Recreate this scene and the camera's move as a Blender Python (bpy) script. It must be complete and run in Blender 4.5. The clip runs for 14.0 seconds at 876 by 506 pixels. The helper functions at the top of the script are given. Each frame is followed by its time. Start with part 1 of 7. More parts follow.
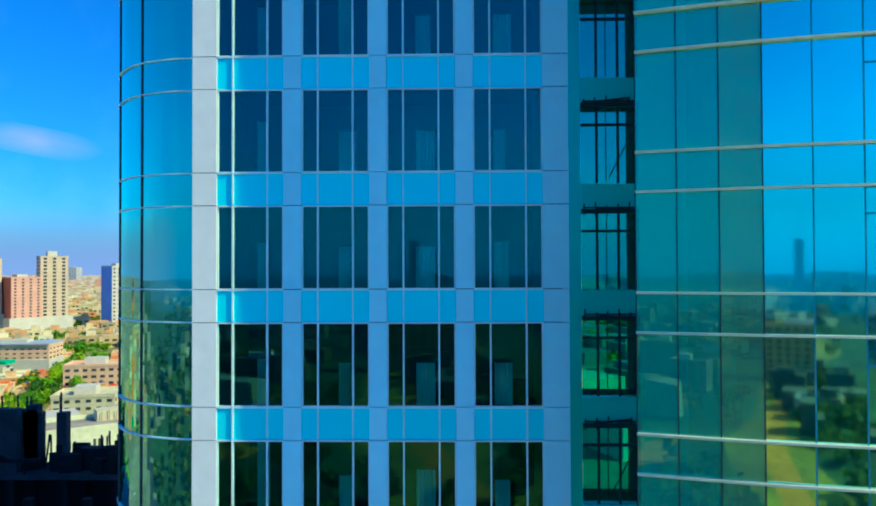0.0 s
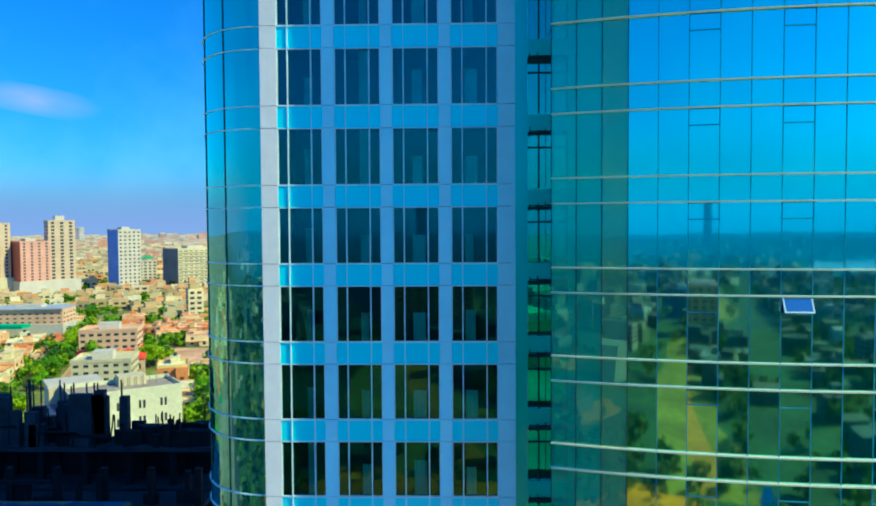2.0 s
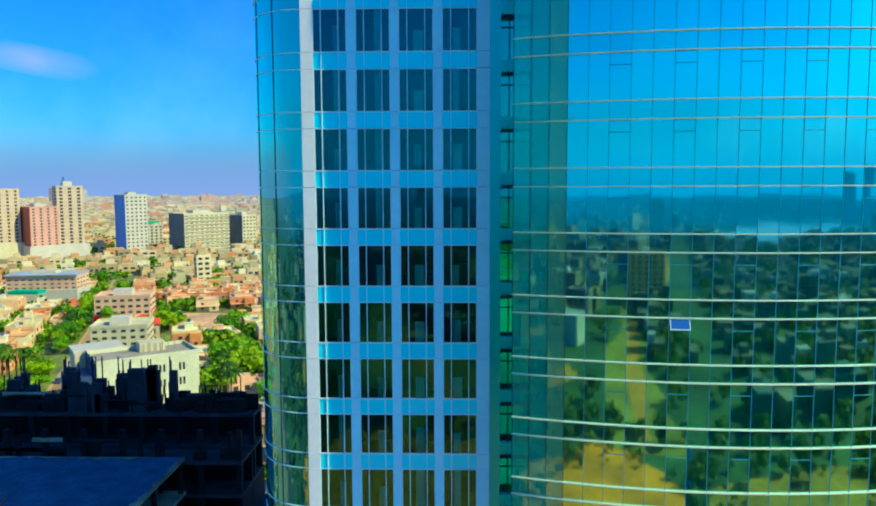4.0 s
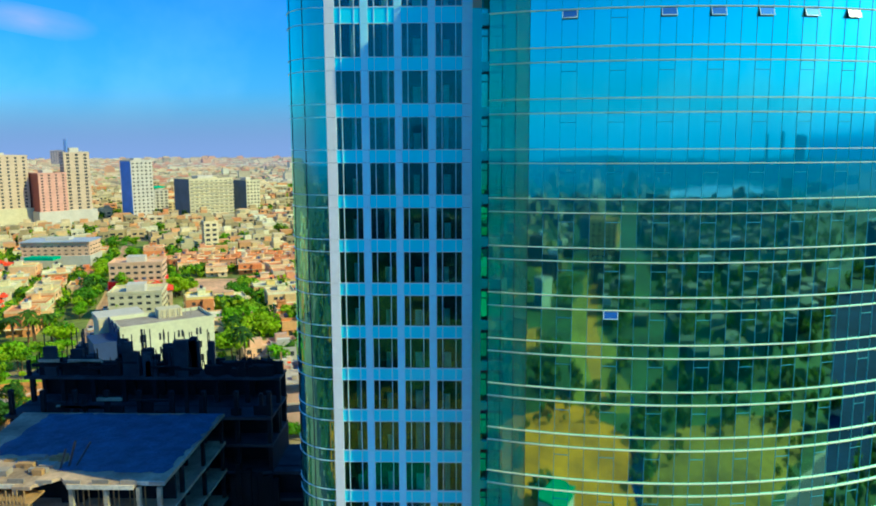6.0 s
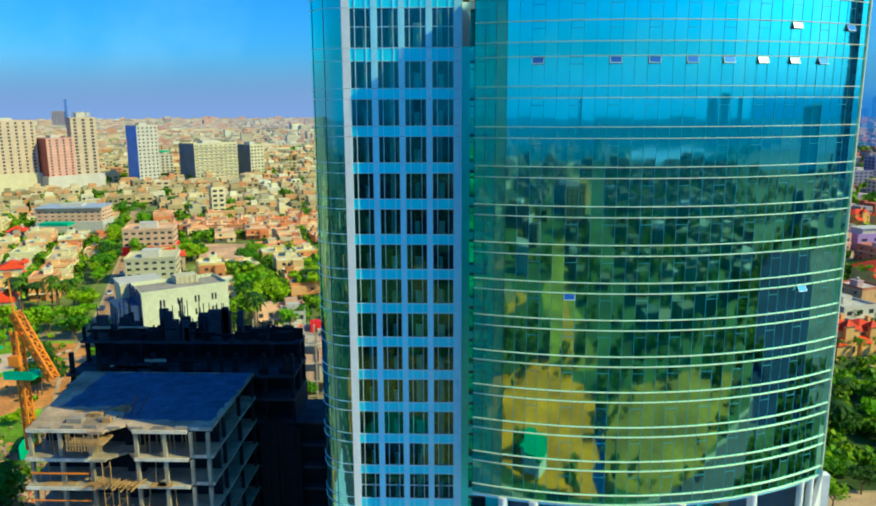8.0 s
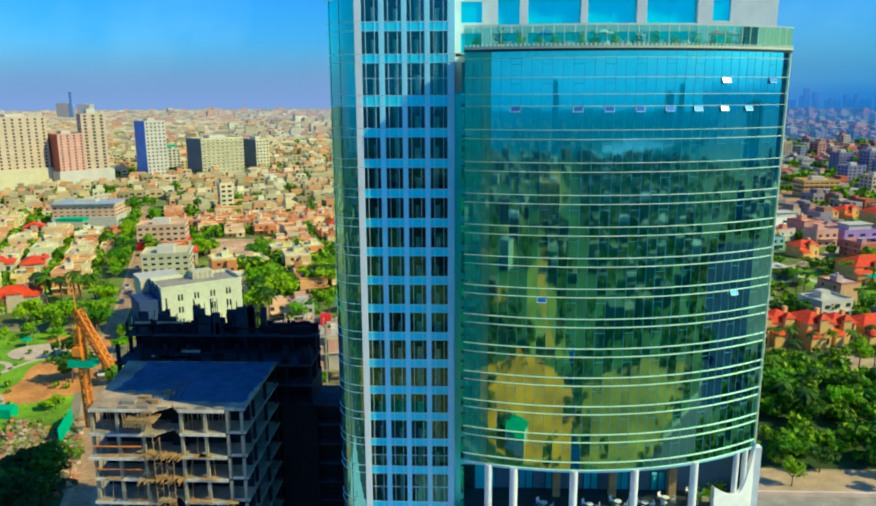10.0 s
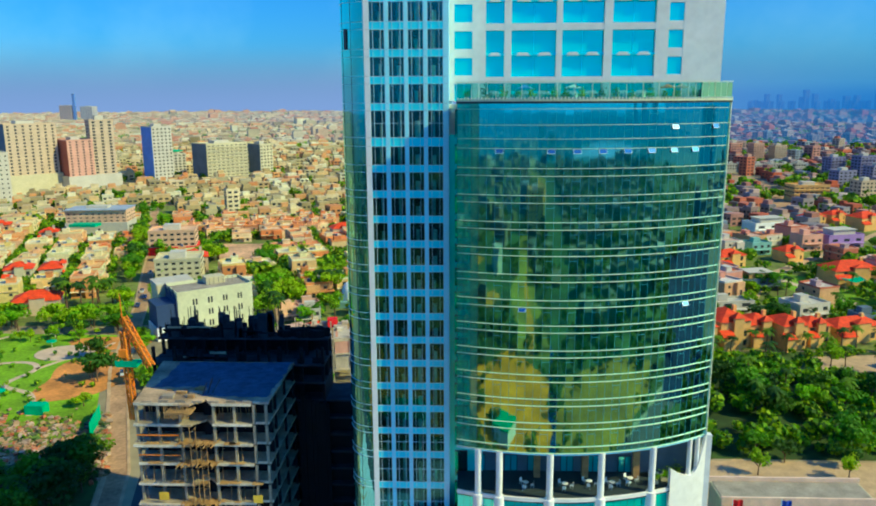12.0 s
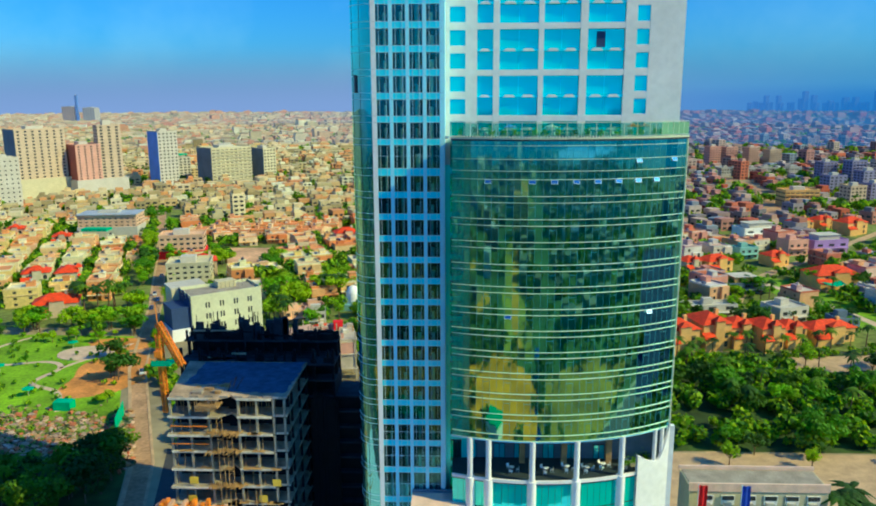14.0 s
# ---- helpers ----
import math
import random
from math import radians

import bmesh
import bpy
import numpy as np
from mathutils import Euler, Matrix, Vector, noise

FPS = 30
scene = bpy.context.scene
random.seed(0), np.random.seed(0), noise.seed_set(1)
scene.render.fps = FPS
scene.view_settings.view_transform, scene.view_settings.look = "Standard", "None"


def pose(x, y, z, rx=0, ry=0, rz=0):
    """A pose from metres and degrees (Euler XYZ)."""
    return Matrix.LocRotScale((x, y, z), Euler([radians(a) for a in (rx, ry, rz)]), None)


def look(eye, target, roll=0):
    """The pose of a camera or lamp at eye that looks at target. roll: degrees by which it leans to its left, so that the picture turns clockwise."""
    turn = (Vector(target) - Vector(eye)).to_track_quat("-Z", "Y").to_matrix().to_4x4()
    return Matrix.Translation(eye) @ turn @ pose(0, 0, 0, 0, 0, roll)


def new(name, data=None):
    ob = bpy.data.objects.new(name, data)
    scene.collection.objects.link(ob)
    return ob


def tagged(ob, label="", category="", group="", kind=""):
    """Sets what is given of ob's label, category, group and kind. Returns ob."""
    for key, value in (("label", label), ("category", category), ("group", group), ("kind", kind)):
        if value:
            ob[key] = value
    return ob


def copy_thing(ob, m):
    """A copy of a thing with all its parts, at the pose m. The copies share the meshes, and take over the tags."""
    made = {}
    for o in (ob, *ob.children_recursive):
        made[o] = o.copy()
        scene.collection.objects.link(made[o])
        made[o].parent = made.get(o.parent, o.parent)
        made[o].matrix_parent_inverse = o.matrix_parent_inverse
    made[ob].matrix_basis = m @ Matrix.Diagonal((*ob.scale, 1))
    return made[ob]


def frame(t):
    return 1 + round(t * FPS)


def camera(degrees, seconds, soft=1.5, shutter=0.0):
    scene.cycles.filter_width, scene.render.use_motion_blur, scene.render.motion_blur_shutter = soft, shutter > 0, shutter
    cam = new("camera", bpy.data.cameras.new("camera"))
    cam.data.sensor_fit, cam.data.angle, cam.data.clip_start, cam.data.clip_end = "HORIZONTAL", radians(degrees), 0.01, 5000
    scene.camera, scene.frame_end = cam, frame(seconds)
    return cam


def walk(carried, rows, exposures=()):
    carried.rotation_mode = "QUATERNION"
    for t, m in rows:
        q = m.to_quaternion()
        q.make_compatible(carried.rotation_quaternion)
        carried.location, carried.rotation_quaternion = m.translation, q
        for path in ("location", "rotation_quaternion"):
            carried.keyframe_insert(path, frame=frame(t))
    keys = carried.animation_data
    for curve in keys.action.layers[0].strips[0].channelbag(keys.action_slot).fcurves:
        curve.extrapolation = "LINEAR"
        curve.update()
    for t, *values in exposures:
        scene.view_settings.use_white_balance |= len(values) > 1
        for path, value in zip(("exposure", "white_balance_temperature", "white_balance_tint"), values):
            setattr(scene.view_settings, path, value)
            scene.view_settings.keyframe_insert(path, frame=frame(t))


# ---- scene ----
cam = camera(61.48, 14.0, soft=1.9)
ROWS = [
    (0.0, 6.897, -21.317, 54.421, 1.291, 1.019, 0.215),
    (0.5, 7.054, -23.542, 55.457, 1.328, 0.275, 0.267),
    (1.0, 7.271, -26.318, 56.624, 1.341, -0.590, 0.388),
    (1.5, 7.436, -28.823, 57.685, 1.335, -1.385, 0.409),
    (2.0, 7.638, -31.706, 58.840, 1.382, -2.233, 0.326),
    (2.5, 7.783, -34.261, 59.827, 1.411, -2.953, 0.316),
    (5.0, 8.768, -49.469, 65.291, 1.607, -6.716, 0.198),
    (5.5, 8.992, -52.558, 66.361, 1.628, -7.417, 0.233),
    (6.0, 9.244, -55.895, 67.599, 1.662, -8.234, 0.254),
    (6.5, 9.436, -58.941, 68.753, 1.679, -8.947, 0.276),
    (7.0, 9.695, -62.364, 70.015, 1.727, -9.762, 0.298),
    (7.5, 9.960, -65.602, 71.210, 1.775, -10.491, 0.276),
    (8.0, 10.186, -69.075, 72.549, 1.821, -11.280, 0.217),
    (10.5, 11.548, -86.641, 78.923, 2.056, -12.008, 0.257),
    (11.0, 11.749, -90.222, 80.255, 2.048, -11.996, 0.265),
    (11.5, 12.076, -93.879, 81.551, 2.080, -11.971, 0.299),
    (12.0, 12.380, -97.550, 82.933, 2.108, -11.956, 0.285),
    (12.5, 12.628, -101.176, 84.298, 2.112, -11.970, 0.278),
    (13.0, 12.845, -104.574, 85.583, 2.109, -11.982, 0.267),
    (13.5, 13.163, -108.260, 86.938, 2.150, -11.971, 0.249),
    (14.0, 13.388, -112.007, 88.316, 2.149, -11.951, 0.231),
]
walk(cam, [(t, pose(x, y, z, 90 + pitch, roll, yaw)) for t, x, y, z, yaw, pitch, roll in ROWS], [(0.0, 0.26, 5850, -19), (7.0, 0.15, 6100, -18), (14.0, 0.03, 6250, -18)])

# ---- world and light ----
SUN_EL, SUN_AZ = radians(38.0), radians(107.8)
world = bpy.data.worlds.new("sky")
scene.world = world
world.use_nodes = True
wn, wl = world.node_tree.nodes, world.node_tree.links
wn.clear()
sky = wn.new("ShaderNodeTexSky")
sky.sky_type, sky.sun_disc = "NISHITA", False
sky.sun_elevation, sky.sun_rotation = SUN_EL, SUN_AZ
sky.air_density, sky.dust_density, sky.ozone_density = 1.0, 1.2, 3.0
hs = wn.new("ShaderNodeHueSaturation")
hs.inputs["Saturation"].default_value = 1.18
bg = wn.new("ShaderNodeBackground")
bg.inputs["Strength"].default_value = 0.15
wo = wn.new("ShaderNodeOutputWorld")
wl.new(sky.outputs[0], hs.inputs["Color"])
tint = wn.new("ShaderNodeVectorMath")
tint.operation = "MULTIPLY"
tint.inputs[1].default_value = (0.22, 0.60, 1.22)
wl.new(hs.outputs[0], tint.inputs[0])
# thin uneven veil of high cloud
wco, wnoise, wramp, wveil = wn.new("ShaderNodeTexCoord"), wn.new("ShaderNodeTexNoise"), wn.new("ShaderNodeMapRange"), wn.new("ShaderNodeMixRGB")
wnoise.inputs["Scale"].default_value, wnoise.inputs["Detail"].default_value, wnoise.inputs["Roughness"].default_value = 5.0, 5.0, 0.6
wramp.inputs["From Min"].default_value, wramp.inputs["From Max"].default_value = 0.42, 0.72
wveil.blend_type = "MULTIPLY"
wveil.inputs[2].default_value = (1.7, 1.18, 1.04, 1)
wl.new(wco.outputs["Generated"], wnoise.inputs["Vector"])
wl.new(wnoise.outputs["Fac"], wramp.inputs["Value"])
wl.new(wramp.outputs[0], wveil.inputs[0])
wl.new(tint.outputs[0], wveil.inputs[1])
wl.new(wveil.outputs[0], bg.inputs["Color"])
wl.new(bg.outputs[0], wo.inputs["Surface"])

sun = new("sun", bpy.data.lights.new("sun", "SUN"))
sun.data.energy, sun.data.angle, sun.data.color = 4.5, radians(0.5), (1.0, 0.81, 0.40)
sun_dir = Vector((0.952, -0.306, math.tan(SUN_EL))).normalized()
sun.matrix_world = look(sun_dir * 300, (0, 0, 0))


# ---- materials ----
def material(name, base, rough=0.6, metal=0.0, vary=0.12, scale=0.4, fine=0.06, bump=0.0, spec=0.4,
             by_object=None, by_island=None, grain=8.0):
    """A surface with two scales of colour variation and fine relief; by_object or by_island: colours to pick from."""
    m = bpy.data.materials.new(name)
    m.use_nodes = True
    n, l = m.node_tree.nodes, m.node_tree.links
    b = n["Principled BSDF"]
    b.inputs["Roughness"].default_value = rough
    b.inputs["Metallic"].default_value = metal
    b.inputs["Specular IOR Level"].default_value = spec
    co = n.new("ShaderNodeTexCoord")
    big, small = n.new("ShaderNodeTexNoise"), n.new("ShaderNodeTexNoise")
    big.inputs["Scale"].default_value, small.inputs["Scale"].default_value = scale, scale * grain
    big.inputs["Detail"].default_value, small.inputs["Detail"].default_value = 4.0, 6.0
    geo = n.new("ShaderNodeNewGeometry")
    for t in (big, small):
        l.new(geo.outputs["Position"], t.inputs["Vector"])
    if by_object or by_island:
        ramp = n.new("ShaderNodeValToRGB")
        ramp.color_ramp.interpolation = "CONSTANT"
        cols = by_object or by_island
        while len(ramp.color_ramp.elements) < len(cols):
            ramp.color_ramp.elements.new(0.5)
        for i, c in enumerate(cols):
            ramp.color_ramp.elements[i].position = i / len(cols)
            ramp.color_ramp.elements[i].color = (*c, 1)
        src = n.new("ShaderNodeObjectInfo").outputs["Random"] if by_object else geo.outputs["Random Per Island"]
        l.new(src, ramp.inputs[0])
        colour = ramp.outputs[0]
    else:
        rgb = n.new("ShaderNodeRGB")
        rgb.outputs[0].default_value = (*base, 1)
        colour = rgb.outputs[0]
    for tex, amount in ((big, vary), (small, fine)):
        mr = n.new("ShaderNodeMapRange")
        mr.inputs["From Min"].default_value, mr.inputs["From Max"].default_value = 0.3, 0.7
        mr.inputs["To Min"].default_value, mr.inputs["To Max"].default_value = 1 - amount, 1 + amount
        l.new(tex.outputs["Fac"], mr.inputs["Value"])
        mul = n.new("ShaderNodeVectorMath")
        mul.operation = "SCALE"
        l.new(colour, mul.inputs[0])
        l.new(mr.outputs[0], mul.inputs["Scale"])
        colour = mul.outputs[0]
    l.new(colour, b.inputs["Base Color"])
    if bump:
        bp = n.new("ShaderNodeBump")
        bp.inputs["Strength"].default_value, bp.inputs["Distance"].default_value = 0.6, bump
        l.new(small.outputs["Fac"], bp.inputs["Height"])
        l.new(bp.outputs[0], b.inputs["Normal"])
    return m


def glass(name, tint, body, gloss, clear=0.0, clear_tint=(0.3, 0.5, 0.5), rough=0.015, wave=0.02, wave_scale=0.35):
    """Coated glazing: a mirror film over a dark body, partly clear, slightly wavy."""
    m = bpy.data.materials.new(name)
    m.use_nodes = True
    n, l = m.node_tree.nodes, m.node_tree.links
    n.clear()
    out = n.new("ShaderNodeOutputMaterial")
    geo = n.new("ShaderNodeNewGeometry")
    noise_tex = n.new("ShaderNodeTexNoise")
    noise_tex.inputs["Scale"].default_value, noise_tex.inputs["Detail"].default_value = wave_scale, 1.0
    l.new(geo.outputs["Position"], noise_tex.inputs["Vector"])
    bp = n.new("ShaderNodeBump")
    bp.inputs["Strength"].default_value, bp.inputs["Distance"].default_value = 1.0, wave
    l.new(noise_tex.outputs["Fac"], bp.inputs["Height"])
    gl = n.new("ShaderNodeBsdfGlossy")
    gl.inputs["Color"].default_value, gl.inputs["Roughness"].default_value = (*tint, 1), rough
    l.new(bp.outputs[0], gl.inputs["Normal"])
    df = n.new("ShaderNodeBsdfDiffuse")
    df.inputs["Color"].default_value = (*body, 1)
    under = df.outputs[0]
    if clear:
        tr = n.new("ShaderNodeBsdfTransparent")
        tr.inputs["Color"].default_value = (*clear_tint, 1)
        mx = n.new("ShaderNodeMixShader")
        mx.inputs[0].default_value = clear
        l.new(df.outputs[0], mx.inputs[1])
        l.new(tr.outputs[0], mx.inputs[2])
        under = mx.outputs[0]
    lw = n.new("ShaderNodeFresnel")
    lw.inputs["IOR"].default_value = 1.5
    add = n.new("ShaderNodeMath")
    add.operation, add.use_clamp = "ADD", True
    add.inputs[1].default_value = gloss
    l.new(lw.outputs[0], add.inputs[0])
    top = n.new("ShaderNodeMixShader")
    l.new(add.outputs[0], top.inputs[0])
    l.new(under, top.inputs[1])
    l.new(gl.outputs[0], top.inputs[2])
    l.new(top.outputs[0], out.inputs["Surface"])
    return m


M = {}
# white cladding in shade: the blue skylight is put into its colour
M["panel"] = material("shade_blue_panel", (0.42, 0.88, 1.0), 0.30, vary=0.05, scale=0.25, fine=0.03, bump=0.002)
# the same cladding where the sun reaches it, coloured white
M["pier"] = material("sunlit_pier_panel", (0.84, 0.85, 0.83), 0.4, vary=0.05, scale=0.25, fine=0.03, bump=0.002)
M["wall_white"] = material("white_wall", (0.88, 0.86, 0.79), 0.55, vary=0.06, scale=0.12, fine=0.05, bump=0.003)
M["mullion"] = material("mullion_metal", (0.66, 0.84, 0.88), 0.35, vary=0.05)
M["dark_metal"] = material("dark_metal", (0.03, 0.045, 0.06), 0.45, vary=0.1)
M["slim"] = material("slim_mullion", (0.07, 0.32, 0.40), 0.4, vary=0.05)
# pale concrete with the sunlight on slab edges put into its colour
M["edge"] = material("slab_edge", (0.68, 0.60, 0.46), 0.9, vary=0.25, scale=0.6, fine=0.15)
M["column"] = material("grey_concrete", (0.36, 0.30, 0.21), 0.9, vary=0.3, scale=0.5, fine=0.15, bump=0.01)
M["slab"] = material("pale_concrete", (0.50, 0.42, 0.31), 0.85, vary=0.2, scale=0.35, fine=0.12, bump=0.01)
M["site_roof"] = material("screed", (0.40, 0.29, 0.19), 0.9, vary=0.45, scale=0.25, fine=0.15, bump=0.01)
M["fin"] = material("fin_metal", (0.70, 0.74, 0.50), 0.35, vary=0.05, scale=0.6)
M["spandrel"] = glass("spandrel_glass", (0.40, 0.95, 1.0), (0.12, 0.88, 1.0), 0.10, rough=0.3, wave=0.01)
M["link"] = glass("teal_panel", (0.2, 1.0, 0.98), (0.12, 1.0, 0.96), 0.40, rough=0.3, wave=0.01)
M["win"] = glass("window_glass", (0.25, 0.85, 0.90), (0.004, 0.02, 0.02), 0.05, 0.94, (0.72, 0.97, 0.95), wave=0.006)
M["curtain_wall"] = glass("curtain_wall_glass", (0.42, 0.98, 0.86), (0.0, 0.18, 0.15), 0.84, rough=0.034, wave=0.004)
M["curtain_spandrel"] = glass("curtain_spandrel_glass", (0.40, 0.95, 0.82), (0.0, 0.18, 0.15), 0.80, rough=0.034, wave=0.004)
M["wing"] = glass("wing_glass", (0.34, 0.86, 0.68), (0.17, 0.60, 0.42), 0.22, 0.62, (0.55, 0.97, 0.84), wave=0.008)
M["side_glass"] = glass("side_glass", (0.42, 0.94, 0.80), (0.03, 0.17, 0.14), 0.58, wave=0.03, wave_scale=0.28)
M["teal_glass"] = glass("teal_glass", (0.2, 1.0, 0.90), (0.10, 1.0, 0.86), 0.55, wave=0.008)
M["through_glass"] = glass("clear_teal_glass", (0.2, 0.9, 0.85), (0.02, 0.25, 0.22), 0.05, 0.95, (0.14, 0.74, 0.66), wave=0.004)
M["wing_olive"] = glass("olive_wing_glass", (0.4, 0.85, 0.62), (0.26, 0.58, 0.32), 0.22, 0.55, (0.62, 0.95, 0.78), wave=0.008)
M["blue_glass"] = glass("blue_glass", (0.30, 1.0, 0.95), (0.06, 0.74, 0.76), 0.45, wave=0.01)
M["sash_glass"] = glass("sash_glass", (0.62, 0.88, 1.0), (0.05, 0.09, 0.15), 0.55, rough=0.08)
M["rail_glass"] = glass("rail_glass", (0.5, 0.9, 0.8), (0.12, 0.42, 0.34), 0.05, 0.93, (0.62, 0.90, 0.82))
M["curtain"] = material("curtain_cloth", (0.86, 0.88, 0.80), 0.9, vary=0.12, scale=1.5)
# darkness of unlit rooms is put into this colour of solid backings
M["interior"] = material("unlit_interior", (0.05, 0.055, 0.05), 0.9, vary=0.3, scale=0.3)
M["terrace_floor"] = material("terrace_tiles", (0.03, 0.045, 0.05), 0.7, vary=0.12, scale=0.8)
M["concrete"] = material("raw_concrete", (0.34, 0.29, 0.23), 0.85, vary=0.22, scale=0.35, fine=0.12, bump=0.01)
M["wood"] = material("shuttering_timber", (0.42, 0.25, 0.10), 0.8, vary=0.25, scale=0.9)
M["yellow"] = material("yellow_board", (0.75, 0.50, 0.05), 0.6)
M["orange"] = material("orange_paint", (0.85, 0.25, 0.02), 0.5, vary=0.15, scale=0.5)
# sheeting and shaded concrete: the shade is put into this near-black colour
M["shade_net"] = material("shade_dark_net", (0.006, 0.007, 0.011), 0.9, vary=0.3, scale=0.5)
M["green_net"] = material("green_sheet", (0.02, 0.45, 0.22), 0.6, vary=0.15, scale=0.5)
M["salmon"] = material("salmon_tiles", (0.62, 0.38, 0.26), 0.7, vary=0.1, scale=0.5)
M["pave"] = material("paving", (0.54, 0.36, 0.20), 0.85, vary=0.18, scale=0.3)
# pale and bluish to throw light up onto the facade
M["forecourt"] = material("bounce_paving", (0.62, 0.68, 0.74), 0.8, vary=0.12, scale=0.2)
M["park_pave"] = material("park_paving", (0.64, 0.46, 0.32), 0.85, vary=0.12, scale=0.3)
M["dust_road"] = material("dusty_road", (0.46, 0.27, 0.14), 0.9, vary=0.3, scale=0.12, fine=0.2)
# bare floors with the tower's shade put into their dark colour
M["deck"] = material("shade_deck", (0.030, 0.036, 0.048), 0.9, vary=0.4, scale=0.5)
M["tar"] = material("dark_asphalt", (0.06, 0.06, 0.06), 0.85, vary=0.2, scale=0.15)
M["lawn"] = material("lawn", (0.20, 0.37, 0.006), 0.9, vary=0.45, scale=0.07, fine=0.3, bump=0.05, grain=14)
M["soil"] = material("red_soil", (0.62, 0.25, 0.06), 0.95, vary=0.35, scale=0.12, fine=0.15)
M["sand"] = material("sand_lot", (0.70, 0.24, 0.0), 0.95, vary=0.4, scale=0.06, fine=0.15)
M["ground"] = material("city_ground", (0.32, 0.26, 0.15), 0.95, vary=0.35, scale=0.012, fine=0.25, grain=10)


def foliage(name, colours, by_object):
    """Thin leaves: half of the light passes through."""
    m = material(name, (0.1, 0.15, 0.02), 0.7, vary=0.3, scale=0.4, fine=0.3, **({"by_object": colours} if by_object else {"by_island": colours}))
    n, l = m.node_tree.nodes, m.node_tree.links
    b = n["Principled BSDF"]
    tr, mx = n.new("ShaderNodeBsdfTranslucent"), n.new("ShaderNodeMixShader")
    l.new(b.inputs["Base Color"].links[0].from_socket, tr.inputs["Color"])
    mx.inputs[0].default_value = 0.45
    l.new(b.outputs[0], mx.inputs[1])
    l.new(tr.outputs[0], mx.inputs[2])
    l.new(mx.outputs[0], n["Material Output"].inputs["Surface"])
    return m


M["leaf"] = foliage("foliage", [(0.12, 0.32, 0.006), (0.24, 0.50, 0.005), (0.40, 0.58, 0.006), (0.06, 0.17, 0.012), (0.30, 0.50, 0.008)], True)
M["leaf_far"] = foliage("far_foliage", [(0.12, 0.29, 0.006), (0.22, 0.44, 0.006), (0.38, 0.54, 0.008), (0.06, 0.15, 0.012)], False)
M["leaf_dark"] = foliage("dark_foliage", [(0.07, 0.13, 0.015), (0.12, 0.18, 0.015), (0.17, 0.21, 0.02), (0.05, 0.10, 0.02)], False)
M["scrub"] = material("scrub", (0.045, 0.085, 0.016), 0.95, vary=0.5, scale=0.03, fine=0.3)
M["garden"] = material("garden_ground", (0.17, 0.21, 0.04), 0.95, vary=0.45, scale=0.05, fine=0.3)
M["leaf_deep"] = foliage("deep_foliage", [(0.05, 0.13, 0.01), (0.09, 0.20, 0.008), (0.16, 0.30, 0.008), (0.04, 0.10, 0.012)], True)
M["frosted"] = glass("frosted_glass", (0.5, 0.9, 0.75), (0.42, 0.66, 0.42), 0.06, 0.50, (0.6, 0.9, 0.75), rough=0.2)
M["bark"] = material("bark", (0.16, 0.10, 0.06), 0.9, vary=0.25, scale=1.5)
HOUSE_COLOURS = [(0.72, 0.30, 0.10), (0.76, 0.46, 0.25), (0.70, 0.66, 0.36), (0.76, 0.50, 0.21), (0.76, 0.60, 0.31), (0.72, 0.38, 0.15), (0.78, 0.72, 0.44), (0.64, 0.25, 0.08),
                 (0.74, 0.56, 0.18), (0.78, 0.64, 0.36), (0.74, 0.46, 0.23), (0.74, 0.64, 0.33)]
WARM_COLOURS = [(0.78, 0.30, 0.10), (0.78, 0.44, 0.22), (0.76, 0.24, 0.08), (0.78, 0.54, 0.26), (0.70, 0.36, 0.18), (0.80, 0.62, 0.36)]
M["house"] = material("house_plaster", (0.6, 0.5, 0.4), 0.85, vary=0.16, scale=0.15, fine=0.1, by_object=HOUSE_COLOURS)
M["house_warm"] = material("warm_plaster", (0.7, 0.4, 0.2), 0.85, vary=0.16, scale=0.15, fine=0.1, by_object=WARM_COLOURS)
M["house_rose"] = material("rose_plaster", (0.6, 0.4, 0.3), 0.85, vary=0.16, scale=0.15, fine=0.1,
                           by_object=[(0.62, 0.27, 0.20), (0.68, 0.44, 0.34), (0.56, 0.16, 0.09), (0.70, 0.58, 0.46), (0.50, 0.34, 0.34), (0.66, 0.36, 0.18), (0.60, 0.56, 0.50)])
M["roof_warm"] = material("warm_roof_screed", (0.7, 0.4, 0.2), 0.9, vary=0.2, scale=0.2, fine=0.15, by_object=[(0.74, 0.34, 0.14), (0.76, 0.50, 0.28), (0.70, 0.24, 0.08), (0.74, 0.58, 0.36)])
M["roof_rose"] = material("rose_roof_screed", (0.6, 0.4, 0.3), 0.9, vary=0.2, scale=0.2, fine=0.15, by_object=[(0.62, 0.42, 0.32), (0.64, 0.54, 0.44), (0.58, 0.18, 0.08), (0.54, 0.36, 0.30), (0.68, 0.62, 0.56)])
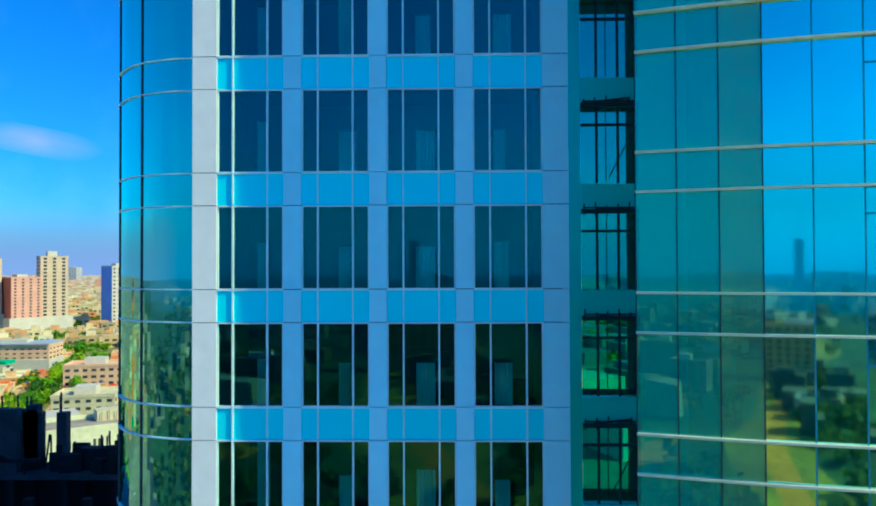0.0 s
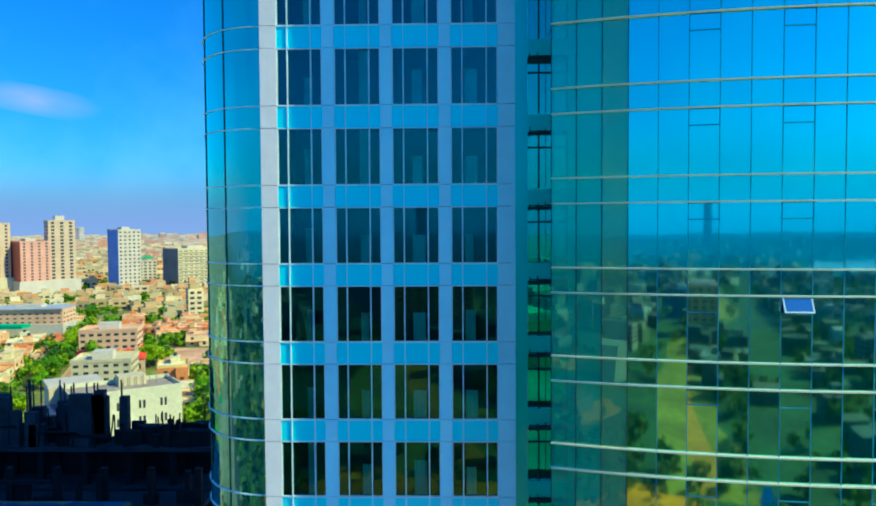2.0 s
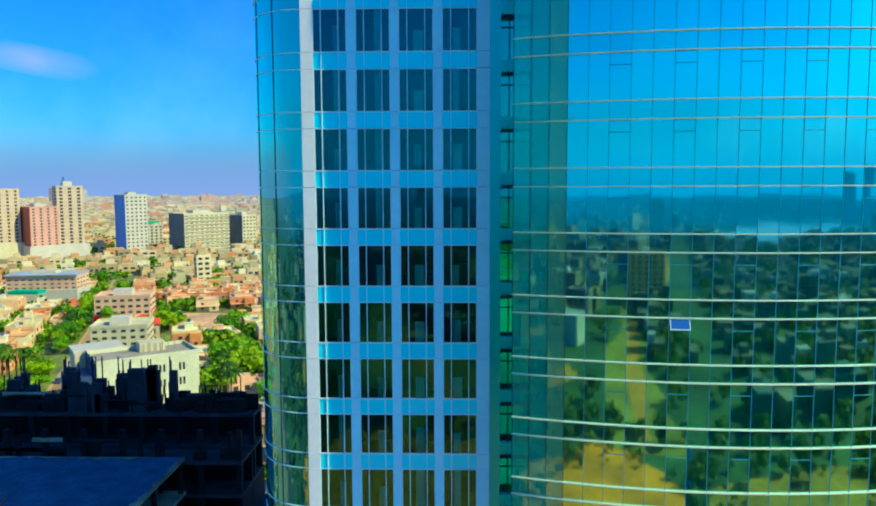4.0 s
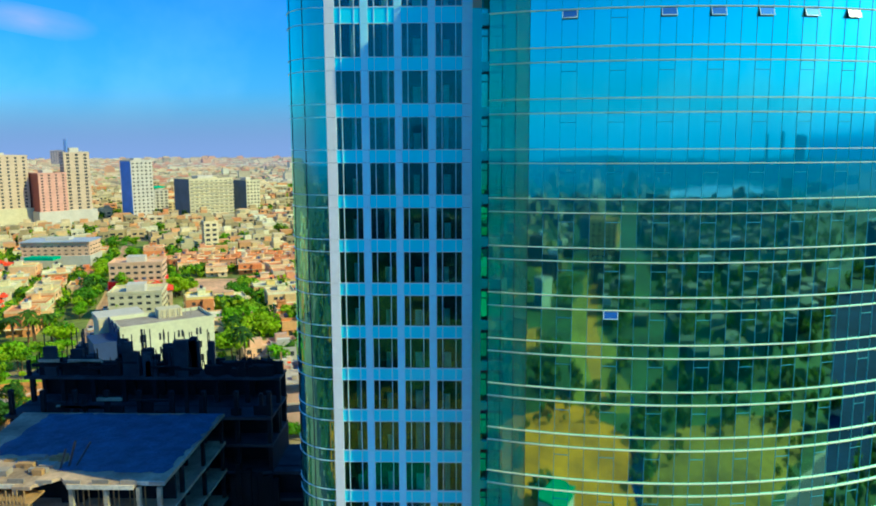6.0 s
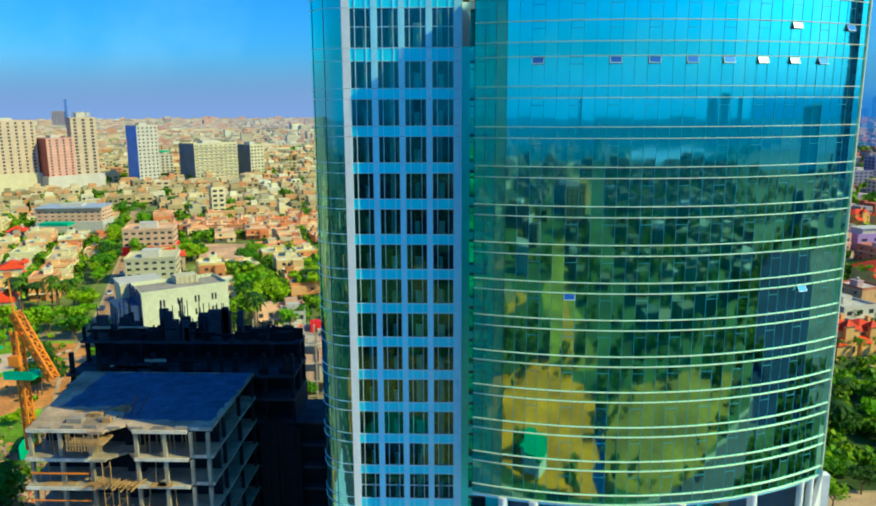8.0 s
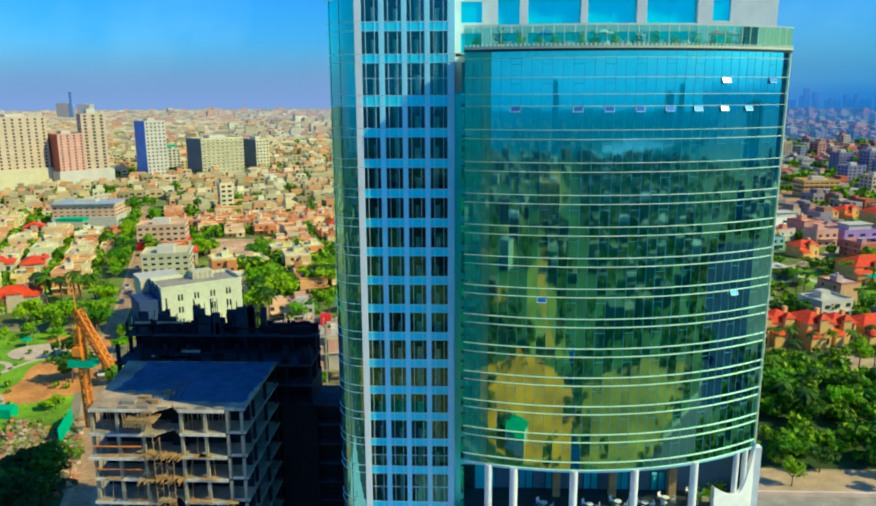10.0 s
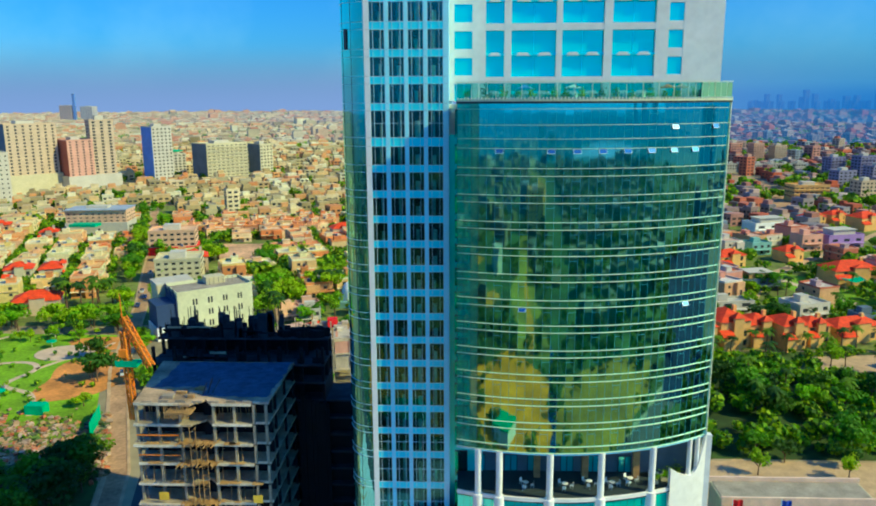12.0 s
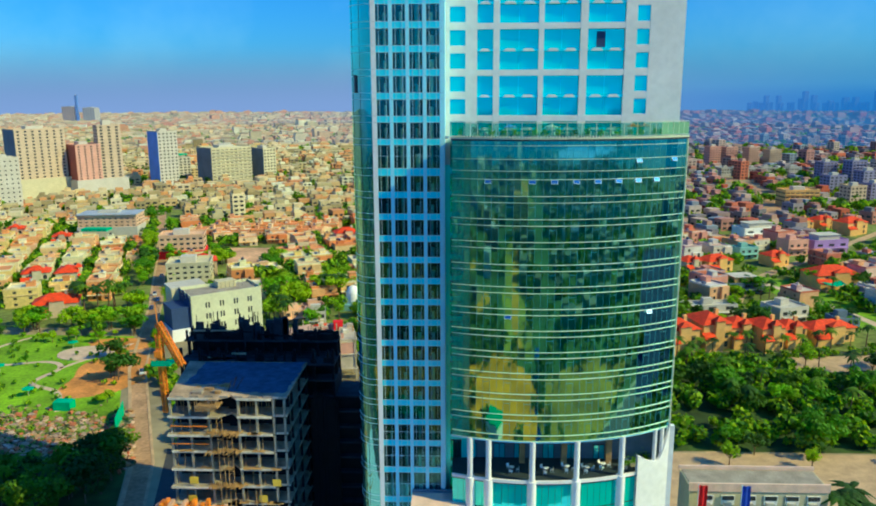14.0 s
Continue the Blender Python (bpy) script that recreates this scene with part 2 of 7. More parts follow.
M["roof"] = material("flat_roof_screed", (0.6, 0.5, 0.31), 0.9, vary=0.2, scale=0.2, fine=0.15,
                     by_object=[(0.70, 0.52, 0.27), (0.78, 0.68, 0.41), (0.66, 0.28, 0.11), (0.80, 0.72, 0.44), (0.60, 0.46, 0.25), (0.76, 0.44, 0.17), (0.78, 0.70, 0.44)])
M["red_roof"] = material("red_tiles", (0.74, 0.055, 0.008), 0.75, vary=0.2, scale=0.6, fine=0.15, bump=0.02)
M["far_house"] = material("far_plaster", (0.6, 0.5, 0.32), 0.9, vary=0.15, scale=0.05, fine=0.1,
                          by_island=[(0.66, 0.46, 0.21), (0.72, 0.56, 0.29), (0.70, 0.36, 0.14), (0.72, 0.60, 0.34), (0.64, 0.27, 0.10), (0.56, 0.46, 0.22), (0.72, 0.58, 0.34), (0.56, 0.40, 0.20), (0.66, 0.50, 0.26), (0.46, 0.35, 0.16), (0.66, 0.34, 0.14), (0.34, 0.27, 0.13), (0.52, 0.44, 0.24), (0.76, 0.70, 0.45)])
M["far_house_east"] = material("far_plaster_east", (0.6, 0.5, 0.4), 0.9, vary=0.15, scale=0.05, fine=0.1,
                               by_island=[(0.42, 0.18, 0.13), (0.46, 0.28, 0.22), (0.30, 0.20, 0.18), (0.50, 0.36, 0.30), (0.44, 0.10, 0.05), (0.22, 0.19, 0.20), (0.52, 0.42, 0.36), (0.46, 0.22, 0.18), (0.30, 0.25, 0.26), (0.50, 0.14, 0.08), (0.24, 0.28, 0.34)])
M["pane_dark"] = material("far_window", (0.05, 0.055, 0.06), 0.25, vary=0.1, spec=0.6)
M["tank"] = material("tank_plastic", (0.12, 0.14, 0.22), 0.5, by_object=[(0.10, 0.12, 0.2), (0.55, 0.5, 0.42), (0.05, 0.05, 0.06)])
M["beige"] = material("beige_render", (0.60, 0.45, 0.30), 0.8, vary=0.08, scale=0.1)
M["ochre"] = material("ochre_render", (0.80, 0.46, 0.15), 0.8, vary=0.12, scale=0.2)
M["pink"] = material("pink_render", (0.66, 0.35, 0.26), 0.8, vary=0.08, scale=0.1)
M["pale"] = material("pale_render", (0.58, 0.53, 0.43), 0.8, vary=0.08, scale=0.1)
M["blue_paint"] = material("plain_blue", (0.14, 0.32, 0.80), 0.5, vary=0.1, scale=0.1)
M["cream"] = material("cream_render", (0.62, 0.55, 0.34), 0.8, vary=0.1, scale=0.12)
M["hall_plaster"] = material("hall_plaster", (0.64, 0.64, 0.42), 0.8, vary=0.1, scale=0.12)
M["entry_roof"] = material("entrance_roof_tiles", (0.84, 0.58, 0.44), 0.7, vary=0.12, scale=0.5)
M["pink_shade"] = material("shade_red_render", (0.40, 0.12, 0.08), 0.8, vary=0.12, scale=0.1)
M["navy"] = material("plain_navy", (0.03, 0.06, 0.15), 0.6, vary=0.12, scale=0.1)
M["peach"] = material("peach_render", (0.74, 0.46, 0.28), 0.85, vary=0.12, scale=0.15)
# blue-black base colour for the painted roof shade
M["shade_sheet"] = material("blue_shade_sheet", (0.075, 0.105, 0.18), 0.8, vary=0.3, scale=0.6, fine=0.2)
M["drab"] = material("drab_render", (0.22, 0.19, 0.12), 0.9, vary=0.2, scale=0.15)
M["banner_red"] = material("red_banner_cloth", (0.75, 0.01, 0.02), 0.8, vary=0.1, scale=0.6)
M["banner_blue"] = material("blue_banner_cloth", (0.02, 0.07, 0.50), 0.8, vary=0.1, scale=0.6)
M["lilac"] = material("lilac_render", (0.40, 0.24, 0.52), 0.8, vary=0.12, scale=0.15)
M["teal_paint"] = material("teal_render", (0.24, 0.46, 0.40), 0.8, vary=0.12, scale=0.15)
M["slate"] = material("slate_render", (0.13, 0.18, 0.22), 0.7, vary=0.15, scale=0.1)


# ---- mesh helpers ----
class Build:
    """Collects boxes, tubes and faces for one mesh."""

    def __init__(self):
        self.v, self.f = [], []

    def box(self, x0, x1, y0, y1, z0, z1):
        i = len(self.v)
        self.v += [(x0, y0, z0), (x1, y0, z0), (x1, y1, z0), (x0, y1, z0), (x0, y0, z1), (x1, y0, z1), (x1, y1, z1), (x0, y1, z1)]
        self.f += [(i, i + 3, i + 2, i + 1), (i + 4, i + 5, i + 6, i + 7), (i, i + 1, i + 5, i + 4), (i + 1, i + 2, i + 6, i + 5),
                   (i + 2, i + 3, i + 7, i + 6), (i + 3, i, i + 4, i + 7)]
        return self

    def prism(self, pts, z0, z1):
        i, n = len(self.v), len(pts)
        self.v += [(x, y, z0) for x, y in pts] + [(x, y, z1) for x, y in pts]
        self.f += [tuple(range(i + n - 1, i - 1, -1)), tuple(range(i + n, i + 2 * n))]
        self.f += [(i + k, i + (k + 1) % n, i + n + (k + 1) % n, i + n + k) for k in range(n)]
        return self

    def strip(self, inner, outer, z0, z1):
        """A solid band between two lines of equal count, closed at the ends."""
        i, n = len(self.v), len(inner)
        for (ax, ay), (bx, by) in zip(inner, outer):
            self.v += [(ax, ay, z0), (bx, by, z0), (bx, by, z1), (ax, ay, z1)]
        for k in range(n - 1):
            a, b = i + 4 * k, i + 4 * k + 4
            self.f += [(a + j, a + (j + 1) % 4, b + (j + 1) % 4, b + j) for j in range(4)]
        self.f += [(i, i + 3, i + 2, i + 1), tuple(i + 4 * n - 4 + j for j in range(4))]
        return self

    def tube(self, p, q, r0, r1=None, n=8):
        r1 = r0 if r1 is None else r1
        p, q = Vector(p), Vector(q)
        d = (q - p).normalized()
        a = d.orthogonal().normalized()
        b = d.cross(a)
        i = len(self.v)
        for c, r in ((p, r0), (q, r1)):
            self.v += [tuple(c + r * (math.cos(2 * math.pi * k / n) * a + math.sin(2 * math.pi * k / n) * b)) for k in range(n)]
        self.f += [(i + k, i + (k + 1) % n, i + n + (k + 1) % n, i + n + k) for k in range(n)]
        self.f += [tuple(range(i + n - 1, i - 1, -1)), tuple(range(i + n, i + 2 * n))]
        return self

    def face(self, *pts):
        i = len(self.v)
        self.v += pts
        self.f.append(tuple(range(i, i + len(pts))))
        return self

    def mesh(self, name, *mats):
        me = bpy.data.meshes.new(name)
        me.from_pydata(self.v, [], self.f)
        for m in mats:
            me.materials.append(m)
        me.update()
        return me


def part(name, data, mat, parent, label="", at=None):
    """One mesh object under a thing or a part; data is a Build or a mesh."""
    me = data.mesh(name, mat) if isinstance(data, Build) else data
    ob = new(name, me)
    ob.parent = parent
    if at is not None:
        ob.matrix_basis = at
    if label:
        ob["label"] = label
    return ob


def thing(name, label, category, group="", kind="", at=None, data=None):
    ob = new(name, data)
    if at is not None:
        ob.matrix_basis = at
    return tagged(ob, label, category, group, kind)


def solid(name, data, mat, label, category, kind="structure", at=None):
    ob = new(name, data.mesh(name, mat) if isinstance(data, Build) else data)
    if at is not None:
        ob.matrix_basis = at
    return tagged(ob, label, category, "", kind)


rnd = random.Random(7)

# ---- the tower: storeys ----
STOREY = 3.4
ROWS_Z = [(84.62 + STOREY * i, 82.18 + STOREY * i) for i in range(8, -1, -1)]
ROWS_Z += [(81.25, 77.75)]
ROWS_Z += [(80 - STOREY * k, 80 - STOREY * k - 2.44) for k in range(1, 13)]
ROWS_Z += [(35.85, 33.1), (32.1, 28.3), (27.3, 22.9), (21.9, 17.5), (16.5, 12.1), (11.1, 6.7)]
TOP_Z = 114.0
TALL = {9, 22, 23, 24, 25, 26, 27}

# Hotel slab with the window grid
slab = thing("hotel_tower", "pale panel-clad hotel tower slab with a regular window grid", "tower")
part("core_wall", Build().box(-0.6, 9.95, 3.2, 27.4, 0, TOP_Z), M["interior"], slab, "near-black block standing in for unlit rooms")
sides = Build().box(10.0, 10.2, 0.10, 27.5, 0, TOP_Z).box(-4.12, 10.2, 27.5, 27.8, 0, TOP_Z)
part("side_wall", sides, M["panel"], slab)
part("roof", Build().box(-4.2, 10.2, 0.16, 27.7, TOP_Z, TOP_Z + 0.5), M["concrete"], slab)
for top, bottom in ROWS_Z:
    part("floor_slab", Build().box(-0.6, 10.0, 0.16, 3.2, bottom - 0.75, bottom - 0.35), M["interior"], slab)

WIN_X = [(-0.02, 1.92), (2.46, 4.42), (4.94, 6.92), (7.45, 9.44)]
PIER_X = [(-0.74, -0.02), (1.92, 2.46), (4.42, 4.94), (6.92, 7.45), (9.44, 10.2)]
pane_cache = {}


def box_mesh(name, w, d, h, mat):
    """A shared box, its lower left front corner at the origin; w along x, d along y."""
    key = (name, round(w, 3), round(d, 3), round(h, 3), mat.name)
    if key not in pane_cache:
        pane_cache[key] = Build().box(0, w, 0, d, 0, h).mesh(name, mat)
    return pane_cache[key]


def drape(w, h, folds):
    """A pleated curtain, w wide, hanging h down."""
    b, n = Build(), folds * 4
    xs = [w * i / n for i in range(n + 1)]
    ys = [0.09 * math.sin(i * math.pi / 2) for i in range(n + 1)]
    for i in range(n):
        b.face((xs[i], ys[i], 0), (xs[i + 1], ys[i + 1], 0), (xs[i + 1], ys[i + 1], h), (xs[i], ys[i], h))
    return b


for r, (top, bottom) in enumerate(ROWS_Z):
    h = top - bottom
    nxt = ROWS_Z[r + 1][0] if r + 1 < len(ROWS_Z) else 0.0
    for c, (x0, x1) in enumerate(WIN_X):
        w = x1 - x0
        m1, m2 = x0 + 0.24 * w, x0 + 0.76 * w
        key = (c, round(h, 2), round(bottom - nxt, 2))
        if key not in pane_cache:
            b = Build()
            b.box(0.0, 0.035, -0.02, 0.07, 0, h).box(w - 0.035, w, -0.02, 0.07, 0, h)
            b.box(0.0, w, -0.04, 0.07, h - 0.04, h).box(0.0, w, -0.06, 0.07, -0.035, 0.03)
            if r in TALL:
                b.box(0.0, w, -0.05, 0.05, h * 0.52, h * 0.52 + 0.05)
            pane_cache[key] = b.mesh("window", M["mullion"])
        win = part("window", pane_cache[key], None, slab, at=pose(x0, 0, bottom))
        for mx in (m1 - x0, m2 - x0):
            part("mullion", box_mesh("mullion", 0.044, 0.12, top - nxt - 0.04, M["mullion"]), None, win, at=pose(mx - 0.022, -0.07, nxt - bottom + 0.04))
        for a, e in ((x0 + 0.03, m1 - 0.02), (m1 + 0.02, m2 - 0.02), (m2 + 0.02, x1 - 0.03)):
            part("pane", box_mesh("pane", e - a, 0.02, h - 0.06, M["win"]), None, win,
                 at=pose(a - x0, 0.035, 0.03, rnd.uniform(-0.12, 0.12), 0, rnd.uniform(-0.15, 0.15))).visible_shadow = False
        # hung curtains, drawn to different widths
        cw = (0.16, 0.22, 0.28, 0.22)[c] * w * rnd.choice((0.8, 1, 1, 1.2))
        ch = h * rnd.choice((0.5, 0.55, 0.62, 0.97))
        ck = ("drape", round(cw, 2), round(ch, 2))
        if ck not in pane_cache:
            pane_cache[ck] = drape(cw, ch, 5).mesh("curtain", M["curtain"])
        part("curtain", pane_cache[ck], None, win, at=pose((0.58, 0.53, 0.42, 0.30)[c] * w, 0.22, 0.02))
        if nxt < bottom:
            part("spandrel_panel", box_mesh("spandrel_panel", w, 0.05, bottom - nxt - 0.05, M["spandrel"]), None, slab,
                 at=pose(x0, -0.01, nxt + 0.01, rnd.uniform(-0.25, 0.25), 0, rnd.uniform(-0.1, 0.1)))
    for x0, x1 in PIER_X:
        for z0, z1 in ((bottom, top), (nxt, bottom)):
            if z1 - z0 > 0.1:
                part("cladding_panel", box_mesh("cladding_panel", x1 - x0 - 0.012, 0.16, z1 - z0 - 0.025, M["pier"] if x0 < -0.5 else M["panel"]), None, slab,
                     at=pose(x0 + 0.006, -0.06 - rnd.uniform(0, 0.004), z0 + 0.0125))
part("backing_wall", Build().box(-0.70, 0.0, 0.11, 3.2, 0, TOP_Z).box(9.5, 10.0, 0.11, 3.2, 0, TOP_Z), M["dark_metal"], slab)
part("top_band", Build().box(-0.74, 10.2, -0.06, 0.14, ROWS_Z[0][0], TOP_Z + 0.5), M["panel"], slab)

# Rounded glass corner beside the slab
CX, CY, RX, RY = -0.74, 3.9, 3.52, 3.8


def corner(a, out=0.0):
    return CX - (RX + out) * math.sin(a), CY - (RY + out) * math.cos(a)


for j in range(3):
    for r, (top, bottom) in enumerate(ROWS_Z):
        nxt = ROWS_Z[r + 1][0] if r + 1 < len(ROWS_Z) else 0.0
        for z0, z1 in ((bottom, top), (nxt, bottom)):
            key = ("corner", j, round(z1 - z0, 2))
            if z1 - z0 < 0.1:
                continue
            if key not in pane_cache:
                aa = [radians(30 * j + 30 * i / 14) for i in range(15)]
                pane_cache[key] = Build().strip([corner(a, -0.03) for a in aa], [corner(a) for a in aa], 0.01, z1 - z0 - 0.01).mesh("curved_pane", M["side_glass"])
            part("curved_pane", pane_cache[key], None, slab, at=pose(0, 0, z0))
arc = [radians(90 * i / 18) for i in range(19)]
for top, bottom in ROWS_Z:
    for z in (top, bottom):
        part("thin_fin", Build().strip([corner(a) for a in arc], [corner(a, 0.06) for a in arc], z - 0.02, z + 0.02), M["mullion"], slab)
for j in range(4):
    x, y = corner(radians(30 * j), 0.015)
    part("corner_mullion", Build().tube((x, y, 0), (x, y, TOP_Z), 0.03, n=6), M["dark_metal"], slab)
# dark upright box with a cap on the rounded corner
part("vent", Build().box(-0.28, 0.28, -0.06, 0.06, 0, 2.5).box(-0.34, 0.34, -0.08, -0.02, 2.5, 2.6), M["dark_metal"], slab, "dark upright box on the corner glass", at=pose(-3.27, 1.12, 89.0, 0, 0, -46))
part("flank_wall", Build().box(-4.26, -4.12, 3.9, 27.8, 0, TOP_Z), M["side_glass"], slab, "glazed flank")
inner = [corner(a, -0.25) for a in arc]
part("corner_backing", Build().strip([(x * 0.98 + 0.02, y + 0.15) for x, y in inner], inner, 0, TOP_Z), M["interior"], slab)

# Link between the slab and the round tower, set back, with narrow windows
link = thing("link_wall", "teal glazed link wall set back between two tower blocks", "tower")
LY = 2.3
part("wall", Build().box(10.2, 10.95, LY + 0.08, LY + 0.4, 0, 78.0).box(12.78, 15.0, LY + 0.08, LY + 0.4, 0, 78.0), M["link"], link)
for r, (top, bottom) in enumerate(ROWS_Z[9:], 9):
    b = Build()
    for mx in (11.45, 12.13, 12.72):
        b.box(mx - 0.035, mx + 0.035, LY - 0.05, LY + 0.05, bottom - 0.10, top + 0.10)
    b.box(11.78, 11.81, LY + 0.22, LY + 0.25, bottom, top)
    b.box(10.95, 12.78, LY - 0.06, LY + 0.05, top - 0.72, top - 0.64)
    b.box(10.95, 12.78, LY - 0.14, LY + 0.05, top - 0.12, top + 0.02).box(11.0, 12.74, LY - 0.10, LY, top + 0.05, top + 0.09)
    for k in range(5):
        b.box(11.02 + 0.36 * k, 11.05 + 0.36 * k, LY - 0.09, LY - 0.02, top - 0.2, top + 0.14 + 0.05 * ((k + r) % 3))
    n0 = len(b.v)
    b.box(0, 1.2, -0.06, -0.02, -0.03, 0.03)
    tilt_bar = pose(11.3 + 0.1 * (r % 3), LY - 0.1, top + 0.03, 0, -6 + 5 * (r % 3), 0)
    b.v[n0:] = [tuple(tilt_bar @ Vector(p)) for p in b.v[n0:]]
    if r % 3 == 0:
        b.tube((11.9, LY + 0.3, bottom + 0.1), (12.7, LY + 0.3, top - 0.8), 0.025, n=5)
    fr = part("window", b, M["dark_metal"], link)
    part("pane", Build().box(10.95, 12.78, LY + 0.01, LY + 0.03, bottom - 0.13, top + 0.02), M["through_glass"], fr).visible_shadow = False
    nxt = ROWS_Z[r + 1][0] if r + 1 < len(ROWS_Z) else 0
    # slab added to darken the view through the panes
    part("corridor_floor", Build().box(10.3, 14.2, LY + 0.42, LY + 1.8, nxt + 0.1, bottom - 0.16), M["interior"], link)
    part("spandrel_panel", Build().box(10.95, 12.78, LY - 0.02, LY + 0.4, nxt + 0.02, bottom - 0.13), M["link"], link)
part("upper_wall", Build().box(10.2, 15.0, LY + 0.08, LY + 0.4, 78.0, 82.0), M["wall_white"], link)

# ---- the round glass tower ----
office = thing("office_tower", "round green-blue mirror glass tower with pale metal fins", "tower")
OX, OY, R = 24.46, 35.33, 40.82
A0, A1, A2 = radians(-108.8), radians(-104.8), radians(-57.0)
WING_N, CURVE_N = 3, 32
ANG = [A0 + (A1 - A0) * i / WING_N for i in range(WING_N)] + [A1 + (A2 - A1) * i / CURVE_N for i in range(CURVE_N + 1)]


def ring(a, out=0.0):
    return OX + (R + out) * math.cos(a), OY + (R + out) * math.sin(a)


OFFICE_TOP, OFFICE_LOW = 82.4, 35.8
BANDS = [(82.4, 81.45), (81.45, 79.5), (79.5, 77.8), (77.8, 76.6)]
for k in range(1, 13):
    BANDS += [(80 - STOREY * k, 80 - STOREY * k - 2.44), (80 - STOREY * k - 2.44, 80 - STOREY * (k + 1))]
rest_v, rest_s = Build(), Build()


def bowed_pane(w, h):
    """One pane of the faceted curve, bowed a little, its lower left corner at the origin."""
    bow = [(w * k / 6, -0.3 * (w * k / 6) * (w - w * k / 6) / (2 * R)) for k in range(7)]
    return Build().strip([(x, y + 0.03) for x, y in bow], bow, 0, h)


def pane_mesh(name, w, h, mat):
    key = ("bowed", name, round(w, 3), round(h, 3), mat.name)
    if key not in pane_cache:
        pane_cache[key] = bowed_pane(w, h).mesh(name, mat)
    return pane_cache[key]


frames_dark = Build()
OPEN = {(1, i) for i in (2, 8, 11, 14, 17, 20, 23, 26)} | {(7, 5), (7, 26), (-1, 23), (-1, 29)}
sash_frame = Build().box(0, 1.0, -0.03, 0.03, -0.62, -0.58).box(0, 1.0, -0.03, 0.03, -0.04, 0).box(0, 0.04, -0.03, 0.03, -0.58, -0.04).box(0.96, 1.0, -0.03, 0.03, -0.58, -0.04).mesh("open_sash", M["mullion"])
sash_pane = Build().box(0.04, 0.96, -0.01, 0.01, -0.58, -0.04).mesh("pane", M["sash_glass"])
for bi, (top, bottom) in enumerate(BANDS):
    row = (bi - 4) // 2 + 1 if bi >= 4 else -1
    vision = (bi >= 4 and bi % 2 == 0) or bi in (1, 2)
    for i in range(len(ANG) - 1):
        (ax, ay), (bx, by) = ring(ANG[i]), ring(ANG[i + 1])
        w = math.hypot(bx - ax, by - ay)
        yaw = math.degrees(math.atan2(by - ay, bx - ax))
        mat = M["wing" if i < 2 else "wing_olive"] if i < WING_N else M["curtain_wall"] if vision else M["curtain_spandrel"]
        col = i - WING_N
        opened = (row, col) in OPEN and (vision and bi != 1)
        h = top - bottom
        low = h - 0.66 if opened else h
        tilt = (rnd.gauss(0, 0.045), 0, yaw + rnd.gauss(0, 0.09))
        if (3 <= row <= 11 and i < 16) or i < WING_N:
            ob = part("pane" if vision else "spandrel_panel", pane_mesh("pane", w - 0.014, low - 0.012, mat), None, office,
                      at=pose(ax + 0.007 * math.cos(radians(yaw)), ay + 0.007 * math.sin(radians(yaw)), bottom + 0.006, *tilt))
            ob.visible_shadow = i >= WING_N
        else:
            m = pose(ax + 0.007 * math.cos(radians(yaw)), ay + 0.007 * math.sin(radians(yaw)), bottom + 0.01, *tilt)
            tgt = rest_v if vision else rest_s
            n0, one = len(tgt.v), bowed_pane(w - 0.014, low - 0.012)
            tgt.v += [tuple(m @ Vector(p)) for p in one.v]
            tgt.f += [tuple(n0 + q for q in f) for f in one.f]
        if vision and col >= 0 and col % 3 == 2:
            m = pose(ax, ay, top - 0.63, 0, 0, yaw)
            n0 = len(frames_dark.v)
            frames_dark.box(0.0, w, -0.02, 0.03, -0.02, 0.02).box(0.0, w, -0.02, 0.03, 0.57, 0.60)
            frames_dark.v[n0:] = [tuple(m @ Vector(p)) for p in frames_dark.v[n0:]]
        if opened:
            swing = -24 if row != 7 else -32
            s = part("open_sash", sash_frame, None, office, "awning sash standing open", at=pose(ax, ay, top - 0.03, 0, 0, yaw) @ pose(0.03, -0.05, 0, swing))
            part("pane", sash_pane, None, s)
part("glazing_rest", rest_v, M["curtain_wall"], office)["kind"] = "stuff"
part("spandrel_rest", rest_s, M["curtain_spandrel"], office)["kind"] = "stuff"
part("sash_frame", frames_dark, M["slim"], office)["kind"] = "stuff"
for i, a in enumerate(ANG):
    x, y = ring(a, 0.02)
    part("mullion", box_mesh("mullion", 0.028, 0.04, OFFICE_TOP - OFFICE_LOW, M["slim"] if i >= WING_N + 1 else M["dark_metal"]), None, office,
         at=pose(x, y, OFFICE_LOW, 0, 0, math.degrees(a) + 90) @ pose(-0.014, -0.005, 0))
fine = [A0 + (A2 - A0) * i / 70 for i in range(71)]
FINS = [81.45, 79.5, 77.8, 76.6] + [z for k in range(1, 13) for z in (80 - STOREY * k - 2.44, 80 - STOREY * (k + 1))]
for z in FINS:
    part("fin", Build().strip([ring(a, 0.0) for a in fine], [ring(a, 0.14) for a in fine], z - 0.027, z + 0.027), M["fin"], office)
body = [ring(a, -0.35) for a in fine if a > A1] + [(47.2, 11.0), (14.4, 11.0)]
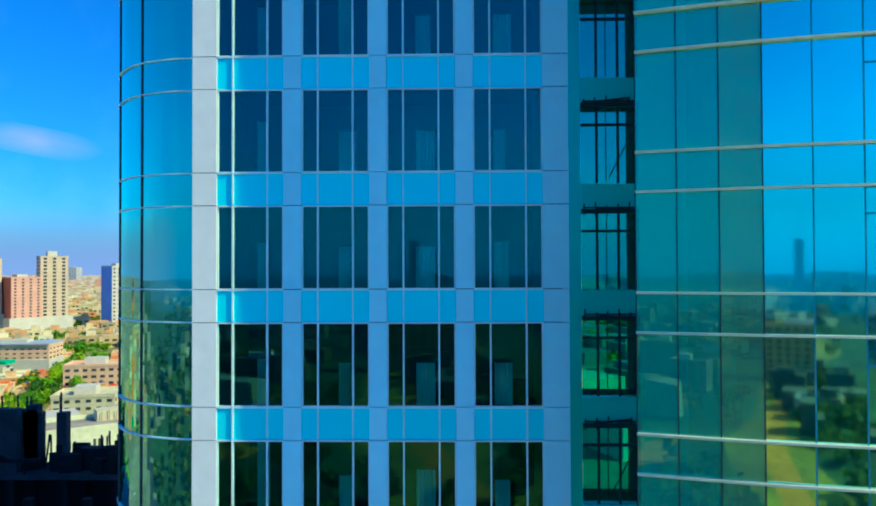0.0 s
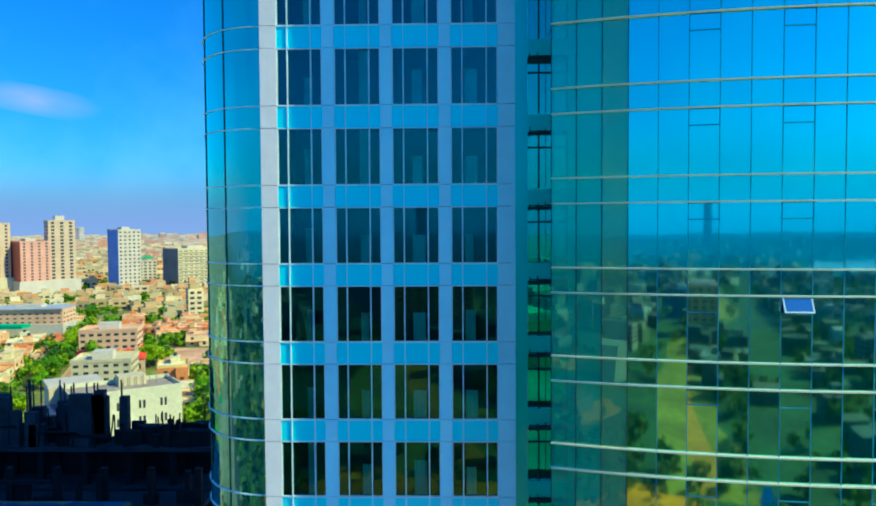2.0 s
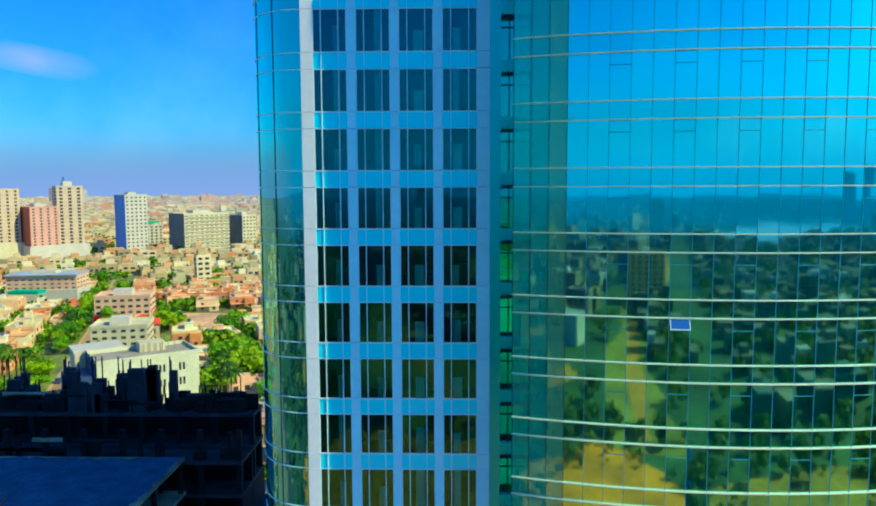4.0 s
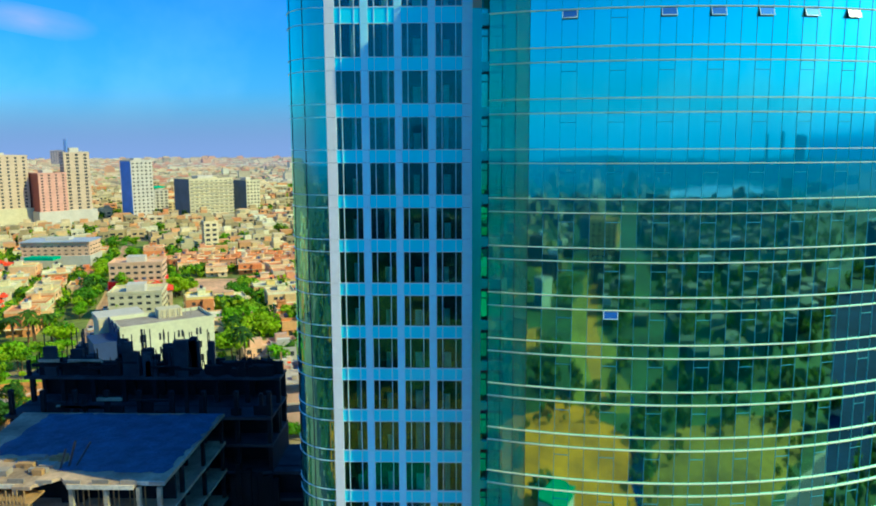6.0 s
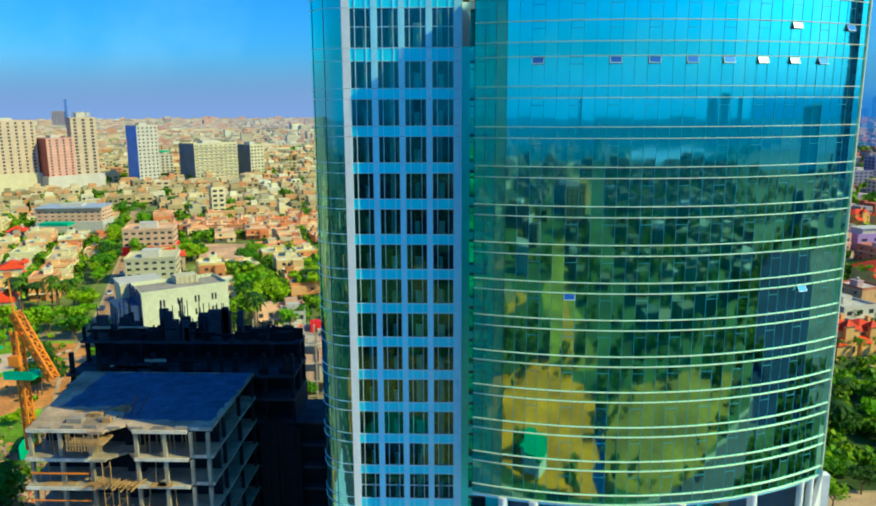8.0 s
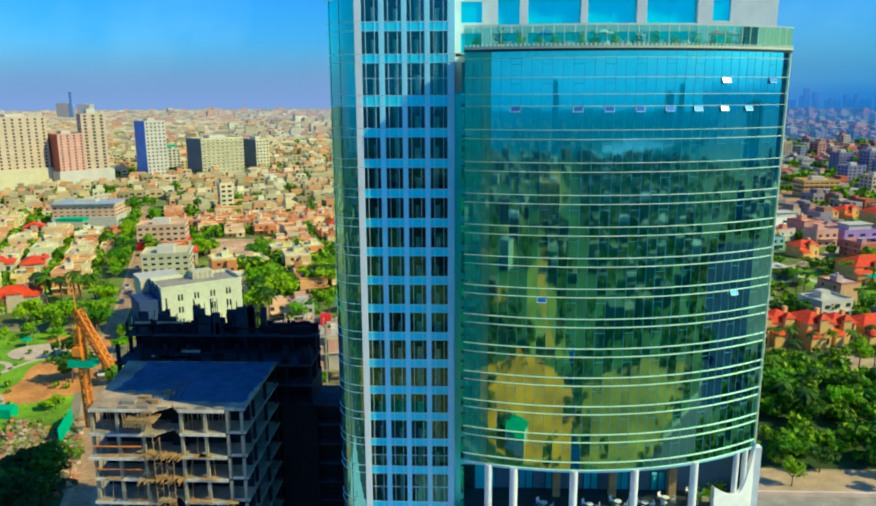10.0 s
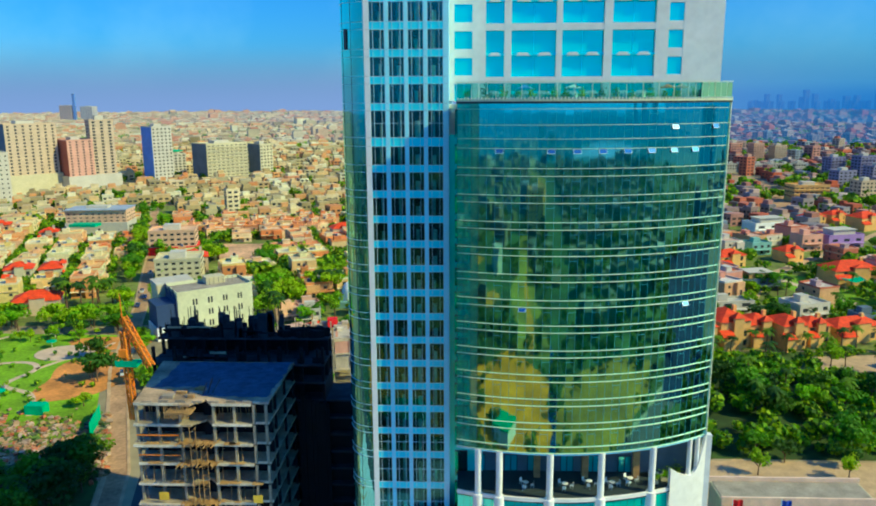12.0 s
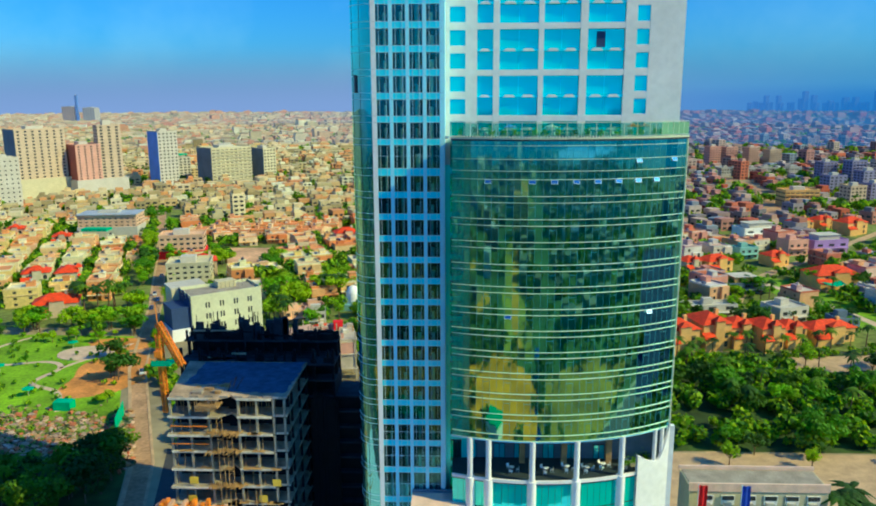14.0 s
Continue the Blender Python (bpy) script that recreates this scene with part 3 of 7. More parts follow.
part("body", Build().prism(body, OFFICE_LOW, OFFICE_TOP - 0.3), M["interior"], office, "near-black block standing in for unlit floors")
part("side_wall", Build().box(46.60, 46.80, 1.25, 11.0, 0, OFFICE_TOP), M["curtain_wall"], office, "flat glazed flank")
part("wing_return", Build().box(14.3, 14.38, -4.0, LY, OFFICE_LOW, 78.0), M["wing"], office).visible_shadow = False

end_x, end_y = ring(A2, 0.03)
part("corner_post", Build().tube((end_x, end_y, OFFICE_LOW), (end_x, end_y, OFFICE_TOP), 0.13, n=10), M["fin"], office)

# Roof terrace of the round tower
deck = [ring(a, 0.25) for a in fine] + [(47.4, 3.4), (11.4, 3.4)]
part("roof", Build().prism(deck, OFFICE_TOP - 0.3, OFFICE_TOP), M["terrace_floor"], office)
part("coping", Build().strip([ring(a, -0.1) for a in fine], [ring(a, 0.32) for a in fine], OFFICE_TOP - 0.05, OFFICE_TOP + 0.22), M["fin"], office)
bal = thing("balustrade", "glass balustrade with pale posts round the roof terrace", "railing")
for i, a in enumerate(ANG[:-1]):
    (ax, ay), (bx, by) = ring(a, 0.1), ring(ANG[i + 1], 0.1)
    w, yaw = math.hypot(bx - ax, by - ay), math.degrees(math.atan2(by - ay, bx - ax))
    part("glass_panel", box_mesh("glass_panel", w - 0.08, 0.025, 1.95, M["rail_glass"] if i < len(ANG) - 6 else M["frosted"]), None, bal,
         at=pose(ax, ay, OFFICE_TOP + 0.24, rnd.gauss(0, 0.3), 0, yaw) @ pose(0.04, 0, 0)).visible_shadow = False
    if i % 2 == 0 or i > len(ANG) - 8:
        part("post", box_mesh("post", 0.05, 0.08, 2.1, M["fin"]), None, bal, at=pose(ax, ay, OFFICE_TOP + 0.2, 0, 0, yaw) @ pose(-0.04, -0.02, 0))
for k in range(84):
    x, y = ring(A0 + (A2 - A0) * (k + 0.5) / 84, 0.3)
    part("coping_stud", box_mesh("coping_stud", 0.16, 0.16, 0.2, M["wall_white"]), None, bal, at=pose(x - 0.08, y - 0.08, OFFICE_TOP + 0.22))
part("handrail", Build().strip([ring(a, 0.04) for a in fine], [ring(a, 0.16) for a in fine], OFFICE_TOP + 2.28, OFFICE_TOP + 2.36), M["fin"], bal)


def planter(x, y, z, s):
    """A boxed shrub of many leaf clumps."""
    p = thing("planter", "green shrub in a pale box on the terrace", "plant", "terrace plants", at=pose(x, y, z))
    part("box", Build().box(-0.4 * s, 0.4 * s, -0.3, 0.3, 0, 0.55), M["cream"], p)
    b = Build()
    for _ in range(60):
        c = Vector((rnd.gauss(0, 0.28 * s), rnd.gauss(0, 0.2), 0.6 + abs(rnd.gauss(0, 0.45 * s))))
        u, v = Vector((rnd.gauss(0, 1), rnd.gauss(0, 1), rnd.gauss(0, 1))).normalized() * 0.16, Vector((rnd.gauss(0, 1), rnd.gauss(0, 1), rnd.gauss(0, 1))).normalized() * 0.16
        b.face(tuple(c - u), tuple(c - v), tuple(c + u), tuple(c + v))
    part("leaves", b, M["leaf"], p)


def umbrella(x, y, z, mat, label):
    u = thing("parasol", label, "parasol", at=pose(x, y, z) @ Matrix.Diagonal((0.74, 0.74, 0.74, 1)))
    part("pole", Build().tube((0, 0, 0), (0, 0, 2.5), 0.04, n=6).tube((0, 0, 0), (0, 0, 0.1), 0.35, n=10), M["mullion"], u)
    b = Build()
    for k in range(8):
        a, c = 2 * math.pi * k / 8, 2 * math.pi * (k + 1) / 8
        b.face((0, 0, 2.75), (1.3 * math.cos(a), 1.3 * math.sin(a), 2.2), (1.3 * math.cos(c), 1.3 * math.sin(c), 2.2))
        b.face((1.3 * math.cos(a), 1.3 * math.sin(a), 2.2), (1.3 * math.cos(a), 1.3 * math.sin(a), 2.05), (1.3 * math.cos(c), 1.3 * math.sin(c), 2.05), (1.3 * math.cos(c), 1.3 * math.sin(c), 2.2))
    part("canopy", b, mat, u)


def table_set(x, y, z):
    t = thing("cafe_table", "pale cafe table on the terrace", "table", "terrace tables", at=pose(x, y, z, 0, 0, rnd.uniform(0, 90)))
    part("tabletop", Build().tube((0, 0, 0.72), (0, 0, 0.76), 0.45, n=14), M["wall_white"], t)
    part("leg", Build().tube((0, 0, 0), (0, 0, 0.72), 0.04, n=6).tube((0, 0, 0), (0, 0, 0.04), 0.25, n=10), M["mullion"], t)
    for k in range(3):
        a = 2.1 * k + rnd.uniform(-0.3, 0.3)
        ch = thing("cafe_chair", "white cafe chair beside a table", "chair", "terrace chairs",
                   at=pose(x + 0.95 * math.cos(a), y + 0.95 * math.sin(a), z, 0, 0, math.degrees(a) - 90))
        part("seat", Build().box(-0.22, 0.22, -0.22, 0.22, 0.42, 0.46), M["wall_white"], ch)
        part("backrest", Build().box(-0.22, 0.22, 0.19, 0.23, 0.46, 0.9), M["wall_white"], ch)
        for lx in (-0.19, 0.19):
            for ly in (-0.19, 0.19):
                part("leg", box_mesh("leg", 0.04, 0.04, 0.42, M["mullion"]), None, ch, at=pose(lx - 0.02, ly - 0.02, 0))


for i in range(17):
    a = A0 + (A2 - A0) * (i + 0.6 + rnd.uniform(-0.2, 0.2)) / 17.5
    planter(*ring(a, -0.9 - rnd.uniform(0, 0.5)), OFFICE_TOP, rnd.uniform(0.7, 1.3))
for i, (a, mat, lab) in enumerate(((-69, M["orange"], "open orange parasol on the roof terrace"), (-66, M["salmon"], "small salmon parasol on the roof terrace"),
                                   (-88, M["wall_white"], "open white parasol on the roof terrace"), (-97, M["blue_paint"], "open blue parasol on the roof terrace"))):
    umbrella(*ring(radians(a), -2.6), OFFICE_TOP, mat, lab)
for a in (-103, -101, -97, -94, -90, -86, -84, -81, -78, -75, -73, -70, -65, -62):
    table_set(*ring(radians(a), -2.2), OFFICE_TOP)

# ---- the white block above the terrace ----
white = thing("white_tower_block", "white-walled tower block with large blue window bays", "tower")
UY = 3.5
SMALL = [(10.87, 13.24), (38.85, 40.77)]
BIG = [(15.02, 17.47), (18.40, 24.29), (25.05, 30.50), (31.59, 37.19)]
DEEP = 0.7
low, high = OFFICE_TOP, TOP_Z
wallb = Build()
solids = [(10.2, 10.87), (13.24, 15.02), (17.47, 18.40), (24.29, 25.05), (30.50, 31.59), (37.19, 38.85), (40.77, 45.95)]
for x0, x1 in solids:
    wallb.box(x0, x1, UY, UY + DEEP + 0.1, low, high)
big_rows = [(84.72 + 6.83 * i, 84.72 + 6.83 * i + 5.95) for i in range(-1, 5)]
for x0, x1 in BIG:
    lo = low
    for a, b in big_rows:
        a, b = max(a + 0.8, low), min(b + 0.8, high)
        if b <= low or a >= high:
            continue
        if a > lo:
            wallb.box(x0, x1, UY + 0.02, UY + DEEP + 0.1, lo, a)
        lo = b
    if lo < high:
        wallb.box(x0, x1, UY + 0.02, UY + DEEP + 0.1, lo, high)
for x0, x1 in SMALL:
    lo = low
    for top, bottom in reversed(ROWS_Z[:9]):
        wallb.box(x0, x1, UY + 0.02, UY + DEEP + 0.1, lo, bottom + 0.1)
        lo = top
    wallb.box(x0, x1, UY + 0.02, UY + DEEP + 0.1, lo, high)
part("wall", wallb, M["wall_white"], white)
part("side_wall", Build().box(45.6, 45.94, UY + DEEP + 0.1, 11.0, low, high).box(10.2, 45.6, 10.7, 11.0, low, high), M["wall_white"], white)
part("roof", Build().box(10.2, 45.95, UY, 11.0, high, high + 0.5), M["concrete"], white)
part("room_wall", Build().box(10.3, 45.5, UY + 1.6, UY + 1.8, low, high), M["interior"], white)
for x0, x1 in BIG:
    for a, b in big_rows:
        a, b = max(a + 0.8, low), min(b + 0.8, high)
        if b - a < 1:
            continue
        fr = Build().box(x0, x1, UY + 0.12, UY + DEEP, (a + b) / 2 - 0.22, (a + b) / 2 + 0.10)
        n = 2 if x1 - x0 > 3 else 1
        for j in range(n, n * 2, n * 2) if n > 1 else ():
            xm = x0 + (x1 - x0) * j / (n * 2)
            fr.box(xm - 0.02, xm + 0.02, UY + DEEP - 0.06, UY + DEEP + 0.02, a, b)
        w = part("bay_window", fr, M["spandrel"], white)
        # white slanted pieces on the middle bar of each bay
        for f0, f1 in (((0.10, 0.42), (0.58, 0.90)) if n > 1 else ((0.15, 0.8),)):
            xa, xb, zm = x0 + (x1 - x0) * f0, x0 + (x1 - x0) * f1, (a + b) / 2 - 0.06
            part("awning", Build().prism([(xa, zm - 0.2), (xb, zm - 0.2), (xb - 0.35, zm + 0.22), (xa + 0.35, zm + 0.22)], 0, 0.25), M["wall_white"], w, "small white slanted piece", at=pose(0, UY + DEEP - 0.45, 0, 90))
        for z0, z1 in ((a, (a + b) / 2 - 0.22), ((a + b) / 2 + 0.10, b)):
            part("pane", Build().box(x0, x1, UY + DEEP - 0.02, UY + DEEP + 0.01, z0, z1), M["blue_glass"], w)
part("open_sash", Build().box(33.0, 34.3, UY + DEEP - 0.12, UY + DEEP - 0.04, 95.6, 97.9), M["navy"], white, "dark open sash in a window bay")
for x0, x1 in SMALL:
    for top, bottom in ROWS_Z[:9]:
        w = part("window", Build().box(x0, x1, UY + 0.1, UY + 0.3, bottom + 0.1, bottom + 0.16).box(x0, x1, UY + 0.1, UY + 0.3, top - 0.06, top), M["mullion"], white)
        part("pane", Build().box(x0, x1, UY + 0.22, UY + 0.25, bottom + 0.16, top - 0.06), M["blue_glass"], w)

# ---- terrace floor and podium under the round tower ----
pod = thing("podium", "white piered podium with teal glazing under the glass tower", "building")
TZ = 28.9
part("terrace_floor", Build().prism([ring(a, -0.1) for a in fine] + [(47.2, 11), (11.3, 11)], TZ - 0.6, TZ), M["terrace_floor"], pod)
part("soffit", Build().prism([ring(a, -0.05) for a in fine] + [(47.2, 11), (14.4, 11)], OFFICE_LOW - 0.35, OFFICE_LOW - 0.06), M["panel"], pod)
part("back_wall", Build().box(11.4, 47.0, 2.6, 2.9, TZ, OFFICE_LOW - 0.35), M["slate"], pod)
for i, x in enumerate((13.5, 18.2, 21.6, 26.4, 30.2, 34.8)):
    d = part("door", Build().box(x, x + 1.9, 2.50, 2.6, TZ, TZ + 2.6).box(x + 0.93, x + 0.97, 2.46, 2.5, TZ, TZ + 2.6), M["dark_metal"], pod)
    part("pane", Build().box(x + 0.1, x + 0.88, 2.47, 2.5, TZ + 0.1, TZ + 2.5).box(x + 1.02, x + 1.8, 2.47, 2.5, TZ + 0.1, TZ + 2.5), M["blue_glass"], d)
for x in (29.3, 36.6, 22.4):
    part("inner_column", Build().box(x, x + 0.9, 0.6, 1.5, TZ, OFFICE_LOW - 0.35), M["wood"], pod, "timber-clad column")
pil_ang = [math.acos((x - OX) / R) * -1 for x in (14.2, 17.1, 23.95, 31.0, 38.4, 44.2, 45.5)]
for k, a in enumerate(pil_ang):
    x, y = ring(a, -0.15)
    part("pillar", Build().tube((x, y, 0 if k < 5 else TZ), (x, y, OFFICE_LOW - 0.06), 0.46 if k < 5 else 0.34, n=20), M["wall_white"], pod)
    if k > 4:
        continue
    part("pier", Build().tube((x, y, 0), (x, y, TZ + 0.1), 0.72, n=20), M["wall_white"], pod)
part("parapet", Build().strip([ring(a, -0.25) for a in fine], [ring(a, 0.05) for a in fine], TZ - 0.35, TZ + 0.18), M["wall_white"], pod)
for i in range(len(ANG) - 1):
    (ax, ay), (bx, by) = ring(ANG[i], -0.3), ring(ANG[i + 1], -0.3)
    w, yaw = math.hypot(bx - ax, by - ay), math.degrees(math.atan2(by - ay, bx - ax))
    for z in range(6):
        part("pane", box_mesh("pane", w - 0.05, 0.03, 4.5, M["teal_glass"]), None, pod, at=pose(ax, ay, 0.6 + 4.68 * z, rnd.gauss(0, 0.2), 0, yaw + rnd.gauss(0, 0.2)))
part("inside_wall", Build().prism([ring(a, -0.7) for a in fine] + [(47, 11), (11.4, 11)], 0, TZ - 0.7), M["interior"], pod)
# sweeping white end wall
sw = Build()
sweep = [radians(-66.2 + 9.0 * i / 16) for i in range(17)]
for i in range(16):
    def lip(t):
        return 32.2 - 1.9 * math.sin(min(t / 0.6, 1) * math.pi / 2) + (max(0, t - 0.6) / 0.4) ** 2 * 6.0
    z0, z1 = lip(i / 16), lip((i + 1) / 16)
    (ax, ay), (bx, by), (cx, cy), (dx, dy) = ring(sweep[i], 0.35), ring(sweep[i + 1], 0.35), ring(sweep[i + 1], -0.15), ring(sweep[i], -0.15)
    sw.face((ax, ay, 0), (bx, by, 0), (bx, by, z1), (ax, ay, z0))
    sw.face((dx, dy, 0), (dx, dy, z0), (cx, cy, z1), (cx, cy, 0))
    sw.face((ax, ay, z0), (bx, by, z1), (cx, cy, z1), (dx, dy, z0))
part("sweeping_wall", sw, M["wall_white"], pod, "white wall that sweeps up at its end")
part("end_column", Build().box(46.6, 47.5, 0.7, 1.6, 0, OFFICE_LOW), M["wall_white"], pod)
for i, (x, y) in enumerate(((26.5, -2.2), (30.0, -1.4), (33.2, -1.6), (36.0, -0.4), (40.0, 1.0), (21.0, -2.0))):
    table_set(x, y, TZ)
for x, y in ((39.4, -0.6), (41.0, 0.3), (42.0, 1.2), (43.2, 1.7)):
    planter(x, y, TZ, 1.1)
entry = thing("entrance_block", "low salmon-roofed entrance block in front of the tower", "building")
part("wall", Build().box(4.9, 14.2, -14.0, -0.3, 0, 23.6), M["pale"], entry)
part("roof", Build().box(4.7, 14.4, -14.2, -0.3, 23.6, 24.0), M["entry_roof"], entry)
part("parapet", Build().box(4.7, 14.4, -0.6, -0.3, 24.0, 24.5), M["slate"], entry)

# ---- ground ----
solid("ground", Build().box(-6000, 6000, -6000, 6000, -1.0, 0.0), M["ground"], "dusty tan city ground", "ground")
GRID = radians(22.4)
GU, GV = Vector((math.cos(GRID), math.sin(GRID))), Vector((-math.sin(GRID), math.cos(GRID)))
ROAD = [(-40, -30), (-66, 52), (-84.5, 92), (-96, 117), (-122, 194), (-137.5, 234), (-153, 276), (-190, 366), (-226, 455)]


def offset_line(line, d):
    out = []
    for i, p in enumerate(line):
        a, b = Vector(line[max(i - 1, 0)]), Vector(line[min(i + 1, len(line) - 1)])
        n = (b - a).normalized()
        out.append((p[0] - n.y * d, p[1] + n.x * d))
    return out


solid("road", Build().strip(offset_line(ROAD, 2.1), offset_line(ROAD, -2.1), 0.0, 0.03), M["dust_road"], "dusty tan street between houses", "road")
solid("pavement", Build().strip(offset_line(ROAD, 3.1), offset_line(ROAD, 2.1), 0.0, 0.16), M["pave"], "dusty tan pavement with a kerb", "pavement")
solid("pavement_east", Build().strip(offset_line(ROAD, -2.1), offset_line(ROAD, -2.8), 0.0, 0.16), M["pave"], "dusty tan pavement with a kerb", "pavement")
EAST_ROAD = [(70, 40), (105, 150), (150, 240), (330, 420), (470, 640)]
solid("road_east", Build().strip(offset_line(EAST_ROAD, 2.6), offset_line(EAST_ROAD, -2.6), 0.0, 0.03), M["pave"], "pale dusty street", "road")
solid("plaza", Build().prism([(49, 2), (120, 2), (128, 62), (49, 62)], 0, 0.12), M["pave"], "pale paved forecourt beside the tower", "pavement")
PARK = [(-76, 62), (-89, 89), (-101, 117), (-112, 150), (-196, 152), (-176, 58)]
solid("lawn", Build().prism(PARK, 0, 0.05), M["lawn"], "bright green mown park lawn", "lawn")


def blob(cx, cy, rx, ry, n=28, wob=0.0, rot=0.0):
    pts = []
    for k in range(n):
        a = 2 * math.pi * k / n
        s = 1 + wob * math.sin(3 * a + 1) + wob * 0.6 * math.sin(5 * a)
        x, y = rx * s * math.cos(a), ry * s * math.sin(a)
        pts.append((cx + x * math.cos(rot) - y * math.sin(rot), cy + x * math.sin(rot) + y * math.cos(rot)))
    return pts


solid("soil_patch", Build().prism(blob(-102, 112, 14, 20, wob=0.12), 0.05, 0.09), M["soil"], "bare red soil in the park", "soil")
solid("soil_patch_b", Build().prism(blob(-112, 141, 14, 7, wob=0.1), 0.05, 0.08), M["soil"], "bare red soil in the park", "soil")
solid("plaza_round", Build().prism(blob(-121, 131, 9.5, 7.5), 0.05, 0.22), M["park_pave"], "pale round paved park plaza", "pavement")
solid("lawn_dry", Build().prism(blob(-150, 80, 22, 12, wob=0.15), 0.05, 0.07), M["sand"], "dry sandy patch of lawn", "soil")


def path_line(pts, w, name):
    fine_pts = []
    for i in range(len(pts) - 1):
        p0, p1, p2, p3 = (Vector(pts[max(i - 1, 0)]), Vector(pts[i]), Vector(pts[i + 1]), Vector(pts[min(i + 2, len(pts) - 1)]))
        for k in range(6):
            t = k / 6
            q = 0.5 * (2 * p1 + (p2 - p0) * t + (2 * p0 - 5 * p1 + 4 * p2 - p3) * t * t + (3 * p1 - p0 - 3 * p2 + p3) * t ** 3)
            fine_pts.append((q.x, q.y))
    fine_pts.append(pts[-1])
    solid(name, Build().strip(offset_line(fine_pts, w / 2), offset_line(fine_pts, -w / 2), 0.05, 0.11), M["park_pave"], "pale cream winding park path", "path")


path_line([(-104, 82), (-112, 96), (-124, 103), (-122, 116), (-130, 122), (-150, 118), (-182, 126)], 1.8, "park_path")
path_line([(-122, 116), (-118, 124), (-112, 133), (-109, 142)], 1.5, "park_path_b")
path_line([(-150, 118), (-156, 135), (-150, 148)], 1.5, "park_path_c")

# dark colours of verge and yard deepen the towers' shadow on the ground
solid("verge_west", Build().prism([(-130, 0), (-53, 0), (-68.5, 48), (-72, 56), (-130, 54)], 0, 0.04), M["scrub"], "rough ground under trees, darkened for tower shade", "ground")
solid("yard", Build().prism([(-46, 0), (-6, 0), (-6, 40), (-44, 60), (-63, 60)], 0, 0.035), M["tar"], "yard round the building site, darkened for tower shade", "ground")
# rubble heap beside the park
rub = Build()
rr = random.Random(3)
for _ in range(2200):
    y = rr.gauss(66, 7)
    x = rr.uniform(-128, -72 - (y - 60) * 0.45)
    s = rr.uniform(0.2, 0.9)
    n0 = len(rub.v)
    rub.box(-s, s, -s * 0.6, s * 0.6, 0, s * 0.8)
    m = pose(x, y, rr.uniform(-0.1, 0.4), rr.uniform(-25, 25), rr.uniform(-25, 25), rr.uniform(0, 180))
    rub.v[n0:] = [tuple(m @ Vector(p)) for p in rub.v[n0:]]
M["rubble"] = material("rubble", (0.4, 0.3, 0.2), 0.9, vary=0.2, by_island=[(0.46, 0.28, 0.15), (0.52, 0.36, 0.26), (0.50, 0.15, 0.07), (0.32, 0.22, 0.16), (0.14, 0.22, 0.03), (0.20, 0.26, 0.03), (0.08, 0.10, 0.04), (0.36, 0.20, 0.10)])
solid("rubble", rub, M["rubble"], "mixed rubble and scrap along the park edge", "rubble", "stuff")


solid("gardens_east", Build().prism([(84, 139), (232, 139), (330, 430), (150, 430), (105, 300)], 0, 0.02), M["garden"], "green gardens between houses", "lawn")
solid("gardens_west", Build().prism([(-20, 160), (-60, 470), (-400, 470), (-175, 160), (-112, 160), (-108, 162)], 0, 0.02), M["garden"], "green gardens between houses", "lawn")

# ---- trees ----
def crown_mesh(seed, r, h, count, leaf):
    """Leaf clumps thrown on several uneven lobes, with gaps."""
    g = random.Random(seed)
    lobes = [(Vector((g.gauss(0, 0.45) * r, g.gauss(0, 0.45) * r, g.uniform(-0.3, 0.5) * h)), g.uniform(0.35, 0.62)) for _ in range(9)]
    b = Build()
    for _ in range(count):
        c, s = g.choice(lobes)
        d = Vector((g.gauss(0, 1), g.gauss(0, 1), g.gauss(0, 1))).normalized()
        p = c + Vector((d.x * r * s, d.y * r * s, d.z * h * s * 0.75)) * g.uniform(0.75, 1.05)
        u = Vector((g.gauss(0, 1), g.gauss(0, 1), g.gauss(0, 0.6))).normalized()
        v = u.cross(d)
        v = v.normalized() if v.length > 0.01 else u.orthogonal().normalized()
        u, v = u * leaf * g.uniform(0.6, 1.2), v * leaf * g.uniform(0.5, 1.0)
        b.face(tuple(p - u), tuple(p - v * 0.8), tuple(p + u), tuple(p + v))
    return b.mesh("crown", M["leaf"])


def trunk_mesh(seed, h, r):
    g = random.Random(seed)
    b = Build().tube((0, 0, 0), (0.1, 0.05, h), r, r * 0.6, 8)
    for k in range(5):
        a = 2 * math.pi * k / 5 + g.uniform(-0.4, 0.4)
        b.tube((0.08, 0.04, h * g.uniform(0.75, 1)), (math.cos(a) * h * 0.7, math.sin(a) * h * 0.7, h * g.uniform(1.4, 1.8)), r * 0.45, r * 0.12, 6)
    return b.mesh("trunk", M["bark"])


def recoloured(me, mat):
    """The same crown with another foliage."""
    c = me.copy()
    c.materials.clear()
    c.materials.append(mat)
    return c


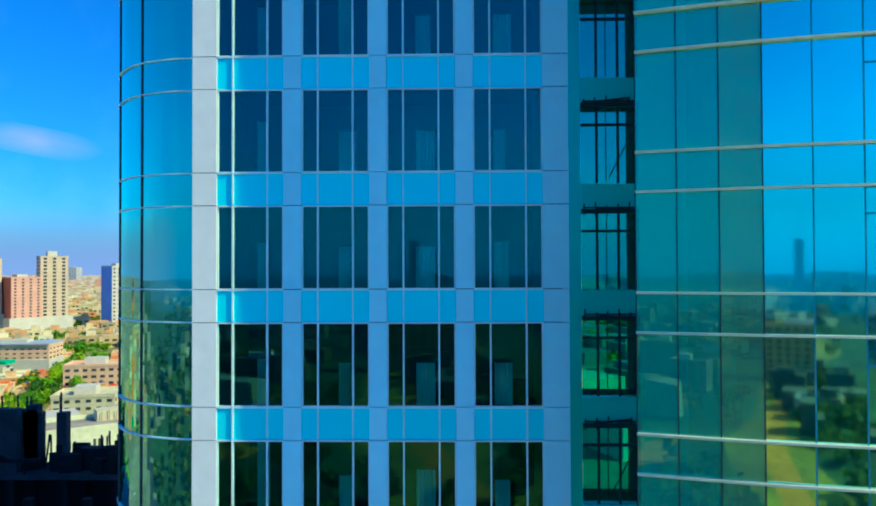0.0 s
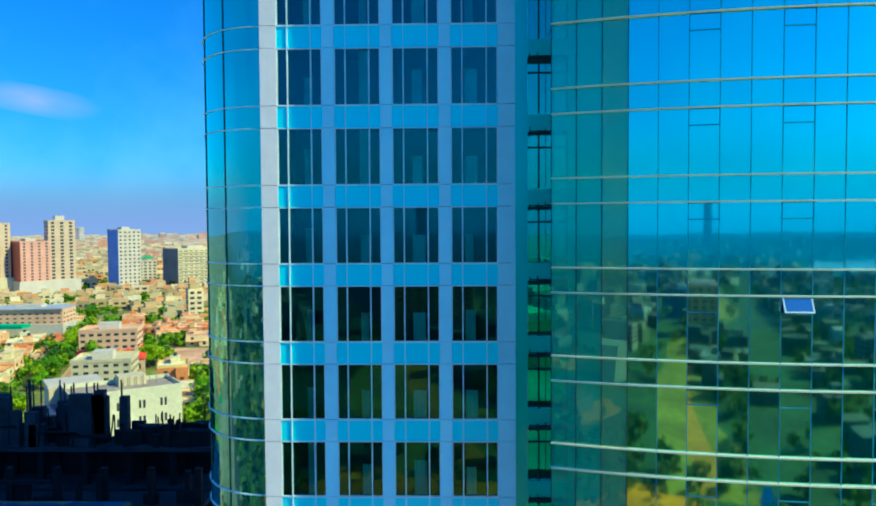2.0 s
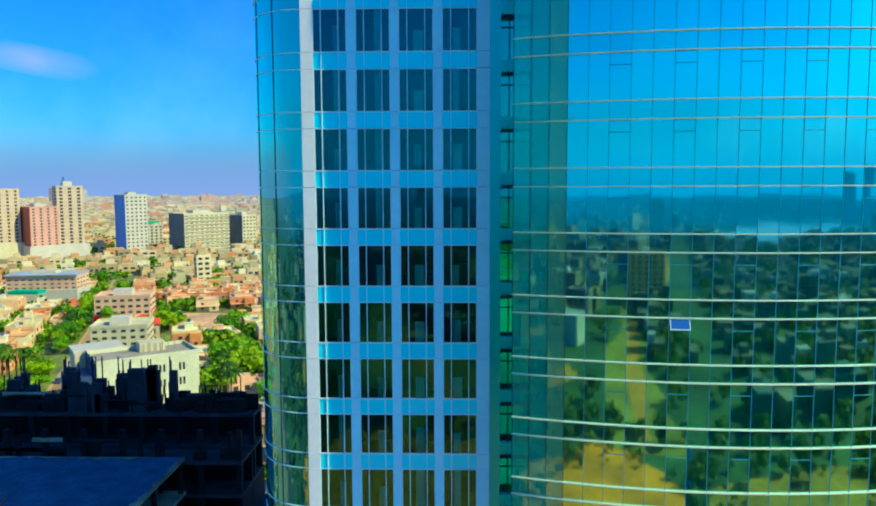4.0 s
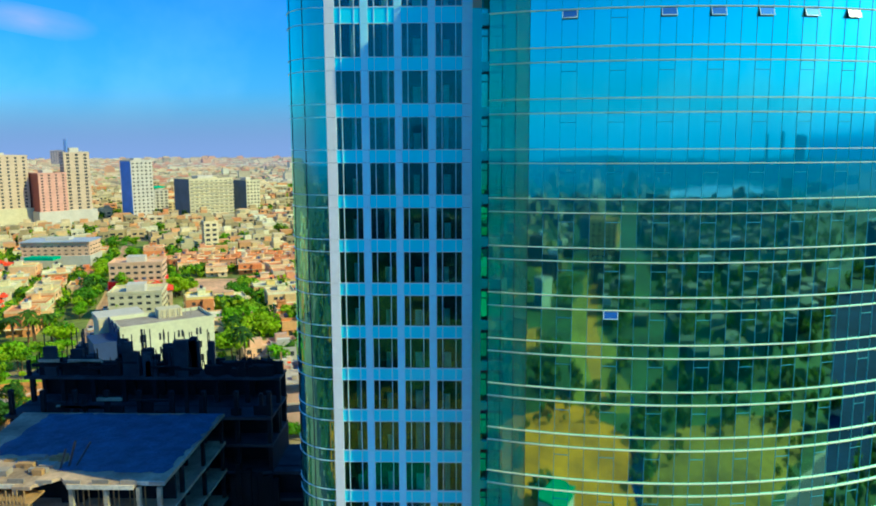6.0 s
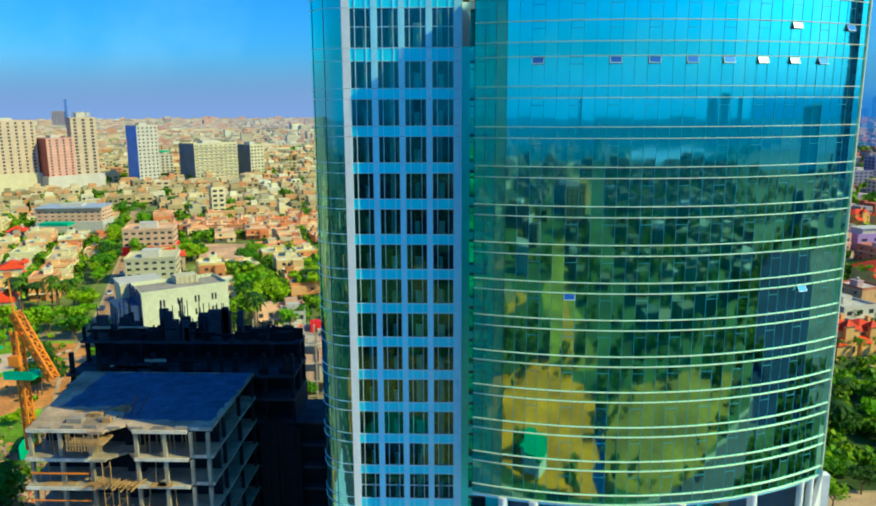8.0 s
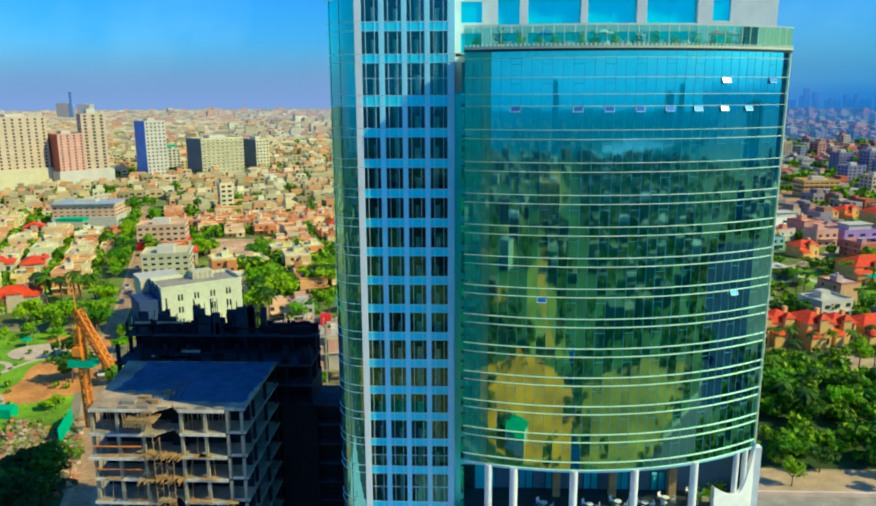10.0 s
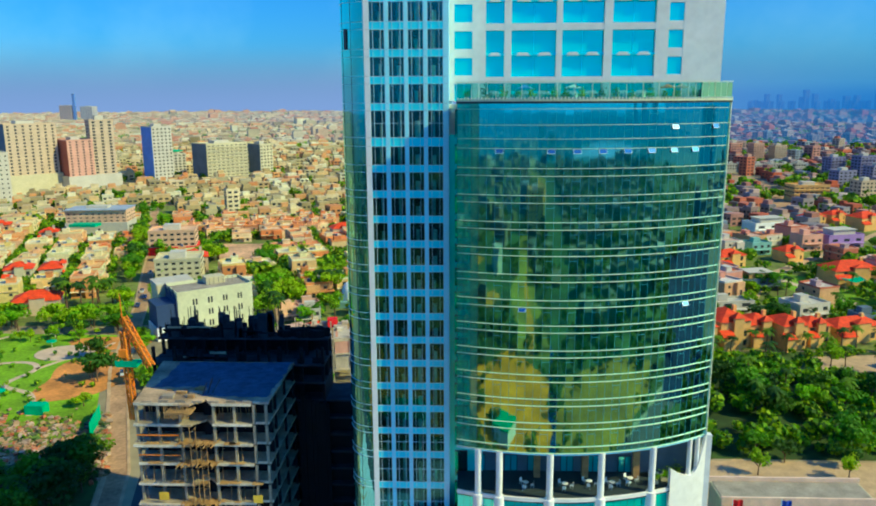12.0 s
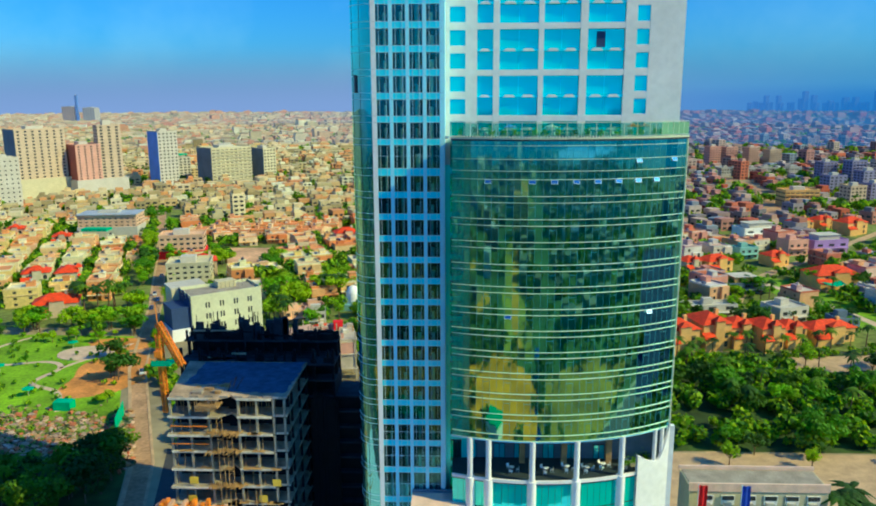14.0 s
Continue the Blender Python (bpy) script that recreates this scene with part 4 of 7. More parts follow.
CROWNS = [(crown_mesh(11, 3.2, 3.2, 520, 0.50), 3.2), (crown_mesh(12, 3.8, 3.0, 560, 0.55), 3.0), (crown_mesh(13, 2.6, 4.2, 480, 0.45), 3.4),
          (crown_mesh(14, 4.4, 3.6, 640, 0.58), 3.4), (crown_mesh(15, 2.2, 2.4, 380, 0.42), 2.4)]
TRUNKS = [trunk_mesh(21 + i, h, 0.22) for i, h in enumerate((3.2, 3.0, 3.4, 3.4, 2.4))]
DEEP_CROWNS = [recoloured(me, M["leaf_deep"]) for me, _ in CROWNS]


def tree(x, y, s=1.0, deep=False):
    k = rnd.randrange(5)
    t = thing("tree", "dark green broadleaf tree, some darkened for tower shade" if deep else "leafy bright green broadleaf tree among houses", "tree", "city trees", at=pose(x, y, 0, 0, 0, rnd.uniform(0, 360)) @ Matrix.Diagonal((s, s, s, 1)))
    part("trunk", TRUNKS[k], None, t)
    part("crown", DEEP_CROWNS[k] if deep else CROWNS[k][0], None, t, at=pose(0, 0, CROWNS[k][1] + 2.0))


def frond_mesh():
    b = Build()
    for k in range(15):
        a = 2 * math.pi * k / 15 + rnd.uniform(-0.15, 0.15)
        up = rnd.uniform(-0.2, 0.9)
        pts = [Vector((math.cos(a) * t * 2.9, math.sin(a) * t * 2.9, up * t * 1.8 - 1.9 * t * t)) for t in (0, 0.25, 0.5, 0.75, 1.0)]
        side = Vector((-math.sin(a), math.cos(a), 0))
        for i in range(4):
            w0, w1 = (0.12, 0.42, 0.48, 0.34, 0.05)[i], (0.12, 0.42, 0.48, 0.34, 0.05)[i + 1]
            for sgn in (-1, 1):
                drop = Vector((0, 0, -0.25))
                b.face(tuple(pts[i]), tuple(pts[i + 1]), tuple(pts[i + 1] + sgn * side * w1 + drop * w1), tuple(pts[i] + sgn * side * w0 + drop * w0))
    return b.mesh("fronds", M["leaf_deep"])


FRONDS = [frond_mesh() for _ in range(3)]
PALM_TRUNK = Build().tube((0, 0, 0), (0.15, 0.1, 4), 0.24, 0.18, 8).tube((0.15, 0.1, 4), (0.5, 0.2, 8), 0.18, 0.15, 8).mesh("trunk", M["bark"])


def palm(x, y, s=1.0):
    t = thing("palm_tree", "tall palm tree with drooping fronds", "tree", "palm trees", at=pose(x, y, 0, 0, 0, rnd.uniform(0, 360)) @ Matrix.Diagonal((s, s, s, 1)))
    part("trunk", PALM_TRUNK, None, t)
    part("fronds", rnd.choice(FRONDS), None, t, at=pose(0.5, 0.2, 8))


# ---- the concrete frame under construction ----
site = thing("construction_building", "unfinished grey concrete frame building with bare floors", "building")
FX0, FX1, FY0, FY1 = -39.6, -17.6, 5.9, 24.0
LEVELS = [37.5 - 3.3 * i for i in range(12)]
for i, z in enumerate(LEVELS):
    jut = 0.5 * (i % 3) * 0.6
    pts = [(FX0 + 1.4 - jut * 0.5, FY0 - jut), (-31.0, FY0 - jut), (-31.0, FY0 - 0.5), (-29.3, FY0 - 0.5), (-29.3, FY0), (-27.6, FY0 + 1.6), (-26.2, FY0), (FX1 - 2.5, FY0), (FX1 - 2.5, FY0 + 0.9), (FX1, FY0 + 0.9), (FX1, FY1), (FX0 - 1.4, FY1)]
    part("floor_slab", Build().prism(pts, z - 0.32, z), M["site_roof"] if i == 0 else M["column"], site)
    # pale strips paint the lit edges of the darker slabs
    for (xa, ya), (xb, _) in ((pts[0], pts[1]), (pts[6], pts[7]), (pts[8], pts[9])):
        part("slab_edge", Build().box(xa, xb, ya - 0.12, ya - 0.01, z - 0.36, z + 0.04), M["edge"], site)
# columns behind the front row get the near-black colour as painted shade
cols_x = [-38.0, -34.6, -31.2, -26.0, -22.8, -19.8, -17.9]
for j, z in enumerate(LEVELS[1:]):
    for cx in cols_x:
        for cy in (FY0 + 0.35, 11.5, 17.5, 23.5):
            part("column", box_mesh("column", 0.38, 0.38, 2.98, M["column"] if cy < 7 else M["shade_net"]), None, site, at=pose(cx - 0.2, cy - 0.2, z))
part("core_wall", Build().box(-28.6, -26.6, 9.0, 20.0, 0, 37.2).box(-38.5, -18, 10.0, 10.25, 0, 37.2), M["shade_net"], site, "inner blockwork painted near black for shade")
for z in LEVELS[1:6]:
    for x0, x1 in ((-37.6, -35.0), (-25.6, -23.2), (-22.4, -20.2)):
        if rnd.random() < 0.6:
            part("block_wall", Build().box(x0, x1, FY0 + 5.0, FY0 + 5.2, z, z + rnd.uniform(1.0, 2.9)), M["concrete"], site)
# props under the top floor
for x in [-37.6 + 0.55 * i for i in range(33)]:
    if not -30.5 < x < -26.5:
        part("prop", box_mesh("prop", 0.08, 0.08, 2.98, M["wood"]), None, site, at=pose(x, FY0 + 0.9 + rnd.uniform(0, 1.5), LEVELS[1]))
for z in LEVELS[2:7]:
    for x in [-37.4 + 1.1 * i for i in range(17)]:
        if not -31 < x < -26.5 and rnd.random() < 0.45:
            part("prop", Build().tube((x, FY0 + 0.5, z), (x + rnd.uniform(-0.3, 0.3), FY0 + 0.5 + rnd.uniform(0, 1), z + 2.98), 0.05, n=4), M["wood"], site)
    for k in range(5):
        x = rnd.uniform(-37, -20)
        part("loose_board", Build().box(x, x + rnd.uniform(0.8, 2.4), FY0 - rnd.uniform(0.1, 0.7), FY0 + 0.4, z + 0.02, z + 0.12), M["wood"], site)
# timber platform, ragged ledges, ladders
platform = Build().box(-33.0, -29.0, FY0 - 1.4, FY0 + 1.2, 36.2, 36.4)
part("work_platform", platform, M["wood"], site, "ragged timber work platform")
for k in range(12):
    part("rail_board", Build().box(-33.0 + 0.33 * k, -32.9 + 0.33 * k, FY0 - 1.45, FY0 - 1.35, 35.6, 37.4 + rnd.uniform(-0.3, 0.3)), M["wood"], site)
for z in (31.0, 27.6, 21.0):
    b = Build()
    for k in range(26):
        x = -31.8 + 0.24 * k
        n0 = len(b.v)
        b.box(0, 0.2, -rnd.uniform(0.8, 2.0), 1.0, 0, 0.06)
        m = pose(x, FY0, z + rnd.uniform(0, 0.25), rnd.uniform(-14, 6), rnd.uniform(-10, 10), rnd.uniform(-12, 12))
        b.v[n0:] = [tuple(m @ Vector(p)) for p in b.v[n0:]]
    part("plank_ledge", b, M["wood"], site, "ragged planks jutting from a floor edge")
for x0, z0, z1 in ((-29.6, 14, 34), (-28.0, 8, 31), (-23.4, 8, 21)):
    b = Build()
    for dx in (0, 0.9):
        b.tube((x0 + dx, FY0 - 0.7, z0), (x0 + dx, FY0 - 0.7, z1), 0.06, n=5)
    for k in range(int((z1 - z0) / 0.9)):
        b.tube((x0, FY0 - 0.7, z0 + 0.9 * k), (x0 + 0.9, FY0 - 0.7, z0 + 0.9 * k + (0.9 if k % 2 else 0)), 0.04, n=4)
    part("scaffold", b, M["wood"], site, "timber scaffold ladder")
for x, z in ((-35.2, 21.6), (-23.0, 18.2), (-35.6, 18.0), (-20.4, 21.3)):
    part("sign_board", Build().box(x, x + 1.5, FY0 - 0.6, FY0 - 0.5, z, z + 1.3), M["yellow"], site, "yellow board hung on the frame")
part("rebar", Build().tube((-28.0, 9.6, 37.5), (-26.8, 9.0, 40.4), 0.12, n=5).tube((-27.4, 9.8, 37.5), (-26.0, 10.2, 39.8), 0.1, n=5).tube((-28.6, 9.2, 37.5), (-27.8, 9.0, 39.6), 0.1, n=5), M["dark_metal"], site)
for k in range(11):
    x, y = rnd.uniform(-37.5, -29), rnd.uniform(FY0 + 0.8, FY0 + 5.5)
    part("loose_plank", Build().box(x, x + rnd.uniform(0.6, 1.8), y, y + rnd.uniform(0.4, 1.0), 37.5, 37.5 + rnd.uniform(0.15, 0.6)), M["wood"] if k % 3 else M["concrete"], site)
for x in [-37 + 2.6 * i for i in range(8)]:
    part("parapet_upstand", Build().box(x, x + 1.5, FY0 + 0.2, FY0 + 0.35, 37.5, 37.5 + rnd.uniform(0.15, 0.5)), M["concrete"], site)
# rumpled dark layers imitate the towers' shade on the bare concrete roof
shade_rnd = random.Random(31)
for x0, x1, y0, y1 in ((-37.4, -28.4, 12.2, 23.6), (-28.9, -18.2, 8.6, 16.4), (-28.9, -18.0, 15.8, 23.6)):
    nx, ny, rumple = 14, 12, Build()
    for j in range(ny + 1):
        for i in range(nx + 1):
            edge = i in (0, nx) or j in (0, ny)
            rumple.v.append((x0 + (x1 - x0) * i / nx + (shade_rnd.uniform(-0.35, 0.35) if edge else 0), y0 + (y1 - y0) * j / ny + (shade_rnd.uniform(-0.35, 0.35) if edge else 0), 37.53 if edge else 37.55 + shade_rnd.uniform(0.0, 0.14)))
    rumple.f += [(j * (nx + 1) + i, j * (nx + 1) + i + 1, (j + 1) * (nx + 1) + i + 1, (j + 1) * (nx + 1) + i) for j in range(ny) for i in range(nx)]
    part("tarpaulin", rumple, M["shade_sheet"], site, "dark blue layer painted as shade on the bare roof")
part("rail", Build().box(FX0 + 1.5, -31.5, FY0 - 0.2, FY0 - 0.1, 32.2, 32.4).box(FX0 + 1.5, -31.5, FY0 - 0.2, FY0 - 0.1, 28.9, 29.05), M["orange"], site, "orange guard rails")

# block coloured near black throughout in place of the tower's shade
rear = thing("unfinished_block", "unfinished concrete block with ragged sheeting, shade painted near black", "building")
RL = [40.0 - 3.3 * i for i in range(12)]
for i, z in enumerate(RL):
    y0 = 25.0 + (4.5 if i == 0 else 0.0)
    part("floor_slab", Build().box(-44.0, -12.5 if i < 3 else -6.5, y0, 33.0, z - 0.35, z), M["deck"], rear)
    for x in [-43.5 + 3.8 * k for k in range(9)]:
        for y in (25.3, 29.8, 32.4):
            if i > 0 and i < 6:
                part("column", box_mesh("column", 0.5, 0.5, 2.95, M["shade_net"]), None, rear, at=pose(x, y, z))
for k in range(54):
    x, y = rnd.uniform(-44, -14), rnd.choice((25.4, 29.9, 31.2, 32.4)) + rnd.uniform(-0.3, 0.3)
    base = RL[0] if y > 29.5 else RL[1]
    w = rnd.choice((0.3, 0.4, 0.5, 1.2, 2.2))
    part("upright", Build().box(x, x + w, y, y + rnd.uniform(0.25, 0.6), base, base + rnd.uniform(0.6, 2.6) / (1 if w < 1 else 1.5)), M["shade_net"], rear)
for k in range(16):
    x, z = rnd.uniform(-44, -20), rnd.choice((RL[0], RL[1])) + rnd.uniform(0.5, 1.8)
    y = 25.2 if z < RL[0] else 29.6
    part("beam", Build().box(x, x + rnd.uniform(2, 5), y, y + 0.3, z, z + rnd.uniform(0.15, 0.4)), M["column"] if k % 5 == 0 else M["shade_net"], rear)
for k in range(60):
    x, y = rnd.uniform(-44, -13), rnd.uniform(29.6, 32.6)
    part("starter_bar", Build().tube((x, y, RL[0]), (x + rnd.uniform(-0.3, 0.3), y, RL[0] + rnd.uniform(1.0, 3.2)), 0.07, n=4), M["shade_net"], rear)
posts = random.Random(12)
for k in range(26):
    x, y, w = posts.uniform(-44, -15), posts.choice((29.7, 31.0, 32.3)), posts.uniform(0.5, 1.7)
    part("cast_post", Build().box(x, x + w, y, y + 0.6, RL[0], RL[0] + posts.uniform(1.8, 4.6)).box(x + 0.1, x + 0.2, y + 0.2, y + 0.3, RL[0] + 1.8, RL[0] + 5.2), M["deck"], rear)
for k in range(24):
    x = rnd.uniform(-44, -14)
    part("sheeting", Build().prism(blob(x, rnd.uniform(29.8, 32.2), rnd.uniform(0.5, 1.8), rnd.uniform(0.3, 0.8), 9, 0.2), RL[0], RL[0] + rnd.uniform(0.4, 1.7)), M["shade_net"], rear)
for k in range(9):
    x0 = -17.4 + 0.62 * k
    part("net_sheet", Build().box(x0, x0 + 0.6, 24.4 + rnd.uniform(-0.3, 0.3), 24.6 + rnd.uniform(0.2, 0.4), 0, 31 + rnd.uniform(-2.5, 2.0)), M["shade_net"], rear)
part("net_wall", Build().box(-44, -12.5, 28.5, 28.8, 0, RL[1]).box(-12.7, -12.5, 25, 33, 0, 33).box(-43, -13, 32.7, 32.95, 0, RL[0] - 0.4).box(-12.5, -6.5, 26.5, 26.8, 0, RL[3]), M["shade_net"], rear, "sheeting over the block, near black for painted shade")

raw = thing("half_built_house", "half-built tan block house with bare columns and debris", "building", at=pose(-33, 112, 0, 0, 0, 14))
rawr = random.Random(8)
for z in (4.8, 9.6, 14.4):
    part("floor_slab", Build().box(-11, 11, -8, 8, z - 0.35, z), M["slab"], raw)
for z in (0, 4.8, 9.6):
    for x in (-10.4, -5.2, 0, 5.2, 10.4):
        for y in (-7.6, 0, 7.6):
            part("column", box_mesh("column", 0.5, 0.5, 4.5, M["column"]), None, raw, at=pose(x - 0.25, y - 0.25, z))
for x0, x1, z, mat in ((-9.8, -5.6, 9.6, "salmon"), (-4.8, -0.5, 9.6, "wood"), (0.6, 4.8, 9.6, "salmon"), (5.8, 10.0, 9.6, "pink"), (-9.8, -5.6, 4.8, "wood"), (0.6, 4.8, 4.8, "salmon"), (5.8, 10.0, 4.8, "slab")):
    part("block_wall", Build().box(x0, x1, -7.5, -7.25, z, z + rawr.uniform(1.8, 4.2)), M[mat], raw)
for k in range(34):
    x, y, h = rawr.uniform(-10.5, 9), rawr.uniform(-7, 7), rawr.uniform(0.3, 1.6)
    part("debris", Build().box(x, x + rawr.uniform(0.4, 2.4), y, y + rawr.uniform(0.4, 2), 14.4, 14.4 + h), M[rawr.choice(("salmon", "wood", "slab", "pink", "edge", "orange"))], raw)
for k in range(14):
    x, y = -10.4 + 5.2 * (k % 5), (-7.6, 0, 7.6)[k // 5]
    part("starter_column", Build().box(x - 0.2, x + 0.2, y - 0.2, y + 0.2, 14.4, 14.4 + rawr.uniform(1.4, 3.4)), M["column"] if k % 3 else M["wood"], raw)
part("water_tank", Build().box(4.4, 7.4, 2, 4.6, 14.4, 17.2), M["banner_red"], raw, "red water tank")
part("awning_sheet", Build().face((-11, -8, 15.6), (-2, -8, 16.4), (-3, -2, 18.4), (-10, -2, 17.4)).face((-11, -8, 15.5), (-10, -2, 17.3), (-3, -2, 18.3), (-2, -8, 16.3)), M["salmon"], raw, "faded salmon sheet over the roof")

ledge = thing("formwork_stage", "lower concrete stage with orange shuttering panels", "building")
part("floor_slab", Build().box(-41, -27, 0.8, 5.3, 17.0, 17.4), M["slab"], ledge)
for x in (-40.6, -34, -27.6):
    part("column", Build().box(x, x + 0.5, 1.2, 1.7, 0, 17.0), M["slab"], ledge)
for k in range(16):
    x = -40.6 + 0.8 * k
    part("shuttering_panel", Build().box(x, x + 0.6, 1.2 + rnd.uniform(0, 2), 1.4 + rnd.uniform(2, 3), 17.4, 17.4 + rnd.uniform(0.8, 2.4)), M["orange"] if k % 3 else M["salmon"], ledge)

# ---- orange crane ----
crane = thing("crane", "orange lattice crane standing beside the building site", "crane", at=pose(-40.4, 10.2, 33.0))


def lattice(b, p, q, w, n):
    p, q = Vector(p), Vector(q)
    d = (q - p) / n
    a = d.cross(Vector((0.3, 1, 0.1))).normalized() * w
    c = d.cross(a).normalized() * w
    cs = (a + c, a - c, -a - c, -a + c)
    for s in cs:
        b.tube(p + s, q + s, 0.15, n=4)
    for i in range(n):
        for k in range(4):
            b.tube(p + d * i + cs[k], p + d * (i + 1) + cs[(k + 1) % 4], 0.09, n=4)
            b.tube(p + d * i + cs[k], p + d * i + cs[(k + 1) % 4], 0.09, n=4)
    return b


part("mast", lattice(Build(), (0, 0, 0), (-0.3, 0, 14.6), 0.40, 11), M["orange"], crane)
part("boom", lattice(Build(), (-0.3, 0.2, 16.6), (3.7, -0.4, 8.9), 0.42, 10), M["orange"], crane)
part("tip", Build().tube((-0.3, 0, 14.6), (-0.5, 0, 20.6), 0.14, 0.06, n=5), M["orange"], crane)
part("cab", Build().box(-0.9, 0.3, -1.2, -0.5, 10.6, 11.8), M["orange"], crane)
part("work_deck", Build().box(-1.4, 2.0, -1.6, 1.2, 9.2, 9.5).box(-1.4, 2.0, -1.6, -1.5, 9.5, 10.2), M["green_net"], crane, "green decking round the mast")
for q, p in ((14.6, (3.7, -0.4, 8.9)), (20.6, (2.0, -0.1, 12.4))):
    part("stay_cable", Build().tube((-0.4, 0, q), p, 0.04, n=4), M["dark_metal"], crane)


# ---- landmark buildings ----
def block(name, label, x, y, w, d, h, rot, wall, rows, cols, side_cols, win=(0.55, 0.5), plinth=None, crown=0.0, balcony=False, side_shade=None):
    """A tall block: walls, roof edge, plant room and its windows on two faces; x, y is the middle of its front."""
    t = thing(name, label, "building", at=pose(x, y, 0, 0, 0, rot))
    part("wall", Build().box(-w / 2, w / 2, 0, d, 0, h), wall, t)
    part("parapet", Build().box(-w / 2 - 0.2, w / 2 + 0.2, -0.2, 0.1, h - 0.2, h + 1.0).box(-w / 2 - 0.2, w / 2 + 0.2, d - 0.1, d + 0.2, h - 0.2, h + 1.0)
         .box(-w / 2 - 0.2, -w / 2 + 0.1, 0.1, d - 0.1, h - 0.2, h + 1.0).box(w / 2 - 0.1, w / 2 + 0.2, 0.1, d - 0.1, h - 0.2, h + 1.0), wall, t)
    part("plant_room", Build().box(-w * 0.2, w * 0.15, d * 0.3, d * 0.7, h, h + 3 + crown), M["pale"], t)
    z0 = plinth[0] if plinth else 3.0
    dz = (h - z0) / rows
    wf, ws = Build(), Build()
    for r in range(rows):
        zb = z0 + dz * (r + 0.25)
        for c in range(cols):
            xm = -w / 2 + w * (c + 0.5) / cols
            ww = w / cols * win[0] / 2
            wf.box(xm - ww, xm + ww, -0.06, 0.1, zb, zb + dz * win[1])
        for c in range(side_cols):
            ym = d * (c + 0.5) / side_cols
            ww = d / side_cols * win[0] / 2
            ws.box(w / 2 - 0.1, w / 2 + 0.06, ym - ww, ym + ww, zb, zb + dz * win[1])
            ws.box(-w / 2 - 0.06, -w / 2 + 0.1, ym - ww, ym + ww, zb, zb + dz * win[1])
    part("front_glazing", wf, M["pane_dark"], t)["kind"] = "stuff"
    part("side_glazing", ws, M["pane_dark"], t)["kind"] = "stuff"
    if balcony:
        bb = Build().box(-w / 2 - 0.5, w / 2 + 0.5, -1.1, 0, 0, dz * 0.32).mesh("balcony", wall)
        for r in range(rows):
            part("balcony", bb, None, t, at=pose(0, 0, z0 + dz * r))
    if plinth:
        part("plinth", Build().box(-w / 2 - plinth[1], w / 2 + plinth[1], -plinth[1] - 0.5, d, 0, plinth[0]), plinth[2], t)
    # left face away from the sun: its shade is painted on as another colour
    if side_shade:
        part("side_cladding", Build().box(-w / 2 - 0.3, -w / 2 - 0.07, 0, d, 3, h), side_shade, t)
    return t


def corner_block(name, label, cx, cy, w, d, h, rot, *rest, **more):
    """A block placed by its near left corner."""
    return block(name, label, cx + w / 2 * math.cos(radians(rot)), cy + w / 2 * math.sin(radians(rot)), w, d, h, rot, *rest, **more)


corner_block("tower_block", "beige residential tower with dark window columns", -386, 532, 43, 28, 61, 50, M["beige"], 15, 7, 4, (0.30, 0.54), (17, 2, M["cream"]), side_shade=M["slate"])
corner_block("tower_block", "pink-brown residential tower block", -345, 556, 23, 27, 46, 50, M["pink"], 13, 4, 5, (0.30, 0.52), (14, 2, M["pale"]), side_shade=M["pink_shade"])
corner_block("tower_block", "slim beige tower with dark window columns", -333, 576, 21, 14, 63, 42, M["beige"], 17, 3, 3, (0.36, 0.60), (14, 3, M["pale"]), crown=2)
corner_block("office_block", "white tower with blue colour on its shaded side", -297, 626, 21, 21, 55, 50, M["pale"], 15, 5, 4, (0.42, 0.42), side_shade=M["blue_paint"])
corner_block("office_block", "cream office block with long window bands", -250, 645, 48, 28, 37, 50, M["cream"], 10, 9, 4, (0.6, 0.30), balcony=True, side_shade=M["slate"])
corner_block("apartment_block", "cream apartment block with slate colour on its shaded side", -207, 687, 16, 26, 34, 50, M["cream"], 9, 4, 4, (0.5, 0.4), side_shade=M["slate"])
corner_block("apartment_block", "white apartment block with plain walls", -374, 476, 21, 20, 40, 45, M["pale"], 10, 5, 4, (0.3, 0.3))
block("apartment_block", "pale apartment block with a green roof sheet", -300, 690, 22, 18, 24, 40, M["pale"], 7, 5, 4)
solid("green_roof_sheet", Build().box(-9, 9, 2, 16, 26.6, 28.2), M["green_net"], "bright green sheet on a pale roof", "roof", "", at=pose(-300, 690, 0, 0, 0, 40))
block("tower_block", "distant beige tower under haze", -1482, 2650, 46, 40, 58, 0, M["beige"], 14, 5, 4)
block("tower_block", "distant grey tower under haze", -1408, 2660, 46, 40, 54, 0, M["pale"], 14, 5, 4)
block("tower_block", "distant slim blue spire under haze", -1448, 2650, 9, 9, 100, 0, M["blue_paint"], 14, 2, 2)
M["roof_sheet"] = material("roof_sheet", (0.40, 0.44, 0.50), 0.6, vary=0.15, scale=0.2)
